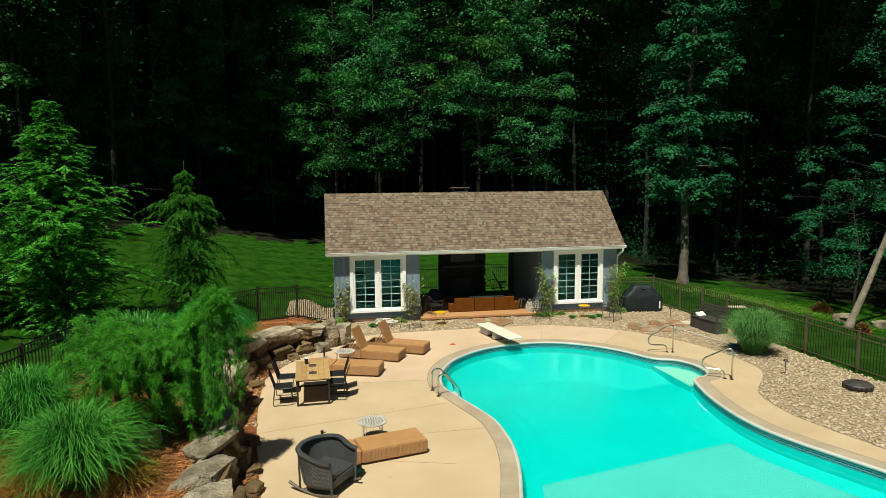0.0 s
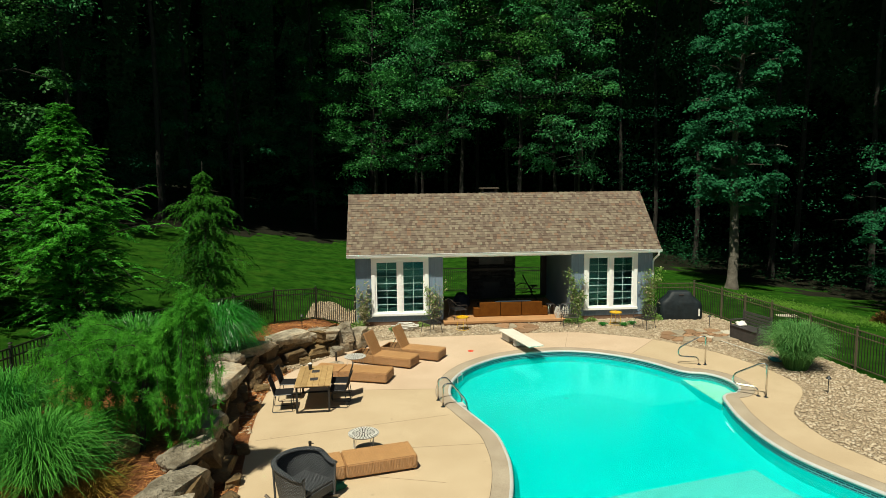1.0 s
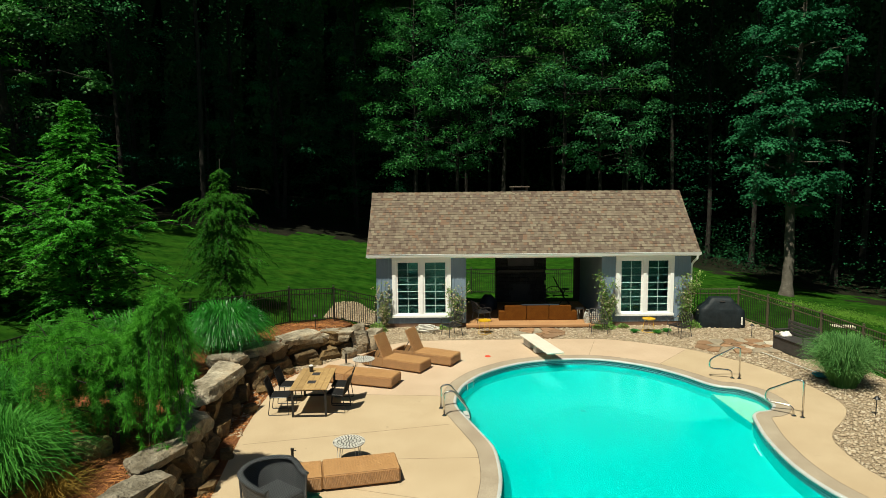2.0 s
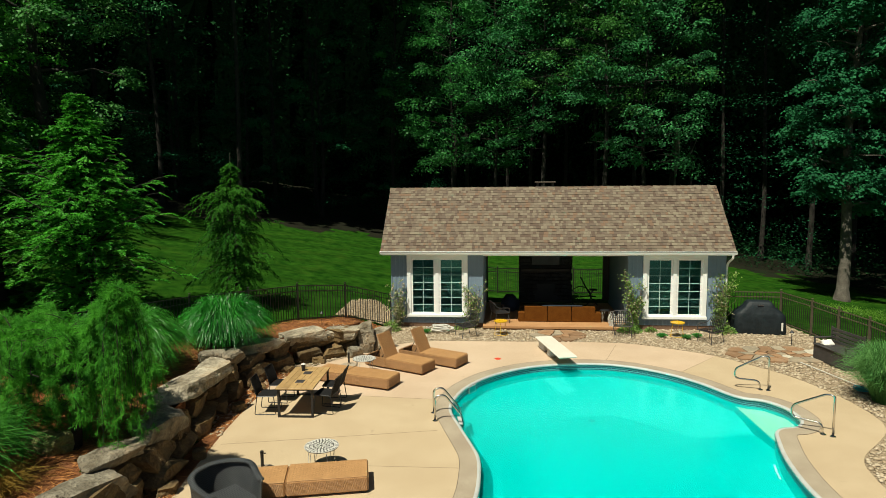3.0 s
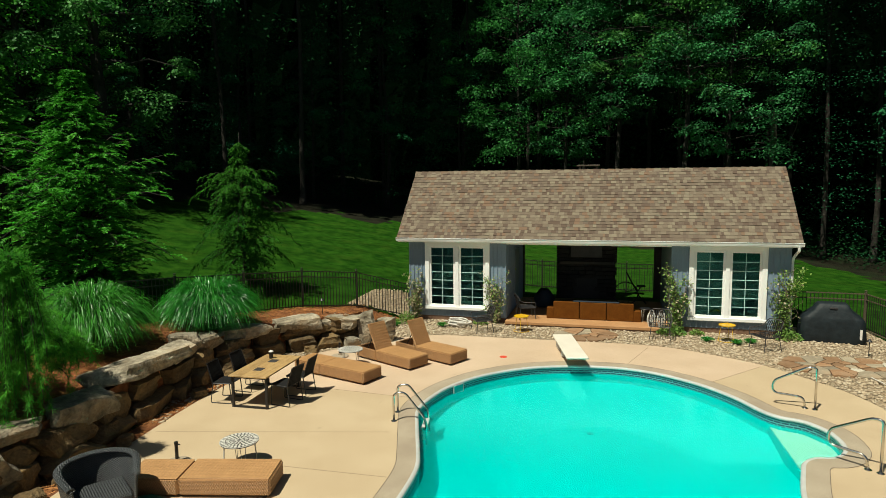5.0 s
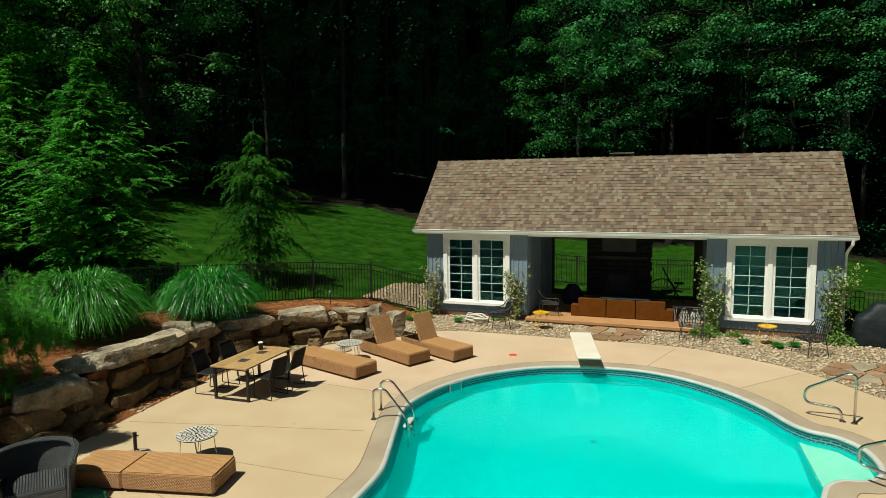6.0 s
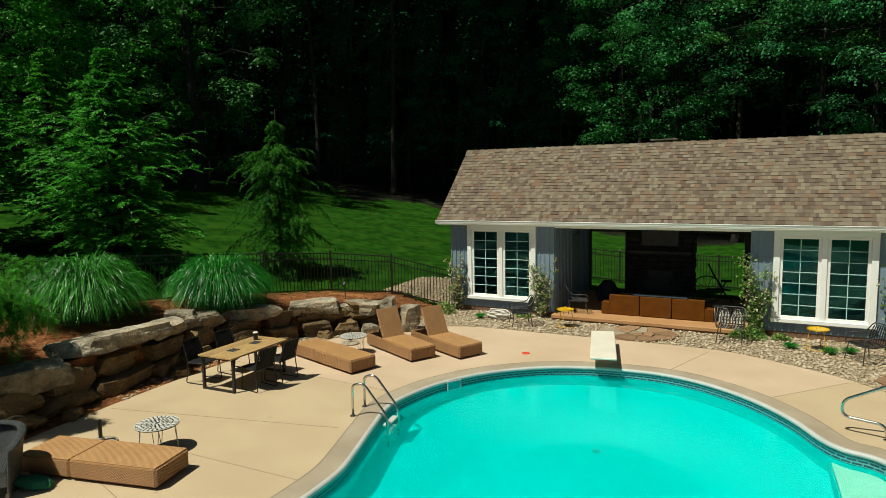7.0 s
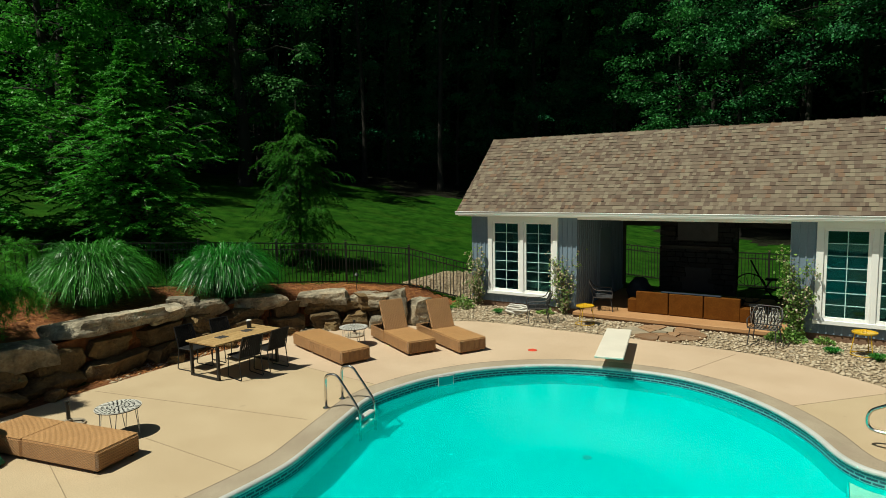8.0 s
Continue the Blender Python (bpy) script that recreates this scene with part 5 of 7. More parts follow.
# ---- along the pool house ----
def wire_chair():
    """Low lounge chair of bent dark wire."""
    t = thing("wire_chair", "dark grey wire lounge chair on the pebbles", "chair", "wire chairs by the house")
    b = Build()
    for i in range(9):
        y = -0.28 + 0.07 * i
        b.tube([(-0.26, y, 0.40), (-0.30, y, 0.60), (-0.36, y * 0.9, 0.80 - 0.04 * abs(i - 4) / 4)], 0.011, 5)
        b.tube([(-0.26, y, 0.40), (0.0, y, 0.365), (0.26, y, 0.39)], 0.011, 5)
    for z in (0.48, 0.56, 0.64, 0.72):
        x = -0.27 - (z - 0.4) * 0.22
        b.tube([(x, -0.27, z), (x, 0.27, z)], 0.006, 5)
    for x in (-0.15, -0.05, 0.05, 0.15):
        b.tube([(x, -0.28, 0.372), (x, 0.28, 0.372)], 0.006, 5)
    part("wire_mesh", b, M_BLACK, t)
    part("frame", Build().tube(rounded([(0.27, -0.30, 0.40), (0.27, -0.32, 0.58), (-0.22, -0.33, 0.60), (-0.36, -0.27, 0.82), (-0.37, 0.27, 0.82), (-0.22, 0.33, 0.60), (0.27, 0.32, 0.58), (0.27, 0.30, 0.40)], 0.1, 4), 0.014, 6), M_RESIN, t)
    part("seat_ring", Build().tube([(0.27, -0.30, 0.39), (0.27, 0.30, 0.39), (-0.26, 0.30, 0.40), (-0.26, -0.30, 0.40)], 0.013, 6, closed=True), M_RESIN, t)
    for x, y in ((0.24, -0.27), (0.24, 0.27), (-0.26, -0.27), (-0.26, 0.27)):
        part("leg", Build().tube([(x * 0.9, y * 0.95, 0.40), (x * 1.15, y * 1.1, 0.0)], 0.012, 6), M_RESIN, t)
    return t


wc = wire_chair()
wc.matrix_world = at(3.15, 24.05, 0.02, -150)
for x, y, z, a in ((8.62, 24.38, 0.02, -95), (11.38, 23.68, 0.02, -150), (4.35, 25.75, 0.15, 20)):
    copy_thing(wc, at(x, y, z, a))


def yellow_table():
    t = thing("yellow_table", "round bright yellow metal side table with loop handle", "side table", "yellow tables")
    part("top", Build().lathe([(0.225, 0.47), (0.235, 0.472), (0.238, 0.50), (0.228, 0.50), (0.222, 0.482), (0.0, 0.481)], 28), M_YELLOW, t)
    part("handle", Build().tube(rounded([(-0.045, 0, 0.48), (-0.045, 0, 0.555), (0.045, 0, 0.555), (0.045, 0, 0.48)], 0.04, 4), 0.008, 6), M_YELLOW, t)
    for k in range(3):
        a = radians(30 + 120 * k)
        part("leg", Build().tube([(0.17 * math.cos(a), 0.17 * math.sin(a), 0.475), (0.245 * math.cos(a), 0.245 * math.sin(a), 0.015)], 0.01, 6), M_YELLOW, t)
    part("foot_ring", Build().tube([(0.245 * math.cos(a), 0.245 * math.sin(a), 0.012) for a in np.linspace(0, 2 * math.pi, 25)[:-1]], 0.009, 6, closed=True), M_YELLOW, t)
    return t


yt = yellow_table()
yt.matrix_world = at(4.38, 24.35, 0.02)
copy_thing(yt, at(10.5, 24.4, 0.02, 40))

# coiled vacuum hose
b = Build()
pts = []
for i in range(150):
    a = i * 0.21
    pts.append((0.33 * math.cos(a) * (1 + 0.12 * math.sin(i * 0.37)) + 0.1 * math.sin(i * 0.05), 0.25 * math.sin(a) * (1 + 0.1 * math.cos(i * 0.5)), 0.03 + 0.0011 * i + 0.01 * math.sin(i * 0.9)))
pts += [(0.45, -0.1, 0.12), (0.6, -0.2, 0.04), (0.75, -0.22, 0.03)]
whole("vacuum_hose", b.tube(pts, 0.024, 7), M_HOSE, "coiled pale pool vacuum hose on the pebbles", "hose", at=at(2.25, 24.65, 0.03, 160), smooth=True)

# covered grill
t = thing("covered_grill", "large barbecue grill under a black vinyl cover", "grill", at=pose(13.5, 25.25, 0, 0, 0, -8))
b = Build()
rows = [(0.0, 0.82, 0.37), (0.10, 0.86, 0.39), (0.58, 0.83, 0.37), (0.70, 0.79, 0.36), (0.75, 0.74, 0.35), (0.95, 0.50, 0.28), (1.08, 0.42, 0.25), (1.13, 0.38, 0.20), (1.15, 0.32, 0.14)]
k = 44
for j, (z, hx, hy) in enumerate(rows):
    for i in range(k):
        a = 2 * math.pi * i / k
        c, s = math.cos(a), math.sin(a)
        q = 1 / max(abs(c) ** 1.0, abs(s) ** 1.0) ** 0.92
        wob = 1 + (0.035 * math.sin(i * 1.9 + j) + 0.02 * math.sin(i * 3.3)) * max(0, 1 - z / 0.95)
        b.v.append((c * q * hx * wob, s * q * hy * wob, z + (0.02 * math.sin(i * 1.1) if j in (4, 5) else 0)))
b.f = [(j * k + i, j * k + (i + 1) % k, (j + 1) * k + (i + 1) % k, (j + 1) * k + i) for j in range(len(rows) - 1) for i in range(k)] + [tuple(range(len(rows) * k - k, len(rows) * k))]
part("cover", b, M_COVER, t, smooth=True)
part("tag", Build().box((0.70, -0.372, 0.30), (0.06, 0.01, 0.30), 0.002), M_TOWEL, t, "white hanging tag")
part("badge", Build().box((0.0, -0.292, 1.02), (0.20, 0.006, 0.05), 0.002, Matrix.Rotation(0, 4, "X")), M_RESIN, t, "grey badge patch")

# storage bench with towel
t = thing("storage_bench", "dark resin storage bench with slatted back", "bench", at=pose(14.25, 21.35, 0, 0, 0, -80))
part("box", Build().box((0, 0, 0.24), (1.35, 0.58, 0.44), 0.02), M_RESIN, t)
part("lid", Build().box((0, -0.02, 0.475), (1.30, 0.60, 0.03), 0.01), M_RESIN, t)
for x in (-0.66, 0.66):
    part("arm", Build().box((x, 0, 0.66), (0.06, 0.60, 0.05), 0.015), M_RESIN, t)
    part("arm_post", Build().box((x, -0.26, 0.56), (0.05, 0.05, 0.2), 0.01), M_RESIN, t)
    part("back_post", Build().box((x, 0.28, 0.62), (0.06, 0.05, 0.76), 0.01), M_RESIN, t)
for i in range(4):
    part("back_slat", Build().box((0, 0.28, 0.56 + i * 0.12), (1.27, 0.03, 0.09), 0.008), M_RESIN, t)
lumpy("towel", (0.22, 0.16, 0.10), M_TOWEL, "crumpled white towel on the storage bench", "towel", pose(14.15, 21.75, 0.53, 0, 0, 70), 2, 0.5)

# leaf net on its long pole, lying on the pebbles
t = thing("leaf_net", "pool leaf net with teal mesh on a pale pole on pebbles", "pool net")
part("pole", Build().tube([(13.22, 21.35, 0.05), (13.45, 20.3, 0.06), (13.68, 19.25, 0.07)], 0.016, 8), M_HOSE, t)
part("net_frame", Build().tube(rounded([(13.68, 19.25, 0.07), (13.52, 19.12, 0.07), (13.46, 18.75, 0.08), (13.72, 18.68, 0.08), (13.80, 19.05, 0.07), (13.69, 19.24, 0.07)], 0.08, 4), 0.014, 6), M_TEAL, t)
part("mesh_bag", Build().prism([(13.54, 19.08), (13.49, 18.78), (13.70, 18.72), (13.77, 19.04), (13.68, 19.18)], 0.055, 0.067), M_TEAL, t, "teal mesh")

# pale slab lying on the lawn beyond the fence
whole("lawn_slab", Build().box((0, 0, 0.03), (0.85, 0.36, 0.07), 0.015), M_FLAG[2], "pale flat stone slab lying on the lawn", "slab", at=pose(19.0, 26.4, float(height(np.array([19.0]), np.array([26.4]))[0]), 0, 0, -12))

# low black dome lid on the pebbles by the fence
t = thing("fire_pit", "low round black slatted fire pit", "fire pit", at=at(14.35, 14.55, 0.02))
part("bowl", Build().lathe([(0.33, 0.0), (0.36, 0.04), (0.36, 0.10), (0.33, 0.13), (0.20, 0.19), (0.0, 0.21)], 26), M_RESIN, t)
for k in range(18):
    part("rib", Build().box((0.362, 0, 0.07), (0.014, 0.075, 0.09), 0.004, Matrix.Rotation(2 * math.pi * k / 18, 4, "Z")), M_BLACK, t)
part("band", Build().tube([(-0.36, 0, 0.11), (-0.30, 0, 0.155), (0, 0, 0.22), (0.30, 0, 0.155), (0.36, 0, 0.11)], 0.016, 6), M_BLACK, t)


def path_light(m):
    t = thing("path_light", "small black garden path light on a stake", "path light", "path lights", at=m)
    part("stake", Build().tube([(0, 0, -0.05), (0, 0, 0.42)], 0.012, 6), M_BLACK, t)
    part("hood", Build().lathe([(0.075, 0.43), (0.07, 0.44), (0.02, 0.50), (0.0, 0.505)], 16), M_BLACK, t)
    return t


for x, y in ((13.25, 16.0), (-1.4, 21.9), (-5.0, 10.0), (13.9, 23.5)):
    path_light(at(x, y, float(height(np.array([x]), np.array([y]))[0]) + 0.02))

# ---- porch furniture ----
M_SECT = material("rust_wicker", (0.105, 0.034, 0.004), (0.13, 0.046, 0.006), 5, 0.85, 0.05, spec=0.1)
t = thing("wicker_sofa", "rust-brown wicker sofa seen from its back with dark cushions", "sofa", at=at(6.58, 25.88, 0.15))
for i, (x, w) in enumerate(((-0.88, 0.86), (0.0, 0.86), (0.88, 0.86))):
    part("back_panel", Build().box((x, 0, 0.30), (w, 0.12, 0.58), 0.015), M_SECT, t)
    part("seat_cushion", Build().box((x, 0.42, 0.40), (w - 0.02, 0.66, 0.16), 0.04), M_CORD, t, "dark cushion")
for x in (-1.42, 1.42):
    part("arm_panel", Build().box((x, 0.2, 0.18), (0.24, 0.5, 0.36), 0.015), M_SECT, t)
part("throw", Build().box((0.1, 0.03, 0.61), (1.5, 0.16, 0.03), 0.01), M_BLUE, t, "dark teal throw over the back")
for x, y, z in ((4.75, 26.6, 0.3),):
    lumpy("beanbag", (0.38, 0.36, 0.42), M_BLUE, "dark blue bean bag chair", "bean bag", at(x, y + 1.3, 0.40), 9, 0.2)


def wire_basket_stool(m):
    t = thing("wire_stool", "small stool with pale hairpin legs", "stool", at=m)
    part("seat", Build().lathe([(0.17, 0.44), (0.18, 0.45), (0.17, 0.47), (0.0, 0.475)], 20), M_BLACK, t)
    for k in range(3):
        a = 2 * math.pi * k / 3
        c, s = math.cos(a), math.sin(a)
        part("leg", Build().tube([(0.15 * c - 0.05 * s, 0.15 * s + 0.05 * c, 0.45), (0.17 * c, 0.17 * s, 0.01), (0.15 * c + 0.05 * s, 0.15 * s - 0.05 * c, 0.45)], 0.007, 6), M_WHITE_WIRE, t)


wire_basket_stool(at(8.25, 25.9, 0.15))
for x in (8.42, 8.72):
    t = thing("woven_lantern", "tall white woven lantern on the porch edge", "lantern", "woven lanterns", at=at(x, 25.32, 0.15))
    b = Build()
    for k in range(10):
        for s in (1, -1):
            pts = []
            for i in range(9):
                f = i / 8
                a = 2 * math.pi * k / 10 + s * f * 1.6
                r = 0.07 + 0.07 * math.sin(math.pi * min(1, f * 0.85 + 0.1))
                pts.append((r * math.cos(a), r * math.sin(a), 0.02 + 0.42 * f))
            b.tube(pts, 0.008, 4)
    part("weave", b, M_WHITE_WIRE, t)
    part("base", Build().lathe([(0.10, 0), (0.10, 0.02), (0.06, 0.03)], 14), M_WHITE_WIRE, t)
    part("candle", Build().lathe([(0.05, 0.03), (0.05, 0.2), (0, 0.2)], 12), M_TOWEL, t)
    part("handle", Build().tube([(-0.06, 0, 0.44), (-0.05, 0, 0.52), (0.05, 0, 0.52), (0.06, 0, 0.44)], 0.007, 5), M_WHITE_WIRE, t)

# an unidentified dark shape at the back of the porch, built as a wheeled frame
t = thing("hay_rake", "unidentified dark frame with spoked wheel on the porch", "farm rake", at=at(7.7, 28.75, 0.15) @ Matrix.Diagonal((0.78, 0.78, 0.78, 1)))
ring = [(0.55 * math.cos(a), 0, 0.55 + 0.55 * math.sin(a)) for a in np.linspace(0, 2 * math.pi, 33)[:-1]]
part("wheel", Build().tube(ring, 0.025, 6, closed=True), M_BLACK, t)
b = Build()
for k in range(10):
    a = 2 * math.pi * k / 10
    b.tube([(0, 0, 0.55), (0.54 * math.cos(a), 0, 0.55 + 0.54 * math.sin(a))], 0.01, 5)
part("spokes", b, M_BLACK, t)
part("axle", Build().tube([(0, 0, 0.55), (0.5, 0.2, 0.55), (0.85, 0.3, 0.5)], 0.04, 6), M_BLACK, t)
part("lever", Build().tube([(0.6, 0.1, 0.5), (0.2, 0.1, 1.2), (0.0, 0.1, 1.6)], 0.035, 6), M_BLACK, t)
part("seat", Build().box((0.7, 0.2, 0.9), (0.4, 0.36, 0.06), 0.02), M_BLACK, t)
part("frame", Build().tube([(0.7, 0.2, 0.88), (0.5, 0.2, 0.55), (0.95, 0.3, 0.02)], 0.035, 6), M_BLACK, t)

# ---- fences ----
PICKET = Build().box((0, 0, 0.5), (0.018, 0.018, 1.0)).mesh("picket")
PICKET.materials.append(M_FENCE)


def fence(points, label, brown=False, tall=1.22, posts_every=1.85):
    """A run of flat-top aluminium fence over the ground: posts, three rails and pickets."""
    f = thing("fence", label, "fence")
    mat = M_FENCE_BROWN if brown else M_FENCE
    for (x0, y0), (x1, y1) in zip(points, points[1:]):
        l = math.hypot(x1 - x0, y1 - y0)
        k = max(1, round(l / posts_every))
        for s in range(k):
            ax, ay, bx, by = (x0 + (x1 - x0) * s / k, y0 + (y1 - y0) * s / k, x0 + (x1 - x0) * (s + 1) / k, y0 + (y1 - y0) * (s + 1) / k)
            az, bz = (float(v) for v in height(np.array([ax, bx]), np.array([ay, by])))
            az, bz = max(az, -1), max(bz, -1)
            ang = math.atan2(by - ay, bx - ax)
            m = Matrix.Translation((ax, ay, az)) @ Matrix.Rotation(ang, 4, "Z")
            part("post", Build().box((0, 0, (tall + 0.06) / 2 - 0.1), (0.06, 0.06, tall + 0.26), 0.004).box((0, 0, tall + 0.10), (0.075, 0.075, 0.03), 0.012), mat, f, at=m)
            ll = math.hypot(bx - ax, by - ay)
            for h in (0.10, tall - 0.18, tall):
                b = Build()
                a0, b0 = Vector((ax, ay, az + h)), Vector((bx, by, bz + h))
                side = Vector((-(by - ay), bx - ax, 0)).normalized() * 0.014
                upv = Vector((0, 0, 0.016))
                b.add([a0 - side - upv, a0 + side - upv, a0 + side + upv, a0 - side + upv, b0 - side - upv, b0 + side - upv, b0 + side + upv, b0 - side + upv],
                      [(0, 1, 2, 3), (7, 6, 5, 4), (0, 4, 5, 1), (1, 5, 6, 2), (2, 6, 7, 3), (3, 7, 4, 0)])
                part("rail", b, mat, f)
            q = int(ll / 0.105)
            for i in range(1, q):
                u = i / q
                z = az + (bz - az) * u
                part("picket", PICKET, None, f, at=Matrix.Translation((ax + (bx - ax) * u, ay + (by - ay) * u, z + 0.06)) @ Matrix.Rotation(ang, 4, "Z") @ Matrix.Diagonal((1, 1, tall - 0.06, 1)))
    ex, ey = points[-1]
    ez = max(float(height(np.array([ex]), np.array([ey]))[0]), -1)
    part("post", Build().box((ex, ey, ez + (tall + 0.06) / 2 - 0.1), (0.06, 0.06, tall + 0.26), 0.004), mat, f)
    return f


fence([(-7.2, 8.5), (-6.3, 12.0), (-5.75, 15.4), (-4.3, 18.95), (-2.42, 22.6), (-1.16, 24.05), (0.2, 25.6)], "black aluminium picket fence stepping up behind the planting bed")
fence([(12.45, 26.75), (14.85, 26.65), (15.15, 24.9), (15.45, 22.0), (15.6, 18.0), (15.8, 14.0), (16.1, 9.0), (16.4, 5.0)], "bronze-brown aluminium picket fence along the pebbles", True)
fence([(0.6, 32.2), (4.2, 32.4), (9.6, 32.3), (13.0, 31.0)], "black aluminium picket fence behind the pool house")

# ---- boulder wall ----
def boulder_mesh(size, seed, round_=0.12, chips=9):
    """A quarried block with chipped edges and bedding ledges."""
    bm = bmesh.new()
    bmesh.ops.create_cube(bm, size=2)
    bmesh.ops.subdivide_edges(bm, edges=bm.edges[:], cuts=10, use_grid_fill=True)
    r = random.Random(seed)
    cuts = []
    for _ in range(chips):
        d = Vector((r.uniform(-1, 1), r.uniform(-1, 1), r.uniform(-1, 1))).normalized()
        cuts.append((d, r.uniform(1.0, 1.3)))
    for s in (-1, 1):
        cuts.append((Vector((s, r.uniform(-0.35, 0.35), r.uniform(-0.3, 0.3))).normalized(), r.uniform(0.78, 0.95)))
        cuts.append((Vector((r.uniform(-0.25, 0.25), s, r.uniform(-0.3, 0.3))).normalized(), r.uniform(0.78, 0.92)))
    off = Vector((seed * 1.7, seed * 0.9, seed * 2.3))
    tilt = r.uniform(-0.18, 0.18), r.uniform(-0.12, 0.12)
    for v in bm.verts:
        c = v.co
        p = c.lerp(c.normalized() * 1.15, round_ * 0.4)
        p.z += p.x * tilt[0] + p.y * tilt[1]
        p *= 1 + 0.10 * noise.noise(c * 0.9 + off)
        for d, k in cuts:
            e = p.dot(d) - k
            if e > 0:
                p -= d * e
        q = Vector((p.x * size[0] / 2, p.y * size[1] / 2, p.z * size[2] / 2))
        led = noise.noise(Vector((q.x * 0.8, q.y * 0.8, q.z * 9)) + off)
        n3 = noise.noise(q * 2.6 + off) * 0.035 + noise.noise(q * 7 + off) * 0.022 + noise.noise(q * 17 + off) * 0.012
        nn = p.normalized()
        v.co = q + Vector((nn.x, nn.y, 0)) * (0.05 * (round(led * 4) / 4)) + nn * n3
    me = bpy.data.meshes.new("boulder")
    bm.to_mesh(me)
    bm.free()
    me.polygons.foreach_set("use_smooth", [True] * len(me.polygons))
    me.set_sharp_from_angle(angle=radians(26))
    return me


stone_wall = thing("boulder_wall", "dry-stacked retaining wall of weathered limestone and sandstone boulders", "stone wall")
arc = [0.0]
for p, q in zip(WALL_S, WALL_S[1:]):
    arc.append(arc[-1] + math.dist(p, q))


def along(s):
    x = float(np.interp(s, arc, [p[0] for p in WALL_S]))
    y = float(np.interp(s, arc, [p[1] for p in WALL_S]))
    x2 = float(np.interp(s + 0.3, arc, [p[0] for p in WALL_S]))
    y2 = float(np.interp(s + 0.3, arc, [p[1] for p in WALL_S]))
    return x, y, math.atan2(y2 - y, x2 - x)


seed = 1


def lay_stone(x, y, z, size, a, mat, tip=0.0, round_=0.6, chips=9):
    """One boulder with its middle at the given place."""
    global seed
    me = boulder_mesh(size, seed, round_, chips)
    me.materials.append(mat)
    part("boulder", me, None, stone_wall, at=pose(x, y, z, tip, tip * 0.6, a))
    seed += 1


# two rough courses of sandstone, then the flat limestone caps
for course, (z, hgt, dep, setback) in enumerate(((0.14, 0.54, 0.95, -0.17), (0.53, 0.44, 0.85, 0.02))):
    s = 0.4 + 0.5 * course
    rr = random.Random(40 + course)
    while s < arc[-1] - 0.5:
        l = rr.uniform(0.75, 1.5)
        x, y, a = along(s + l / 2)
        nx, ny = math.sin(a), -math.cos(a)
        d = dep * rr.uniform(0.85, 1.15)
        o = setback + rr.uniform(-0.10, 0.12) + d * 0.5
        lay_stone(x - nx * o, y - ny * o, z + rr.uniform(-0.04, 0.05), (l, d, hgt * rr.uniform(0.85, 1.2)), math.degrees(a) + rr.uniform(-10, 10), M_STONE_LOW, rr.uniform(-6, 6))
        s += l * 0.97
CAPS = [(-2.10, 11.15, 0.62, 1.65, 0.65, 0.60, 72), (-2.15, 12.05, 0.93, 1.15, 0.62, 0.26, 63), (-2.28, 13.60, 0.78, 1.40, 0.66, 0.46, 88), (-2.56, 15.45, 1.02, 2.15, 0.90, 0.32, 85), (-2.68, 16.80, 0.96, 0.95, 0.72, 0.26, 92),
        (-2.92, 18.00, 0.84, 1.20, 0.72, 0.36, 76), (-2.66, 19.45, 0.80, 1.35, 0.80, 0.36, 56), (-1.78, 20.85, 0.74, 1.35, 0.80, 0.36, 42), (-0.74, 21.68, 0.68, 1.30, 0.66, 0.32, 14)]
for x, y, z, l, d, h, a in CAPS:
    lay_stone(x, y, z, (l * 1.06, d * 1.05, h), a, M_STONE, 3.0 - 6.0 * (seed % 2), 0.45, 6)
for y in (4.6, 6.0, 7.3, 8.6, 9.8):
    lay_stone(float(np.interp(y, [p[1] for p in WALL_S], [p[0] for p in WALL_S])) - 0.35, y, 0.80, (1.3, 0.8, 0.36), 96, M_STONE)
for x, y, z, size, a in ((0.0, 21.95, 0.40, (0.58, 0.5, 1.05), 20), (0.45, 22.3, 0.32, (0.66, 0.6, 0.75), -15), (-0.2, 21.35, 0.12, (0.5, 0.4, 0.35), 50), (-2.95, 17.55, 1.0, (0.8, 0.6, 0.4), 30)):
    lay_stone(x, y, z, size, a, M_STONE, 0, 1.0)
for x, y, d, a in ((-1.50, 12.5, 0.30, 30), (-1.42, 11.7, 0.36, 75), (-1.66, 14.0, 0.26, 120), (-1.95, 16.6, 0.28, 50), (-2.02, 18.0, 0.30, 20), (-1.75, 19.6, 0.26, 80), (-1.15, 20.6, 0.30, 10)):
    lay_stone(x, y, 0.08, (d * 1.3, d, d * 0.7), a, M_STONE_LOW, 0, 1.0)
lay_stone(-3.65, 12.25, 1.0, (1.15, 0.55, 0.36), 8, M_MOSSY, 4)
b = Build()
for i in range(len(WALL_S) - 1):
    (x0, y0), (x1, y1) = WALL_S[i], WALL_S[i + 1]
    l = math.hypot(x1 - x0, y1 - y0) or 1
    nx, ny = -(y1 - y0) / l * 0.35, (x1 - x0) / l * 0.35
    b.add([(x0 + nx, y0 + ny, -0.1), (x1 + nx, y1 + ny, -0.1), (x1 + nx, y1 + ny, 0.85), (x0 + nx, y0 + ny, 0.85)], [(0, 1, 2, 3)])
part("earth_fill", b, M_MULCH, stone_wall)

# ---- flagstones ----
flag_area = thing("flagstone_path", "irregular rust and grey flagstones set in the pebbles", "flagstones")
PATCHES = ((13.0, 22.25, 1.25, 0.66, 30, 5), (6.42, 24.35, 0.58, 0.52, 12, 6))


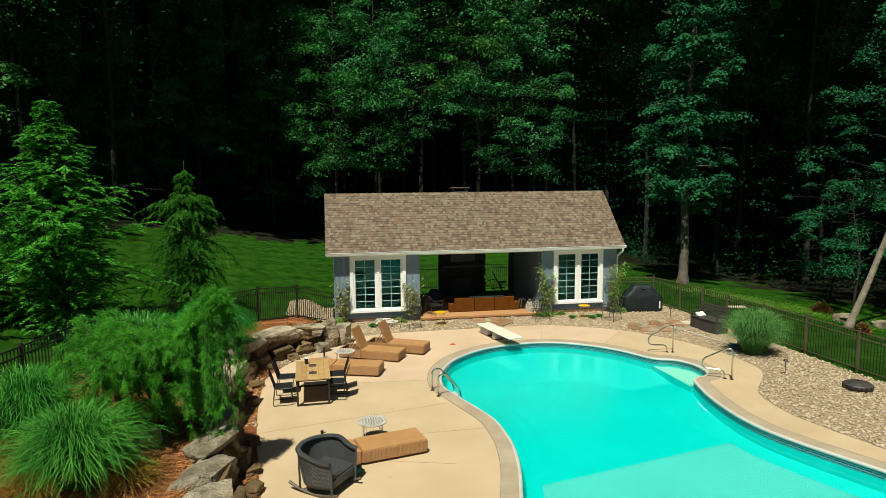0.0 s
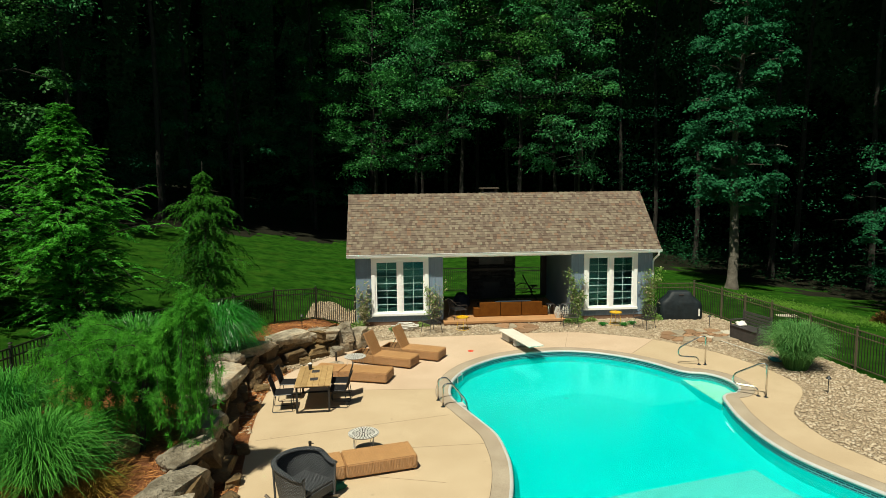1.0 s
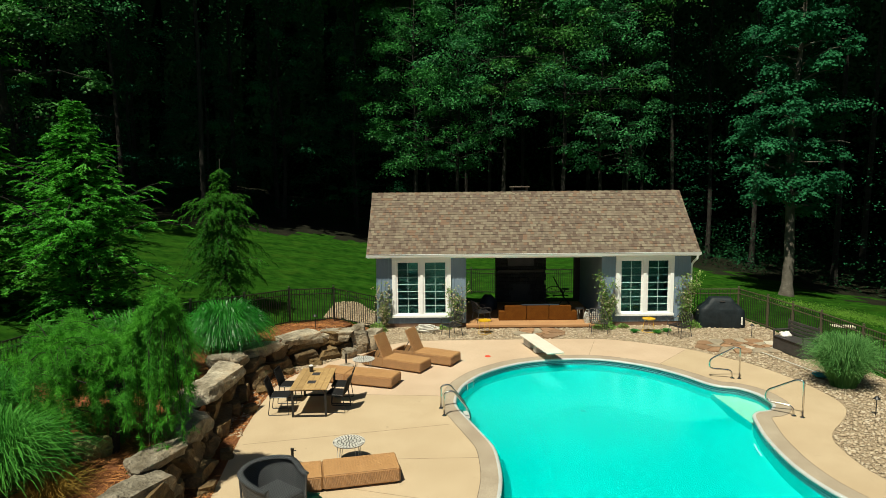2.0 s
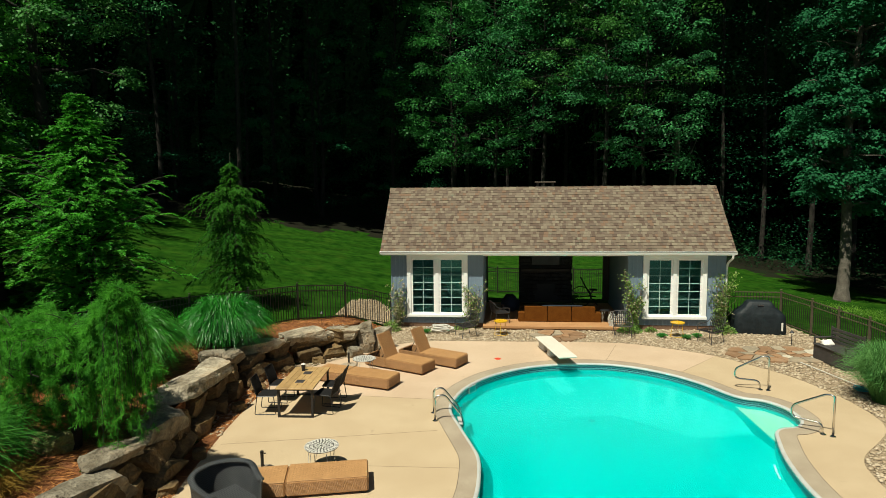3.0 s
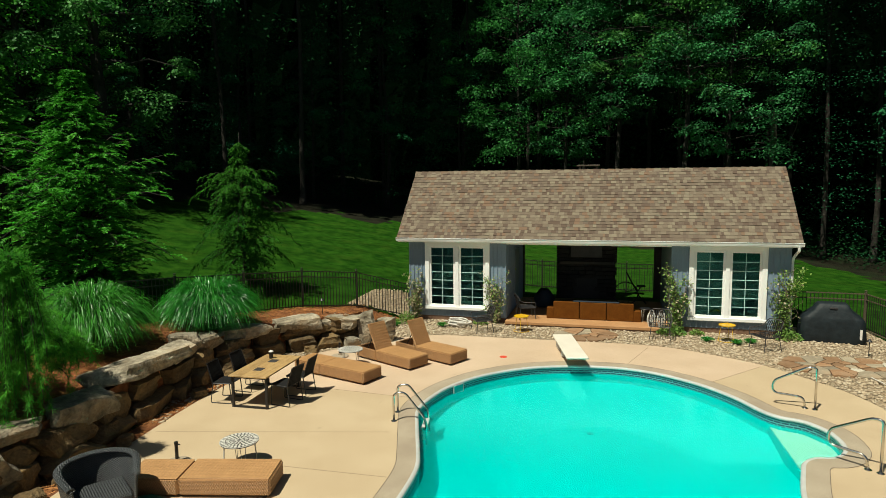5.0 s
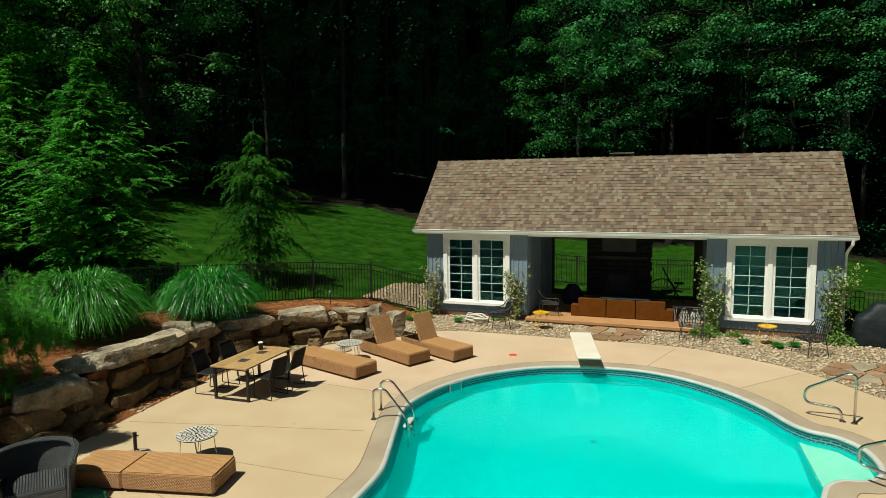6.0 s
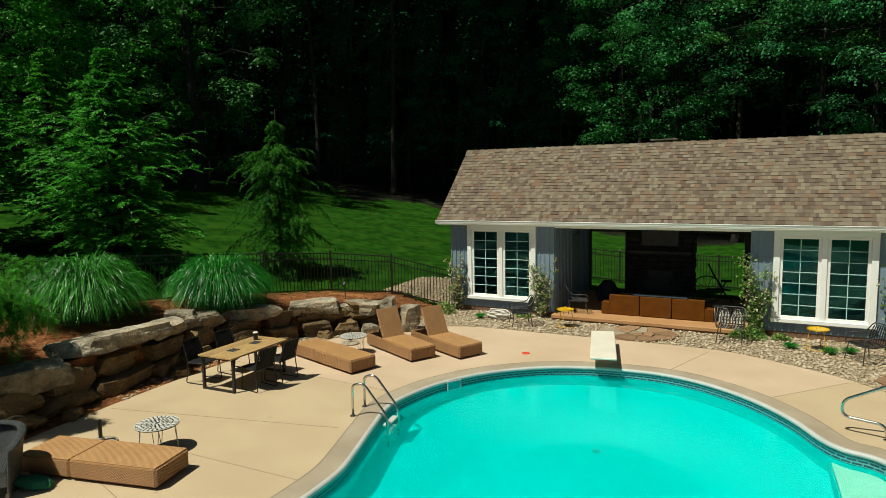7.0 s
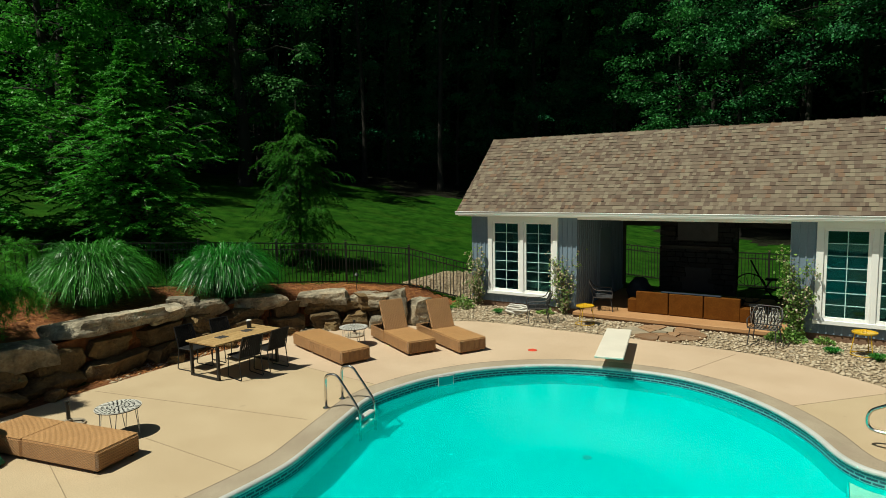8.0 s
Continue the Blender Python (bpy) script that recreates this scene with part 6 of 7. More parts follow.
def clipped(poly, mx, my, dx, dy):
    """The side of the polygon that lies behind the line through (mx, my) across (dx, dy)."""
    out = []
    for (x0, y0), (x1, y1) in zip(poly, poly[1:] + poly[:1]):
        a, b = (x0 - mx) * dx + (y0 - my) * dy, (x1 - mx) * dx + (y1 - my) * dy
        if a <= 0:
            out.append((x0, y0))
        if (a < 0 < b) or (b < 0 < a):
            out.append((x0 + (x1 - x0) * a / (a - b), y0 + (y1 - y0) * a / (a - b)))
    return out


for cx, cy, rx, ry, k, sd in PATCHES:
    rr = random.Random(sd)
    cells, tries = [], 0
    while len(cells) < k and tries < 6000:
        tries += 1
        u, v = rr.uniform(-1, 1) * rx, rr.uniform(-1, 1) * ry
        if (u / rx) ** 2 + (v / ry) ** 2 < 1 and all(math.hypot(u - p, v - q) > 0.22 for p, q in cells):
            cells.append((u, v))
    for u, v in cells:
        poly = [(0.46 * math.cos(i * math.pi / 5 + rr.uniform(-0.2, 0.2)), 0.42 * math.sin(i * math.pi / 5)) for i in range(10)]
        for p, q in cells:
            d = math.hypot(p - u, q - v)
            if 0 < d < 1.0 and len(poly) > 2:
                poly = clipped(poly, (p - u) / 2 - (p - u) / d * 0.018, (q - v) / 2 - (q - v) / d * 0.018, p - u, q - v)
        if len(poly) > 2:
            part("flagstone", Build().prism(poly, -0.03, rr.uniform(0.028, 0.045)), M_FLAG[rr.choice((0, 0, 0, 0, 0, 1, 1, 2))], flag_area, at=at(cx + u, cy + v))

# ---- plants ----
def rot_frame(d):
    """Two unit vectors across each direction (arrays n by 3)."""
    up = np.tile([0.0, 0.0, 1.0], (len(d), 1))
    s = np.cross(d, up)
    l = np.linalg.norm(s, axis=1, keepdims=True)
    s = np.where(l > 1e-3, s / np.maximum(l, 1e-6), [1.0, 0, 0])
    return s, np.cross(s, d)


def leaves(c, d, length, width, droop=0.15, g=rng):
    """Folded diamond leaves at centres c pointing along d."""
    n = len(c)
    d = d / np.maximum(np.linalg.norm(d, axis=1, keepdims=True), 1e-6)
    s, u = rot_frame(d)
    roll = g.uniform(-0.9, 0.9, (n, 1))
    s2 = s * np.cos(roll) + u * np.sin(roll)
    u2 = -s * np.sin(roll) + u * np.cos(roll)
    L = (length * g.uniform(0.7, 1.3, (n, 1))) / 2
    W = (width * g.uniform(0.7, 1.3, (n, 1))) / 2
    drop = u2 * L * droop
    return np.stack([c - d * L, c + s2 * W - drop + d * L * 0.1, c + d * L, c - s2 * W - drop + d * L * 0.1], axis=1)


def ground_z(x, y):
    return float(height(np.array([x]), np.array([y]))[0])


def shell_leaves(c, nrm, length, width, g):
    """Leaves laid roughly flat on a surface with normals nrm, tipped at random."""
    n = len(c)
    nrm = nrm + g.normal(0, 0.38, (n, 3))
    nrm = nrm / np.maximum(np.linalg.norm(nrm, axis=1, keepdims=True), 1e-6)
    d = np.cross(nrm, g.normal(0, 1, (n, 3)))
    d = d / np.maximum(np.linalg.norm(d, axis=1, keepdims=True), 1e-6)
    s = np.cross(nrm, d)
    L = length * g.uniform(0.7, 1.3, (n, 1)) / 2
    W = width * g.uniform(0.7, 1.3, (n, 1)) / 2
    return np.stack([c - d * L, c + s * W + nrm * W * 0.25, c + d * L, c - s * W + nrm * W * 0.25], axis=1)


def broad_tree(seed, tall, radius, bare, leaf, lobes, per, lobe_r, lean=(0, 0), trunk_r=0.28, nl=26, bend=1.3):
    """Trunk and limbs; the crown is made of leafy lobes along the limbs. Returns two meshes."""
    g = np.random.default_rng(seed)
    wood = Build()
    k = 9
    path = [np.array([lean[0] * (i / k) ** bend + 0.12 * math.sin(seed + i), lean[1] * (i / k) ** bend + 0.12 * math.cos(seed * 1.3 + i), -0.3 + tall * 0.96 * i / k]) for i in range(k + 1)]
    foot = [path[0], path[0] * 0.8 + path[1] * 0.2, path[0] * 0.6 + path[1] * 0.4, *path[1:]]
    wood.tube(foot, [trunk_r * q for q in (1.75, 1.3, 1.0)] + [trunk_r * (1 - 0.88 * i / k) for i in range(1, k + 1)], 9)
    limbs = []
    for i in range(nl):
        f = bare + (0.97 - bare) * (i + g.uniform(0, 0.8)) / nl
        a = i * 2.4 + g.uniform(-0.5, 0.5)
        q = f * k
        j = min(int(q), k - 1)
        p0 = path[j] * (1 - (q - j)) + path[j + 1] * (q - j)
        h = (f - bare) / (1 - bare)
        reach = radius * (0.45 + 0.75 * math.sin(math.pi * min(1, 0.22 + h * 0.80))) * g.uniform(0.7, 1.15)
        rise = g.uniform(0.15, 0.55) * reach
        pts = []
        for s in range(6):
            u = s / 5
            pts.append(p0 + np.array([math.cos(a) * reach * u, math.sin(a) * reach * u, rise * u - 0.22 * reach * u * u]) + g.normal(0, 0.12, 3) * u)
        limbs.append(pts)
        wood.tube(pts, [max(0.012, trunk_r * 0.30 * (1 - 0.85 * s / 5) * (1.1 - 0.6 * h)) for s in range(6)], 5, cap=False)
    cs, ns = [], []
    for i in range(lobes):
        l = limbs[i % len(limbs)]
        f = min(1.0, g.uniform(0.35, 1.1))
        q = f * 5
        j = min(int(q), 4)
        c0 = l[j] * (1 - (q - j)) + l[j + 1] * (q - j) + g.normal(0, lobe_r * 0.6, 3)
        r = lobe_r * g.uniform(0.45, 1.3)
        d = g.normal(0, 1, (per, 3))
        d[:, 2] += 0.35
        d = d / np.linalg.norm(d, axis=1, keepdims=True)
        rad = r * g.uniform(0.35, 1.15, (per, 1)) ** 0.6 * (1 + 0.40 * np.sin(d[:, :1] * 6 + i) * np.sin(d[:, 1:2] * 6 + 2 * i))
        w = d * rad * np.array([1.0, 1.0, 0.42])
        a = g.uniform(0, math.pi)
        along = (w[:, 0] * math.cos(a) + w[:, 1] * math.sin(a))[:, None]
        w = w + along * np.array([math.cos(a), math.sin(a), 0.0]) * 0.5
        w[:, 2] -= 0.22 * (w[:, 0] ** 2 + w[:, 1] ** 2) / r
        cs.append(c0 + w)
        ns.append(d * np.array([0.7, 0.7, 1.0]) + np.array([-0.1, -0.15, 0.6]))
    q = shell_leaves(np.concatenate(cs), np.concatenate(ns), leaf * 1.4, leaf, g)
    return wood.mesh("trunk", True), quad_mesh("crown", q)


def plant_tree(kind, x, y, meshes, mats, label, category, turn=0, scale=1.0, group="", sink=0.0):
    t = thing(kind, label, category, group, at=pose(x, y, ground_z(x, y) - sink, 0, 0, turn))
    t.scale = (scale, scale, scale)
    for nm, me, mat in zip(("trunk", "crown", "branchwork"), meshes, (*mats, mats[0])):
        if not me.materials:
            me.materials.append(mat)
        ob = part(nm, me, None, t)
        if nm == "branchwork":
            tagged(ob, kind="stuff")
    return t


# a few kinds of woodland tree, each mesh shared by several trees
EDGE = [broad_tree(11, 23, 4.6, 0.39, 0.12, 124, 135, 0.9, trunk_r=0.19, nl=44), broad_tree(12, 25, 4.9, 0.43, 0.12, 124, 135, 0.95, trunk_r=0.19, nl=44), broad_tree(13, 21, 4.4, 0.33, 0.12, 124, 135, 0.85, trunk_r=0.19, nl=40)]
SHADY = [broad_tree(14, 15, 3.8, 0.12, 0.088, 52, 260, 0.75, (0.8, 0.3), 0.14, 22), broad_tree(15, 18, 4.2, 0.22, 0.088, 52, 260, 0.8, (-0.6, 0.4), 0.16, 22)]
# tall trees with coarse crowns above the view, there to shade the wood
TALL = [broad_tree(16, 35, 6.5, 0.68, 0.75, 60, 60, 1.8, (0.5, 0), 0.17, 24), broad_tree(17, 37, 7.0, 0.66, 0.8, 60, 60, 1.9, (-0.8, 0.5), 0.18, 24)]
HUB = (0.0, 5.0)


def edge_at(s, out=0.0):
    """A point at the run s along the edge of the woods, moved outwards."""
    ar = [0.0]
    for p, q in zip(WOODS, WOODS[1:]):
        ar.append(ar[-1] + math.dist(p, q))
    x, y = float(np.interp(s, ar, [p[0] for p in WOODS])), float(np.interp(s, ar, [p[1] for p in WOODS]))
    r = math.hypot(x - HUB[0], y - HUB[1])
    return x + (x - HUB[0]) / r * out, y + (y - HUB[1]) / r * out, ar[-1]


g = np.random.default_rng(5)
total = edge_at(0)[2]
KINDS = {"edge": (EDGE, "tall broadleaf tree with full sunlit crown at the wood's edge"), "shady": (SHADY, "middling broadleaf tree standing in the shade of the wood"), "tall": (TALL, "very tall tree with a high unseen crown that shades the wood")}


def stand(kind, s, out, blue):
    x, y, _ = edge_at(s, out)
    meshes, lab = KINDS[kind]
    m = meshes[int(g.integers(len(meshes)))]
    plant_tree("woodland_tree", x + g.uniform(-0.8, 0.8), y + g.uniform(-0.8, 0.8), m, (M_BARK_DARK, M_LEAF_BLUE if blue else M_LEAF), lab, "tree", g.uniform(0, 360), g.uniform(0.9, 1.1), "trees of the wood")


def zone(s):
    x, y, _ = edge_at(s)
    return "sunny" if -2.5 < x < 14.5 else "left" if x < -19 else "hollow" if x < 0 else "right"


# sunlit trees along the edge, sparse shaded ones in the hollow and on the right
s = 22.0
while s < total - 14:
    z = zone(s)
    if z in ("sunny", "left"):
        stand("edge", s, 1.0, False)
        s += g.uniform(2.9, 3.7) if z == "sunny" else g.uniform(4.6, 6.0)
    else:
        if z == "hollow" or edge_at(s)[1] < 28:
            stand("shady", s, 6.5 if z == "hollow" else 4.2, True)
        s += g.uniform(4.2, 5.4) if z == "hollow" else g.uniform(6.5, 8.0)
s = 16.0
while s < total - 10:
    z = zone(s)
    if not -9 < edge_at(s)[0] < 1.0:
        stand("tall", s, 2.2 if z == "hollow" else 7.5 if z != "right" else 8.5, False)
    s += g.uniform(4.4, 5.4) if z in ("sunny", "left") else g.uniform(4.6, 5.6)
s = 10.0
while s < total - 6:
    stand("tall", s, 10.5, False)
    s += g.uniform(3.9, 5.3)

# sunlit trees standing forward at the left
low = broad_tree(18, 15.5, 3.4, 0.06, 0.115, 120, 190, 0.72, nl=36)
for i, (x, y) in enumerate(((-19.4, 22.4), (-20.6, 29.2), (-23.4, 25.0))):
    plant_tree("woodland_tree", x, y, low, (M_BARK_DARK, M_LEAF_BRIGHT), "leafy sunlit broadleaf tree at the lawn's edge", "tree", 90 * i + 20, 0.95 + 0.05 * (i % 3), "trees of the wood")

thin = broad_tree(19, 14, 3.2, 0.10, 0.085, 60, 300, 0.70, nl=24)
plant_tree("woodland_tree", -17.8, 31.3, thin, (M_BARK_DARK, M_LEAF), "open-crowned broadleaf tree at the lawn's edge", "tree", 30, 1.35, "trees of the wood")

# a belt of far woods closes the view between the trunks
ar = np.concatenate([[0], np.cumsum([math.dist(p, q) for p, q in zip(WOODS, WOODS[1:])])])


def belt(n, lo, hi):
    ss = g.uniform(0, total, n)
    x, y = np.interp(ss, ar, [p[0] for p in WOODS]), np.interp(ss, ar, [p[1] for p in WOODS])
    r = np.hypot(x - HUB[0], y - HUB[1])
    out = g.uniform(lo, hi, n)
    return x + (x - HUB[0]) / r * out, y + (y - HUB[1]) / r * out, ss


n = 34000
bx, by, ss = belt(n, 14, 24)
c = np.stack([bx, by, g.uniform(0, 1, n) * (18 + 2 * np.sin(ss * 0.5) + 2 * np.sin(ss * 1.7)) - 1.0], -1)
near = leaves(c, g.normal(0, 1, (n, 3)), 0.42, 0.30, 0.2, g)
n = 40000
bx, by, ss = belt(n, 23, 27)
c = np.stack([bx, by, g.uniform(0, 1, n) * (26 + 3 * np.sin(ss * 0.5)) - 1.5], -1)
back_row = leaves(c, g.normal(0, 1, (n, 3)), 0.5, 0.34, 0.2, g)
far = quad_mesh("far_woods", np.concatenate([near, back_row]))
whole("far_woods", far, M_LEAF_SHADED, "dense foliage of the wood further back, darkened to stand for shade", "woods", kind="stuff")
# unseen leaf layer added high over the wood to shade what stands below
n = 6500
bx, by, ss = belt(n, 4, 24)
c = np.stack([bx, by, 26 + g.uniform(0, 6, n) + 2 * np.sin(ss * 0.4)], -1)
whole("upper_canopy", quad_mesh("upper_canopy", leaves(c, g.normal(0, 1, (n, 3)) * [1, 1, 0.35], 1.9, 1.4, 0.2, g)), M_LEAF, "unseen leaf layer added high over the wood for shade", "woods", kind="stuff")
# an added near-black slope closes the distance; its colour holds the wood's deep shade
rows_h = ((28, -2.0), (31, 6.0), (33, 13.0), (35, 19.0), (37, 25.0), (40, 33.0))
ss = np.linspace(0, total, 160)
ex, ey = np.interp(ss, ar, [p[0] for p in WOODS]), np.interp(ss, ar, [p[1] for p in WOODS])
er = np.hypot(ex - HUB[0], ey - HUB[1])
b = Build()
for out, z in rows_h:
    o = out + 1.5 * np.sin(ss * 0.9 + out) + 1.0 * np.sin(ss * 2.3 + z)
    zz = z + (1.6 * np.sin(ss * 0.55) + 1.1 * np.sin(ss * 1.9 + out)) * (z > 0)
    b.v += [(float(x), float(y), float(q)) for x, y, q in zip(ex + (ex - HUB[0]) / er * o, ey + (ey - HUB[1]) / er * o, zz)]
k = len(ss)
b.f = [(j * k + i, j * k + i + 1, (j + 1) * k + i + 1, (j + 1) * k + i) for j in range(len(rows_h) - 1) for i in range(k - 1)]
whole("backdrop", b, material("shade_black_slope", (0.0004, 0.0016, 0.0006), (0.0008, 0.0032, 0.0012), 1.5, 1.0, 0.0, 4, spec=0.0), "added near-black slope standing for deep wood shade behind the trees", "hillside", kind="structure")
# undergrowth below the trees
n = 36000
px, py, ss = belt(n, 4.6, 14)
bump = 0.5 + 0.5 * np.sin(ss * 1.3) * np.sin(ss * 0.37 + px)
c = np.stack([px, py, height(px, py) + g.uniform(0, 1, n) * (0.5 + 2.2 * bump)], -1)
whole("undergrowth", quad_mesh("undergrowth", leaves(c, g.normal(0, 1, (n, 3)) * [1, 1, 0.4], 0.17, 0.11, 0.2, g)), M_LEAF_SHADED, "low shrubs and saplings under the trees", "undergrowth", kind="stuff")

# sparse sprays of leaves on the shaded trees inside the wood
n = 2400
px, py, ss = belt(n, 2.5, 9)
zones = np.array([zone(float(q)) in ("right", "hollow") for q in ss])
px, py = px[zones], py[zones]
n = len(px)
c = np.stack([px, py, height(px, py) + 0.8 + 19 * g.uniform(0, 1, n)], -1)
c = np.repeat(c, 22, axis=0) + g.normal(0, 1, (n * 22, 3)) * [0.55, 0.55, 0.16]
d = g.normal(0, 1, c.shape) * [1, 1, 0.35]
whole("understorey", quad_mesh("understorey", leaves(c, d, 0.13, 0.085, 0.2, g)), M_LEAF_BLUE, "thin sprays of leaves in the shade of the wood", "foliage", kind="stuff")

# the oak beyond the right fence, with a short clear trunk
oak = broad_tree(31, 20, 2.2, 0.24, 0.115, 150, 250, 0.66, (0.6, 0), 0.28, 44)
plant_tree("oak_tree", 20.8, 34.2, oak, (M_BARK, M_LEAF_BLUE), "oak with bluish-green layered foliage and flared trunk", "tree", 40)
lean = broad_tree(32, 19, 3.2, 0.72, 0.15, 34, 150, 0.62, (7.4, -1.0), 0.145, bend=1.0)
plant_tree("leaning_tree", 21.9, 23.2, lean, (M_BARK_PALE, M_LEAF_BLUE), "leaning tree with pale bark beyond the fence", "tree", 0)
sap = broad_tree(33, 9, 2.6, 0.30, 0.095, 26, 260, 0.50, (0.5, 0.3), 0.09, 18)
for x, y, a in ((27.5, 30.0, 120), (-20.5, 34.5, 300), (25.6, 26.4, 80)):
    plant_tree("young_tree", x, y, sap, (M_BARK_DARK, M_LEAF_BLUE), "slender young tree with tiered foliage", "tree", a, 0.85, "young trees")
# bare snag
b = Build()
b.tube([(0, 0, -0.4), (-0.1, 0, 3), (-0.15, 0.1, 5.6), (0.08, 0.05, 7.6), (0.05, 0, 9.2), (0.10, 0, 9.75)], [0.38, 0.30, 0.24, 0.27, 0.20, 0.05], 9)
b.tube([(0.0, 0, 7.3), (-0.9, -0.1, 7.5), (-1.5, 0, 7.45)], [0.07, 0.045, 0.02], 5)
b.tube([(0.1, 0, 6.9), (1.1, 0, 7.5), (1.5, 0.1, 8.4), (1.6, 0.1, 9.1)], [0.06, 0.045, 0.035, 0.015], 5)
whole("snag", b, M_BARK, "bare broken dead trunk among the trees", "dead tree", at=pose(17.85, 53.2, ground_z(17.85, 53.2)))


def conifer(seed, tall, mains, reach_of, subs, leaf, wid, up, droop, hang, bare_top, trunk_r):
    """Whorls of boughs that fork into flat feathers of needles; hang makes the feathers weep."""
    g = np.random.default_rng(seed)
    wood, boughs = Build(), Build()
    wood.tube([(0, 0, -0.2), (0.04, 0.02, tall * 0.4), (-0.03, 0.03, tall * 0.8), (0.02, 0, tall)], [trunk_r, trunk_r * 0.7, trunk_r * 0.3, 0.008], 8)
    cs, ds = [], []
    z = np.array([0, 0, 1.0])
    for i in range(mains):
        f = (i + g.uniform(0, 0.9)) / mains * bare_top
        a = i * 2.399 + g.uniform(-0.5, 0.5)
        reach = reach_of(f) * g.uniform(0.45, 1.15) + 0.08
        dv = np.array([math.cos(a), math.sin(a), 0])
        sd = np.array([-math.sin(a), math.cos(a), 0])
        lift = up * g.uniform(0.3, 1.5)
        at_u = lambda u: np.array([0, 0, f * tall]) + dv * reach * u + z * reach * (lift * u - droop * u * u)
        boughs.tube([at_u(k / 5) for k in range(6)], [max(0.005, trunk_r * 0.22 * (1 - 0.85 * k / 5)) for k in range(6)], 4, cap=False)
        for j in range(subs):
            u0 = 0.12 + 0.86 * (j + g.uniform(0, 0.8)) / subs
            q = at_u(min(u0, 1.0))
            sgn = 1 if j % 2 else -1
            spread = 0.0 if j == subs - 1 else sgn * g.uniform(0.35, 0.9)
            e = dv * g.uniform(0.7, 1.0) + sd * spread + z * g.uniform(-0.25, 0.50) * (1 - hang)
            e = e / np.linalg.norm(e)
            ln = (0.22 + 0.30 * reach * (1.15 - u0)) * g.uniform(0.8, 1.25)
            across = np.cross(e, z)
            across = across / np.linalg.norm(across)
            m = max(4, int(ln / 0.055))
            for s in range(m):
                w = (s + 0.5) / m
                b0 = q + e * ln * w * (1 - 0.5 * hang * w) - z * ln * w * w * (0.28 + 0.9 * hang)
                tl = (0.32 * (1 - w) + 0.10) * min(ln, 0.6) * g.uniform(0.7, 1.2)
                for side in (-1, 1):
                    tw = e * 0.75 + across * side * (0.8 - 0.5 * hang) - z * (0.15 + 0.8 * hang) + g.normal(0, 0.14, 3)
                    tw = tw / np.linalg.norm(tw)
                    n = max(2, int(tl / (leaf * 0.5)))
                    for v in range(n):
                        cs.append(b0 + tw * tl * (v + 0.4) / n - z * 0.12 * tl * (v / n) ** 2)
                        ds.append(tw + g.normal(0, 0.28, 3))
    return wood.mesh("trunk", True), quad_mesh("crown", leaves(np.array(cs), np.array(ds), leaf, wid, 0.1, g)), boughs.mesh("boughs", True)


def hemlock_reach(f):
    return 2.32 * min(1.0, (1 - f) / 0.62) ** 1.32 * (1 + 0.20 * math.sin(f * 23 + 1)) * min(1.0, 0.72 + 1.2 * f)


hem = conifer(41, 8.15 - ground_z(-7.35, 19.1), 330, hemlock_reach, 7, 0.095, 0.034, 0.95, 0.62, 0.10, 0.985, 0.14)
plant_tree("hemlock", -7.35, 19.1, hem, (M_BARK_DARK, M_HEMLOCK), "broad bright green hemlock with feathery tiered branches", "conifer", 15, 1.0, sink=0.1)
hem2 = conifer(42, 6.6, 105, hemlock_reach, 6, 0.14, 0.052, 0.62, 0.46, 0.0, 0.99, 0.14)
plant_tree("hemlock", -11.5, 17.0, hem2, (M_BARK_DARK, M_HEMLOCK), "smaller green hemlock behind the fence", "conifer", 80, 1.0, sink=0.1)
plant_tree("hemlock", -10.0, 19.0, hem2, (M_BARK_DARK, M_HEMLOCK), "green hemlock crowded against its neighbours", "conifer", 200, 0.95, sink=0.1)


def cypress_reach(f):
    """Long uneven arms low down, none on the bare leader."""
    return ((1.45 - 0.45 * f) * min(1.0, (0.86 - f) / 0.22) ** 0.8 if f < 0.84 else 0.10) * (1 + 0.30 * math.sin(f * 27 + 2))


cyp = conifer(43, 5.25, 150, cypress_reach, 8, 0.085, 0.028, 0.80, 0.90, 0.60, 0.93, 0.06)
plant_tree("cypress", -4.75, 23.0, cyp, (M_BARK_DARK, M_CYPRESS), "narrow weeping cypress with hanging olive-green sprays", "conifer", 0, 1.0)


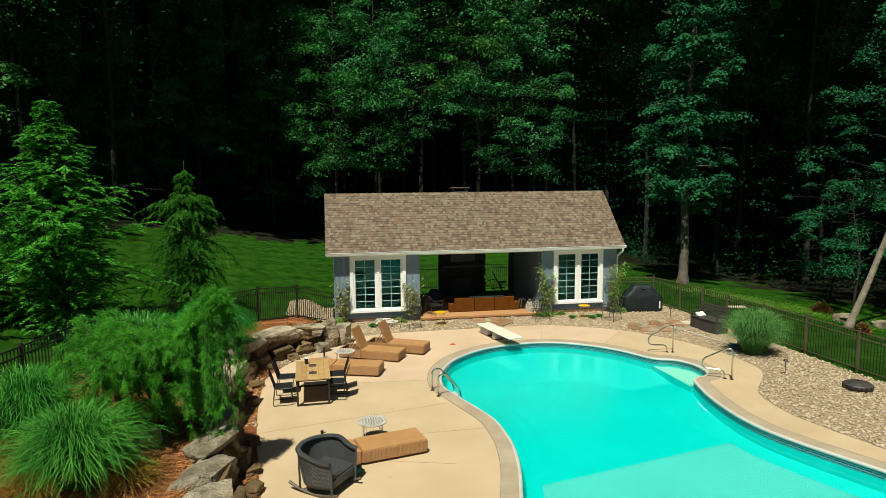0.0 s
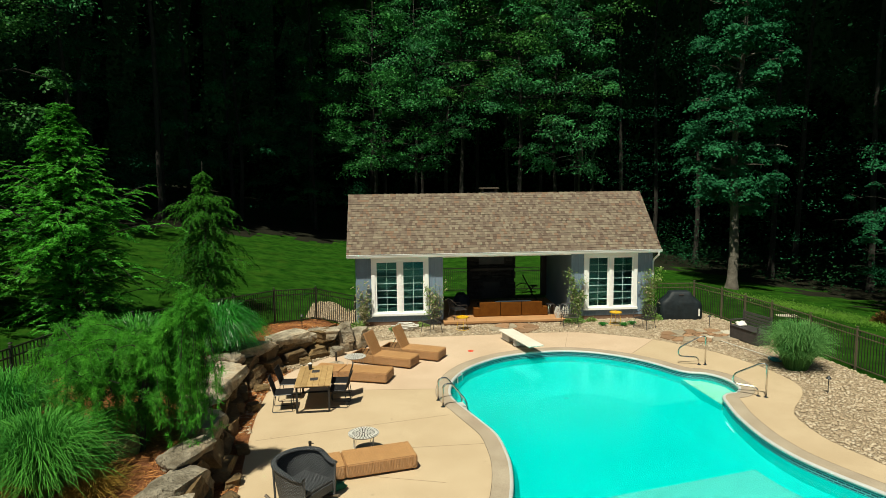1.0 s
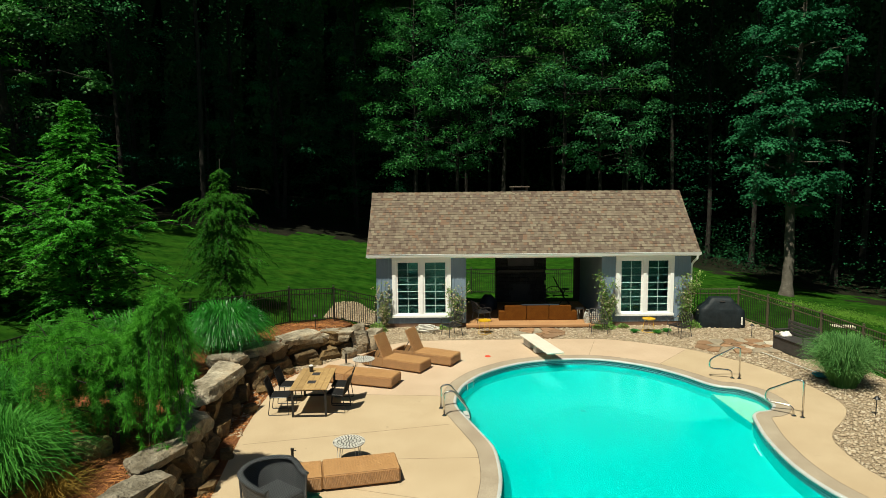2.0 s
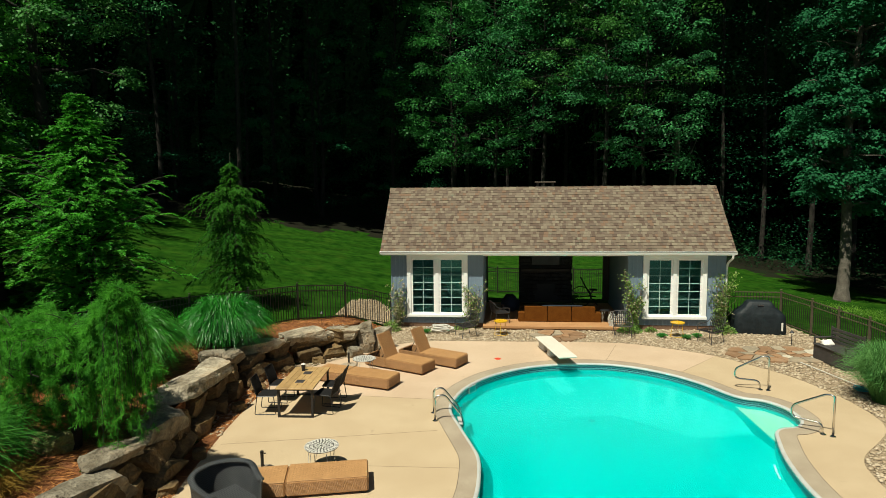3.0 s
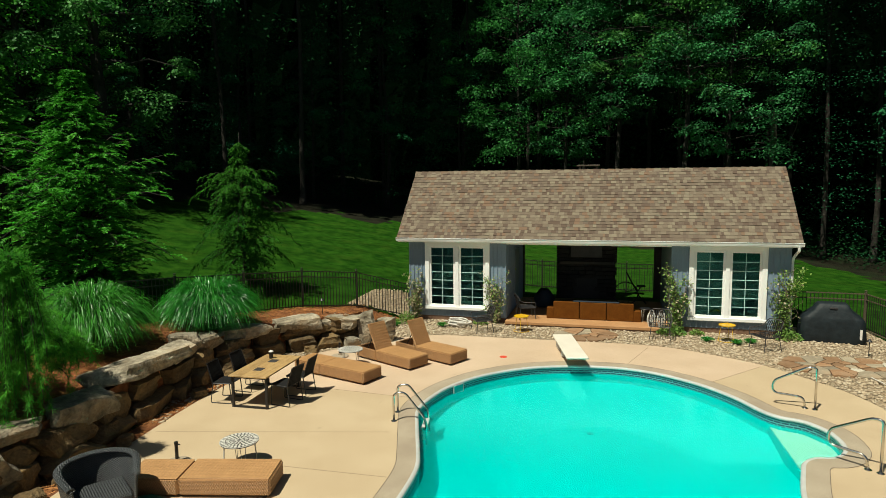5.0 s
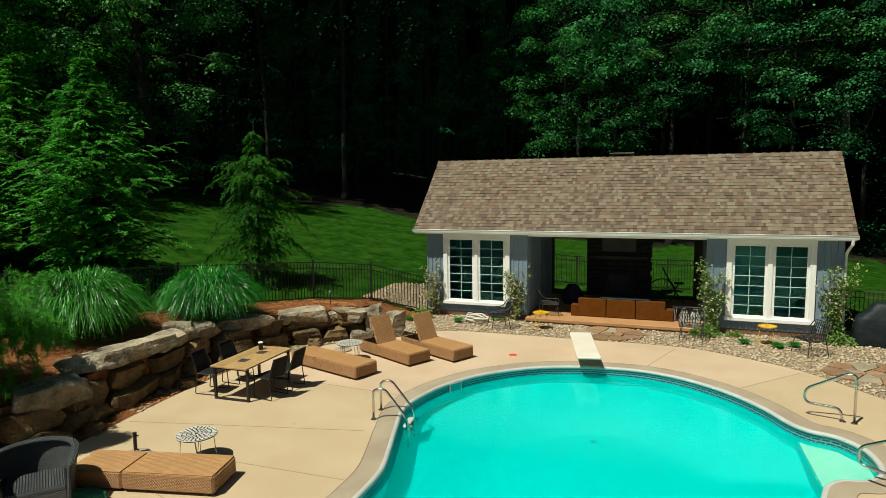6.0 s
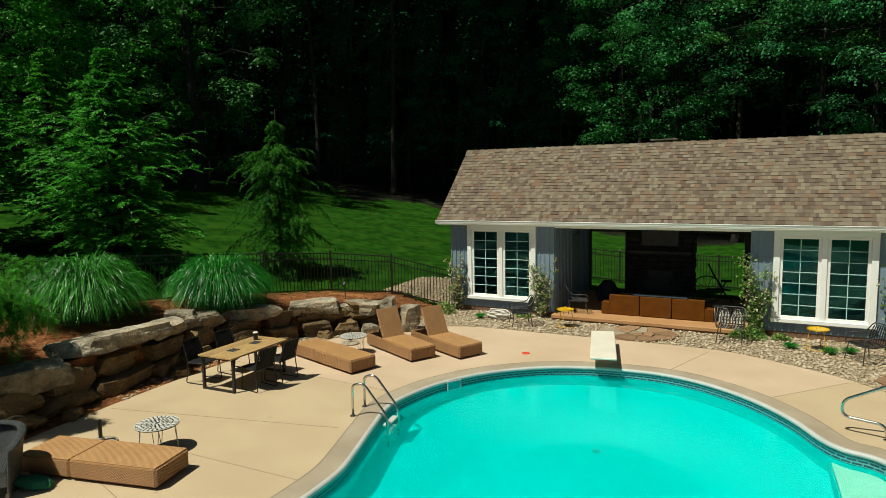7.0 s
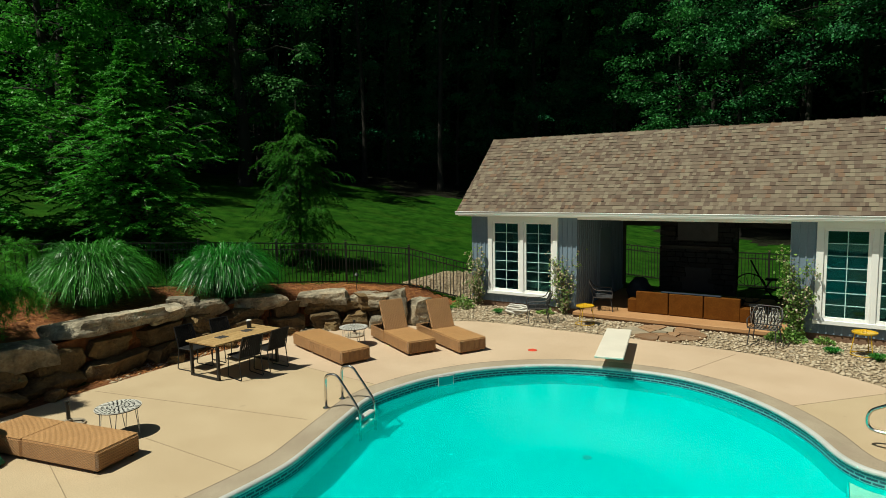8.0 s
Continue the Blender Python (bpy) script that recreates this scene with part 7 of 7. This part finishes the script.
def weeping_pine():
    """A leaning leader with a hanging curtain of boughs, and a lower mass of arching limbs behind it."""
    g = np.random.default_rng(51)
    ox, oy = -3.15, 12.45
    t = thing("weeping_pine", "weeping white pine trailing over the boulder wall", "conifer", at=pose(ox, oy, ground_z(ox, oy), 0, 0, 0))
    wood = Build()
    cs, ds = [], []
    arm = [np.array(p) for p in ((0, 0, -0.1), (0.05, 0.05, 0.8), (0.25, 0.0, 1.6), (0.7, -0.12, 2.35), (1.1, -0.2, 2.85), (1.22, -0.22, 2.95))]
    wood.tube(arm, [0.10, 0.085, 0.07, 0.05, 0.03, 0.015], 8)
    wood.tube([(0.2, 0, 1.4), (-0.5, 0.1, 1.9), (-1.1, 0.1, 2.0), (-1.6, 0.15, 1.85)], [0.06, 0.045, 0.03, 0.015], 6)
    wood.tube([(0.08, 0, 0.6), (0.15, 0.7, 1.05), (0.25, 1.6, 1.0)], [0.05, 0.035, 0.015], 6)
    wood.tube([(0.1, 0, 1.0), (-0.3, 0.7, 1.5), (-0.7, 1.3, 1.55)], [0.05, 0.035, 0.015], 6)
    boughs = []
    for i in range(46):
        u = g.uniform(0.0, 1.0) ** 0.7
        q = 2.6 + 2.3 * u
        k = min(int(q), 4)
        b0 = arm[k] * (1 - (q - k)) + arm[k + 1] * (q - k)
        a = g.uniform(0, 2 * math.pi)
        reach = g.uniform(0.14, 0.46)
        boughs.append((b0, a, reach, g.uniform(0.0, 0.18), b0[2] * g.uniform(0.35, 0.95)))
    for i in range(26):
        q = 2.4 + 2.5 * i / 26
        k = min(int(q), 4)
        b0 = arm[k] * (1 - (q - k)) + arm[k + 1] * (q - k)
        boughs.append((b0 + np.array([0, 0, 0.03]), i * 2.4, g.uniform(0.08, 0.22), 0.10, g.uniform(0.15, 0.5)))
    for i in range(124):
        s = g.uniform(0, 1)
        b0 = np.array([0.3 - 1.45 * s + g.normal(0, 0.15), g.normal(0.15, 0.45), 1.45 + 0.55 * math.sin(s * 2.2) + g.normal(0, 0.12)])
        a = g.uniform(0, 2 * math.pi)
        boughs.append((b0, a, g.uniform(0.45, 1.05), g.uniform(0.15, 0.45), g.uniform(0.15, 0.70)))
    for i in range(50):
        b0 = np.array([g.uniform(-1.3, 0.45), g.normal(0.15, 0.45), g.uniform(0.6, 1.5)])
        boughs.append((b0, g.uniform(0, 2 * math.pi), g.uniform(0.3, 0.6), g.uniform(0.1, 0.3), g.uniform(0.2, 0.7)))
    for i in range(34):
        s = g.uniform(0.2, 1)
        b0 = np.array([0.1 + 0.15 * s + g.normal(0, 0.15), 1.55 * s, 0.95 + 0.25 * math.sin(s * 2.5) + g.normal(0, 0.1)])
        boughs.append((b0, g.uniform(0, 2 * math.pi), g.uniform(0.25, 0.6), g.uniform(0.1, 0.35), g.uniform(0.2, 0.7)))
    for b0, a, reach, rise, fall in boughs:
        pts = []
        for s in range(9):
            u = s / 8
            pts.append(b0 + np.array([math.cos(a) * reach * math.sin(u * 1.5), math.sin(a) * reach * math.sin(u * 1.5), rise * math.sin(u * 2.4) - fall * u ** 1.7]))
        for p in pts:
            p[2] = max(p[2], 0.10)
        wood.tube(pts, [0.010 - 0.0009 * s for s in range(9)], 4, cap=False)
        # foxtail twigs: needles lie forward along each, longest at the tip
        for s in range(20):
            u = 1.0 if s == 0 else g.uniform(0.05, 1.0)
            j = min(int(u * 8), 7)
            w = u * 8 - j
            p = pts[j] * (1 - w) + pts[j + 1] * w
            tng = pts[j + 1] - pts[j]
            tng = tng / (np.linalg.norm(tng) + 1e-6)
            tw = tng * 0.9 + g.normal(0, 0.42, 3) + np.array([0, 0, -0.12])
            tw = tw / np.linalg.norm(tw)
            ln = g.uniform(0.10, 0.26)
            m = 38
            f = g.uniform(0, 1, (m, 1))
            e = tw * 0.7 + g.normal(0, 0.5, (m, 3))
            e = e / np.linalg.norm(e, axis=1, keepdims=True)
            cs.append(p + tw * ln * f - np.array([0, 0, 0.10]) * ln * f * f + e * 0.045)
            ds.append(e)
    cs, ds = np.concatenate(cs), np.concatenate(ds)
    part("trunk", wood, M_BARK_DARK, t, smooth=True)
    part("needles", quad_mesh("needles", leaves(cs, ds, 0.125, 0.0055, 0.05, g)), M_PINE, t)


weeping_pine()


def strip_mesh(name, left, right):
    """Blades as joined strips from arrays (blades, joints, 3)."""
    n, k, _ = left.shape
    me = bpy.data.meshes.new(name)
    co = np.stack([left, right], 2).reshape(-1, 3)
    me.vertices.add(len(co))
    me.vertices.foreach_set("co", co.astype(np.float32).ravel())
    b0 = (np.arange(n) * 2 * k)[:, None] + np.arange(k - 1)[None] * 2
    loops = np.stack([b0, b0 + 1, b0 + 3, b0 + 2], -1).ravel()
    me.loops.add(len(loops))
    me.loops.foreach_set("vertex_index", loops.astype(np.int32))
    me.polygons.add(n * (k - 1))
    me.polygons.foreach_set("loop_start", np.arange(0, len(loops), 4, dtype=np.int32))
    me.update(calc_edges=True)
    me.validate()
    return me


def grass_mesh(seed, blades, tall, spread, width, tip_low, k=6, fall=0.25, core=0.25, short=0.8, ragged=0.15, inner=0.05):
    """Arching blades from one crown. tip_low: how far the outer tips hang (1: to the ground)."""
    g = np.random.default_rng(seed)
    a = g.uniform(0, 2 * math.pi, blades)
    r0 = np.sqrt(g.uniform(0, 1, blades)) * spread * core
    f = g.uniform(inner, 1.0, blades) ** 0.65
    out = f * spread * g.uniform(0.95 - ragged, 0.95 + ragged, blades)
    h = tall * g.uniform(short, 1.12, blades)
    b = a + g.normal(0, 0.3, blades)
    dv = np.stack([np.cos(b), np.sin(b), np.zeros(blades)], -1)
    base = np.stack([np.cos(a) * r0, np.sin(a) * r0, np.zeros(blades)], -1)
    up = np.array([0, 0, 1.0])
    peak = h * (1.22 - fall * f)
    tip = np.maximum(h * (1.0 - tip_low * f ** 1.6 * g.uniform(0.72, 1.05, blades)), 0.04)
    p1 = base + dv * (out * 0.30)[:, None] + up * peak[:, None] * 0.95
    p1b = base + dv * (out * 0.75)[:, None] + up * (peak * 0.98)[:, None]
    p2 = base + dv * out[:, None] + up * tip[:, None]
    wig, ph = g.normal(0, 0.07, blades) * spread, g.uniform(0, 6.3, blades)
    wv = np.stack([-np.sin(b), np.cos(b), g.normal(0, 0.5, blades)], -1)
    tw = b + math.pi / 2 + g.normal(0, 0.7, blades)
    sd = np.stack([np.cos(tw), np.sin(tw), g.normal(0, 0.3, blades)], -1)
    w = width * g.uniform(0.6, 1.2, blades)
    lf, rt = [], []
    for s in range(k + 1):
        u = s / k
        p = base * (1 - u) ** 3 + 3 * p1 * u * (1 - u) ** 2 + 3 * p1b * u * u * (1 - u) + p2 * u ** 3
        p = p + wv * (wig * u * np.sin(u * 4 + ph))[:, None]
        ww = (w * (0.35 + 0.65 * math.sin(math.pi * min(1, 0.15 + 0.85 * (1 - u) * 0.95))) * (1 - u ** 4))[:, None]
        lf.append(p - sd * ww / 2)
        rt.append(p + sd * ww / 2)
    return strip_mesh("blades", np.stack(lf, 1), np.stack(rt, 1))


gm_a = grass_mesh(61, 4000, 1.30, 1.08, 0.016, 0.50, 4, 0.25, 0.24, 0.45, 0.6)
gm_d = grass_mesh(65, 5600, 1.34, 0.84, 0.011, 0.34, 4, 0.25, 0.36, 0.5, 0.45)
gm_b = grass_mesh(62, 6800, 1.55, 1.36, 0.018, 0.98, 6, 0.42, 0.28, 0.62, 0.3, 0.22)
for x, y, me, mat, lab, sc, tu in ((-4.0, 10.75, gm_a, M_GRASS, "arching green fountain grass on the pine straw", 0.92, 0), (-5.35, 12.2, gm_a, M_GRASS, "arching green fountain grass by the fence", 0.92, 70),
                                   (-4.55, 16.25, gm_b, M_GRASS_DEEP, "arching mound of deep green maiden grass", 0.96, 0), (-3.4, 19.15, gm_b, M_GRASS_DEEP, "arching mound of deep green maiden grass", 0.89, 120),
                                   (13.85, 18.2, gm_d, M_GRASS_PALE, "large pale green fountain grass on the pebbles", 1.0, 200)):
    t = thing("ornamental_grass", lab, "ornamental grass", "ornamental grasses", at=pose(x, y, ground_z(x, y), 0, 0, tu))
    t.scale = (sc, sc, sc)
    if not me.materials:
        me.materials.append(mat)
    part("blades", me, None, t)

# blond dead grass beside the fountain grass
gm_c = grass_mesh(64, 900, 0.42, 0.55, 0.008, 0.6, 4, 0.3, 0.4, 0.4, 0.6)
gm_c.materials.append(M_DRY)
for x, y, tu in ((-4.75, 10.7, 0), (-4.45, 10.15, 80), (-3.25, 10.75, 160), (-5.3, 11.2, 220)):
    whole("dry_grass", gm_c, M_DRY, "blond dry grass on the pine straw", "grass", "dry grasses", at=pose(x, y, ground_z(x, y) + 0.03, 0, 0, tu))

# weedy bank where the right lawn meets the woods
g = np.random.default_rng(95)
n = 8000
u = g.uniform(0, 1, n)
x = np.interp(u, [0, 0.4, 0.75, 1], [19.6, 21.6, 22.9, 24.2]) + g.normal(0, 0.8, n)
y = np.interp(u, [0, 0.4, 0.75, 1], [31.6, 28.8, 26.2, 22.6]) + g.normal(0, 0.8, n)
c = np.stack([x, y, height(x, y) + 0.02 + g.uniform(0, 1, n) * (0.03 + 0.10 * np.maximum(0, np.sin(u * 13 + y) * np.sin(x * 1.3 + 0.7 * y)) ** 2)], -1)
whole("bank_weeds", quad_mesh("bank_weeds", leaves(c, g.normal(0, 0.5, (n, 3)) + [0, 0, 0.7], 0.10, 0.016, 0.1, g)), M_WEED, "bright rank grass and weeds along the wood's edge", "weeds", kind="stuff")
for x, y, sx, sy, sz, a in ((23.0, 24.3, 0.9, 0.6, 0.5, 20), (23.9, 23.4, 0.7, 0.6, 0.4, 70)):
    me = boulder_mesh((sx, sy, sz), int(x * 7), 0.4)
    me.materials.append(M_STONE)
    whole("field_stone", me, None, "rough grey fieldstone lying at the wood's edge", "rock", "field stones", at=pose(x, y, ground_z(x, y) + sz * 0.25, 0, 0, a))

# rust-coloured shrubs at the wood's edge
for x, y, sd, r, tl, k in ((21.6, 21.9, 11, 0.32, 0.42, 420), (23.6, 26.4, 12, 0.50, 0.55, 600)):
    g = np.random.default_rng(sd)
    a, q = g.uniform(0, 2 * math.pi, k), np.sqrt(g.uniform(0, 1, k))
    c = np.stack([np.cos(a) * q * r, np.sin(a) * q * r, 0.02 + g.uniform(0.1, 1, k) * tl * (1.1 - q * q)], -1)
    d = np.stack([np.cos(a), np.sin(a), g.uniform(0.2, 1.4, k)], -1) + g.normal(0, 0.4, (k, 3))
    whole("rusty_shrub", quad_mesh("rusty_shrub", leaves(c, d, 0.16, 0.05, 0.15, g)), M_RUSTY, "small rust-brown shrub at the lawn's edge", "shrub", "rusty shrubs", at=at(x, y, ground_z(x, y)))

# loose straw on the bed, past counting
g = np.random.default_rng(91)
n = 26000
x, y = g.uniform(-7.0, 0.2, n), g.uniform(8.5, 25.0, n)
ok = (inside(BED, x, y) & (edge_distance(WALL_S, x, y, False) > 0.3)) | (inside(FOOT, x, y) & ~inside(DECK, x, y))
x, y = x[ok], y[ok]
n = len(x)
c = np.stack([x, y, height(x, y) + 0.045 + g.uniform(0, 0.03, n)], -1)
a = g.uniform(0, 2 * math.pi, n)
straw = leaves(c, np.stack([np.cos(a), np.sin(a), g.normal(0, 0.18, n)], -1), 0.20, 0.014, 0.05, g)
M_STRAW = leaf_material("dry_straw", (0.12, 0.038, 0.010), (0.60, 0.26, 0.085), 0.1, 0.8)
tagged(part("straw", quad_mesh("straw", straw), M_STRAW, planting_bed), kind="stuff")

# small tufts by the house
tuft = grass_mesh(63, 420, 0.13, 0.20, 0.012, 0.6)
tuft.materials.append(M_GRASS_DEEP)
for x, y in ((1.7, 24.5), (9.95, 24.3), (10.75, 24.15), (11.15, 24.35), (0.15, 24.2)):
    whole("grass_tuft", tuft, M_GRASS_DEEP, "small green tuft growing in the pebbles", "grass tuft", "tufts", at=at(x, y, 0.0, x * 77))


def leafy_clump(x, y, seed, r, tall, n):
    """Low weeds in the pebbles."""
    g = np.random.default_rng(seed)
    a, q = g.uniform(0, 2 * math.pi, n), np.sqrt(g.uniform(0, 1, n))
    c = np.stack([np.cos(a) * q * r * 1.4, np.sin(a) * q * r, 0.02 + g.uniform(0.2, 1, n) * tall * (1.1 - q * q)], -1)
    d = np.stack([np.cos(a), np.sin(a), g.uniform(-0.2, 0.9, n)], -1) + g.normal(0, 0.5, (n, 3))
    whole("weed_clump", quad_mesh("weed_clump", leaves(c, d, 0.09, 0.055, 0.15, g)), M_ROSE, "low leafy green weeds growing in the pebbles", "weeds", "weeds", at=at(x, y, 0.0))


for x, y, sd, r, tl, k in ((9.0, 25.0, 1, 0.32, 0.28, 420), (9.75, 25.1, 2, 0.16, 0.15, 140), (0.35, 24.75, 3, 0.28, 0.35, 320), (2.9, 25.1, 4, 0.2, 0.2, 160), (12.3, 25.0, 5, 0.3, 0.3, 360)):
    leafy_clump(x, y, sd, r, tl, k)


def climbing_rose(x, y, seed, wide, tall, fill, pale):
    """Thin canes fanned against the wall, with sparse leaves."""
    g = np.random.default_rng(seed)
    t = thing("climbing_rose", "straggling climbing rose trained up the wall", "climbing plant", "climbing roses", at=at(x, y, 0.0))
    wood = Build()
    cs, ds = [], []
    for i in range(18):
        top = tall * g.uniform(0.5, 1.0)
        dx = g.uniform(-wide, wide)
        pts = [np.array([g.uniform(-0.12, 0.12) + dx * u ** 1.2 + 0.06 * math.sin(5 * u + i), -0.06 - 0.22 * math.sin(u * 2.5) * g.uniform(0.4, 1), top * (u if u < 0.9 else 0.9 + (u - 0.9) * 0.2)]) for u in np.linspace(0, 1, 9)]
        wood.tube(pts, [0.010 - 0.0008 * s for s in range(9)], 4, cap=False)
        knots = g.uniform(0.12, 1.0, 6)
        for _ in range(fill):
            u = min(1.0, g.choice(knots) + g.normal(0, 0.03))
            j = min(int(u * 8), 7)
            p = pts[j] + (pts[j + 1] - pts[j]) * (u * 8 - j) + g.normal(0, 0.075, 3) * [1, 0.7, 1]
            p[1] = min(p[1], -0.02)
            cs.append(p)
            ds.append(g.normal(0, 1, 3) + [0, -0.4, -0.2])
    tagged(part("cane_fan", wood, M_CANE, t), kind="stuff")
    part("foliage", quad_mesh("foliage", leaves(np.array(cs), np.array(ds), 0.078, 0.052, 0.15, g)), M_ROSE, t)
    k = g.integers(0, len(cs), int(len(cs) * pale))
    tagged(part("withered_growth", quad_mesh("withered_growth", leaves(np.array(cs)[k] + g.normal(0, 0.03, (len(k), 3)) - [0, 0.03, 0], np.array(ds)[k], 0.07, 0.055, 0.25, g)), M_PETAL, t, "cream faded blooms and dry leaves"), kind="stuff")


for x, y, sd, w, h, f, q in ((0.55, HY0 - 0.03, 71, 0.42, 2.1, 34, 0.6), (3.40, HY0 - 0.03, 72, 0.48, 2.0, 32, 0.5), (9.15, HY0 - 0.06, 73, 0.52, 2.45, 80, 0.12), (12.2, HY0 - 0.06, 74, 0.50, 2.35, 76, 0.10)):
    climbing_rose(x, y, sd, w, h, f, q)

# ---- pebbles ----
def pebble(seed):
    """A worn stone: a ring of six with a blunt top and foot, 16 triangles."""
    r = random.Random(seed)
    pts = [(math.cos(k * math.pi / 3) * r.uniform(0.8, 1.15), math.sin(k * math.pi / 3) * r.uniform(0.8, 1.15), r.uniform(-0.15, 0.2)) for k in range(6)]
    pts += [(0.38 * math.cos(k * 2.09 + 0.5) + r.uniform(-0.1, 0.1), 0.38 * math.sin(k * 2.09 + 0.5), r.uniform(0.75, 0.95)) for k in range(3)] + [(0, 0, -0.7)]
    fs = [(6, 7, 8), (0, 1, 6), (1, 2, 6), (2, 7, 6), (2, 3, 7), (3, 4, 7), (4, 8, 7), (4, 5, 8), (5, 0, 8), (0, 6, 8)] + [((k + 1) % 6, k, 9) for k in range(6)]
    return np.array(pts), np.array(fs)


FLAG_A = [(13.0 + 1.42 * math.cos(k * 0.4), 22.25 + 0.72 * math.sin(k * 0.4)) for k in range(16)]
FLAG_B = [(6.42 + 0.62 * math.cos(k * 0.4), 24.35 + 0.58 * math.sin(k * 0.4)) for k in range(16)]
shapes = [pebble(i) for i in range(6)]
g = np.random.default_rng(81)
pos = []
while len(pos) < 19500:
    x, y = g.uniform(-2.8, 16.0, 4000), g.uniform(8.0, 28.2, 4000)
    ok = (inside(PEBBLE_AREA, x, y) | (inside(STRIP, x, y) & (y > 15.0) & (g.random(4000) < 0.5)) | inside(RUBBLE, x, y)) & ~inside(offset(DECK, 0.03), x, y) & ~inside(HOUSE_FOOT, x, y) & ~((x > PX0) & (x < PX1) & (y > 25.2)) & ~inside(FLAG_A, x, y) & ~inside(FLAG_B, x, y)
    pos += list(zip(x[ok], y[ok]))
pos = pos[:19500]
peb_meshes = []
for v, f in shapes:
    me = bpy.data.meshes.new("pebble")
    me.from_pydata(v.tolist(), [], f.tolist())
    me.materials.append(M_PEBBLE)
    me.polygons.foreach_set("use_smooth", [True] * len(me.polygons))
    peb_meshes.append(me)
V, F, k, singles = [], [], 0, 0
for i, (x, y) in enumerate(pos):
    s = 0.020 + 0.034 * g.random() ** 1.9
    z = (ground_z(x, y) if x < 0.3 and y > 21 else -0.03) + 0.02 + s * 0.25
    sc = (s * g.uniform(0.9, 1.6), s, s * g.uniform(0.4, 0.75))
    a = g.uniform(0, 360)
    if 2.2 < x < 9.5 and y > 23.3 and s > 0.030 and singles < 300:
        part("pebble", peb_meshes[i % 6], None, pebble_bed, at=pose(x, y, z, 0, 0, a) @ Matrix.Diagonal((*sc, 1)))
        singles += 1
        continue
    v, f = shapes[i % 6]
    c, sn = math.cos(a), math.sin(a)
    w = v * sc
    V.append(np.stack([w[:, 0] * c - w[:, 1] * sn + x, w[:, 0] * sn + w[:, 1] * c + y, w[:, 2] + z], -1))
    F.append(f + k)
    k += len(v)


def pebble_field_material():
    m = material("mixed_pebbles", (0.30, 0.23, 0.15), (0.46, 0.38, 0.27), 3, 0.8, 0.2, 30)
    n, l = m.node_tree.nodes, m.node_tree.links
    p = n["Principled BSDF"]
    geo = n.new("ShaderNodeNewGeometry")
    cr = n.new("ShaderNodeValToRGB")
    el = cr.color_ramp.elements
    el[0].color, el[1].color = (0.20, 0.14, 0.085, 1), (0.60, 0.51, 0.385, 1)
    for q, c in ((0.16, (0.34, 0.25, 0.155, 1)), (0.36, (0.43, 0.335, 0.22, 1)), (0.6, (0.49, 0.39, 0.265, 1)), (0.85, (0.54, 0.445, 0.32, 1))):
        el.new(q).color = c
    l.new(geo.outputs["Random Per Island"], cr.inputs[0])
    mx = n.new("ShaderNodeMix")
    mx.data_type = "RGBA"
    mx.inputs[0].default_value = 0.7
    l.new(p.inputs["Base Color"].links[0].from_socket, mx.inputs[6])
    l.new(cr.outputs[0], mx.inputs[7])
    l.new(mx.outputs[2], p.inputs["Base Color"])
    return m


me = bpy.data.meshes.new("pebble_field")
me.from_pydata(np.concatenate(V).tolist(), [], np.concatenate(F).tolist())
me.polygons.foreach_set("use_smooth", [True] * len(me.polygons))
me.materials.append(pebble_field_material())
tagged(part("pebble_field", me, None, pebble_bed), kind="stuff")
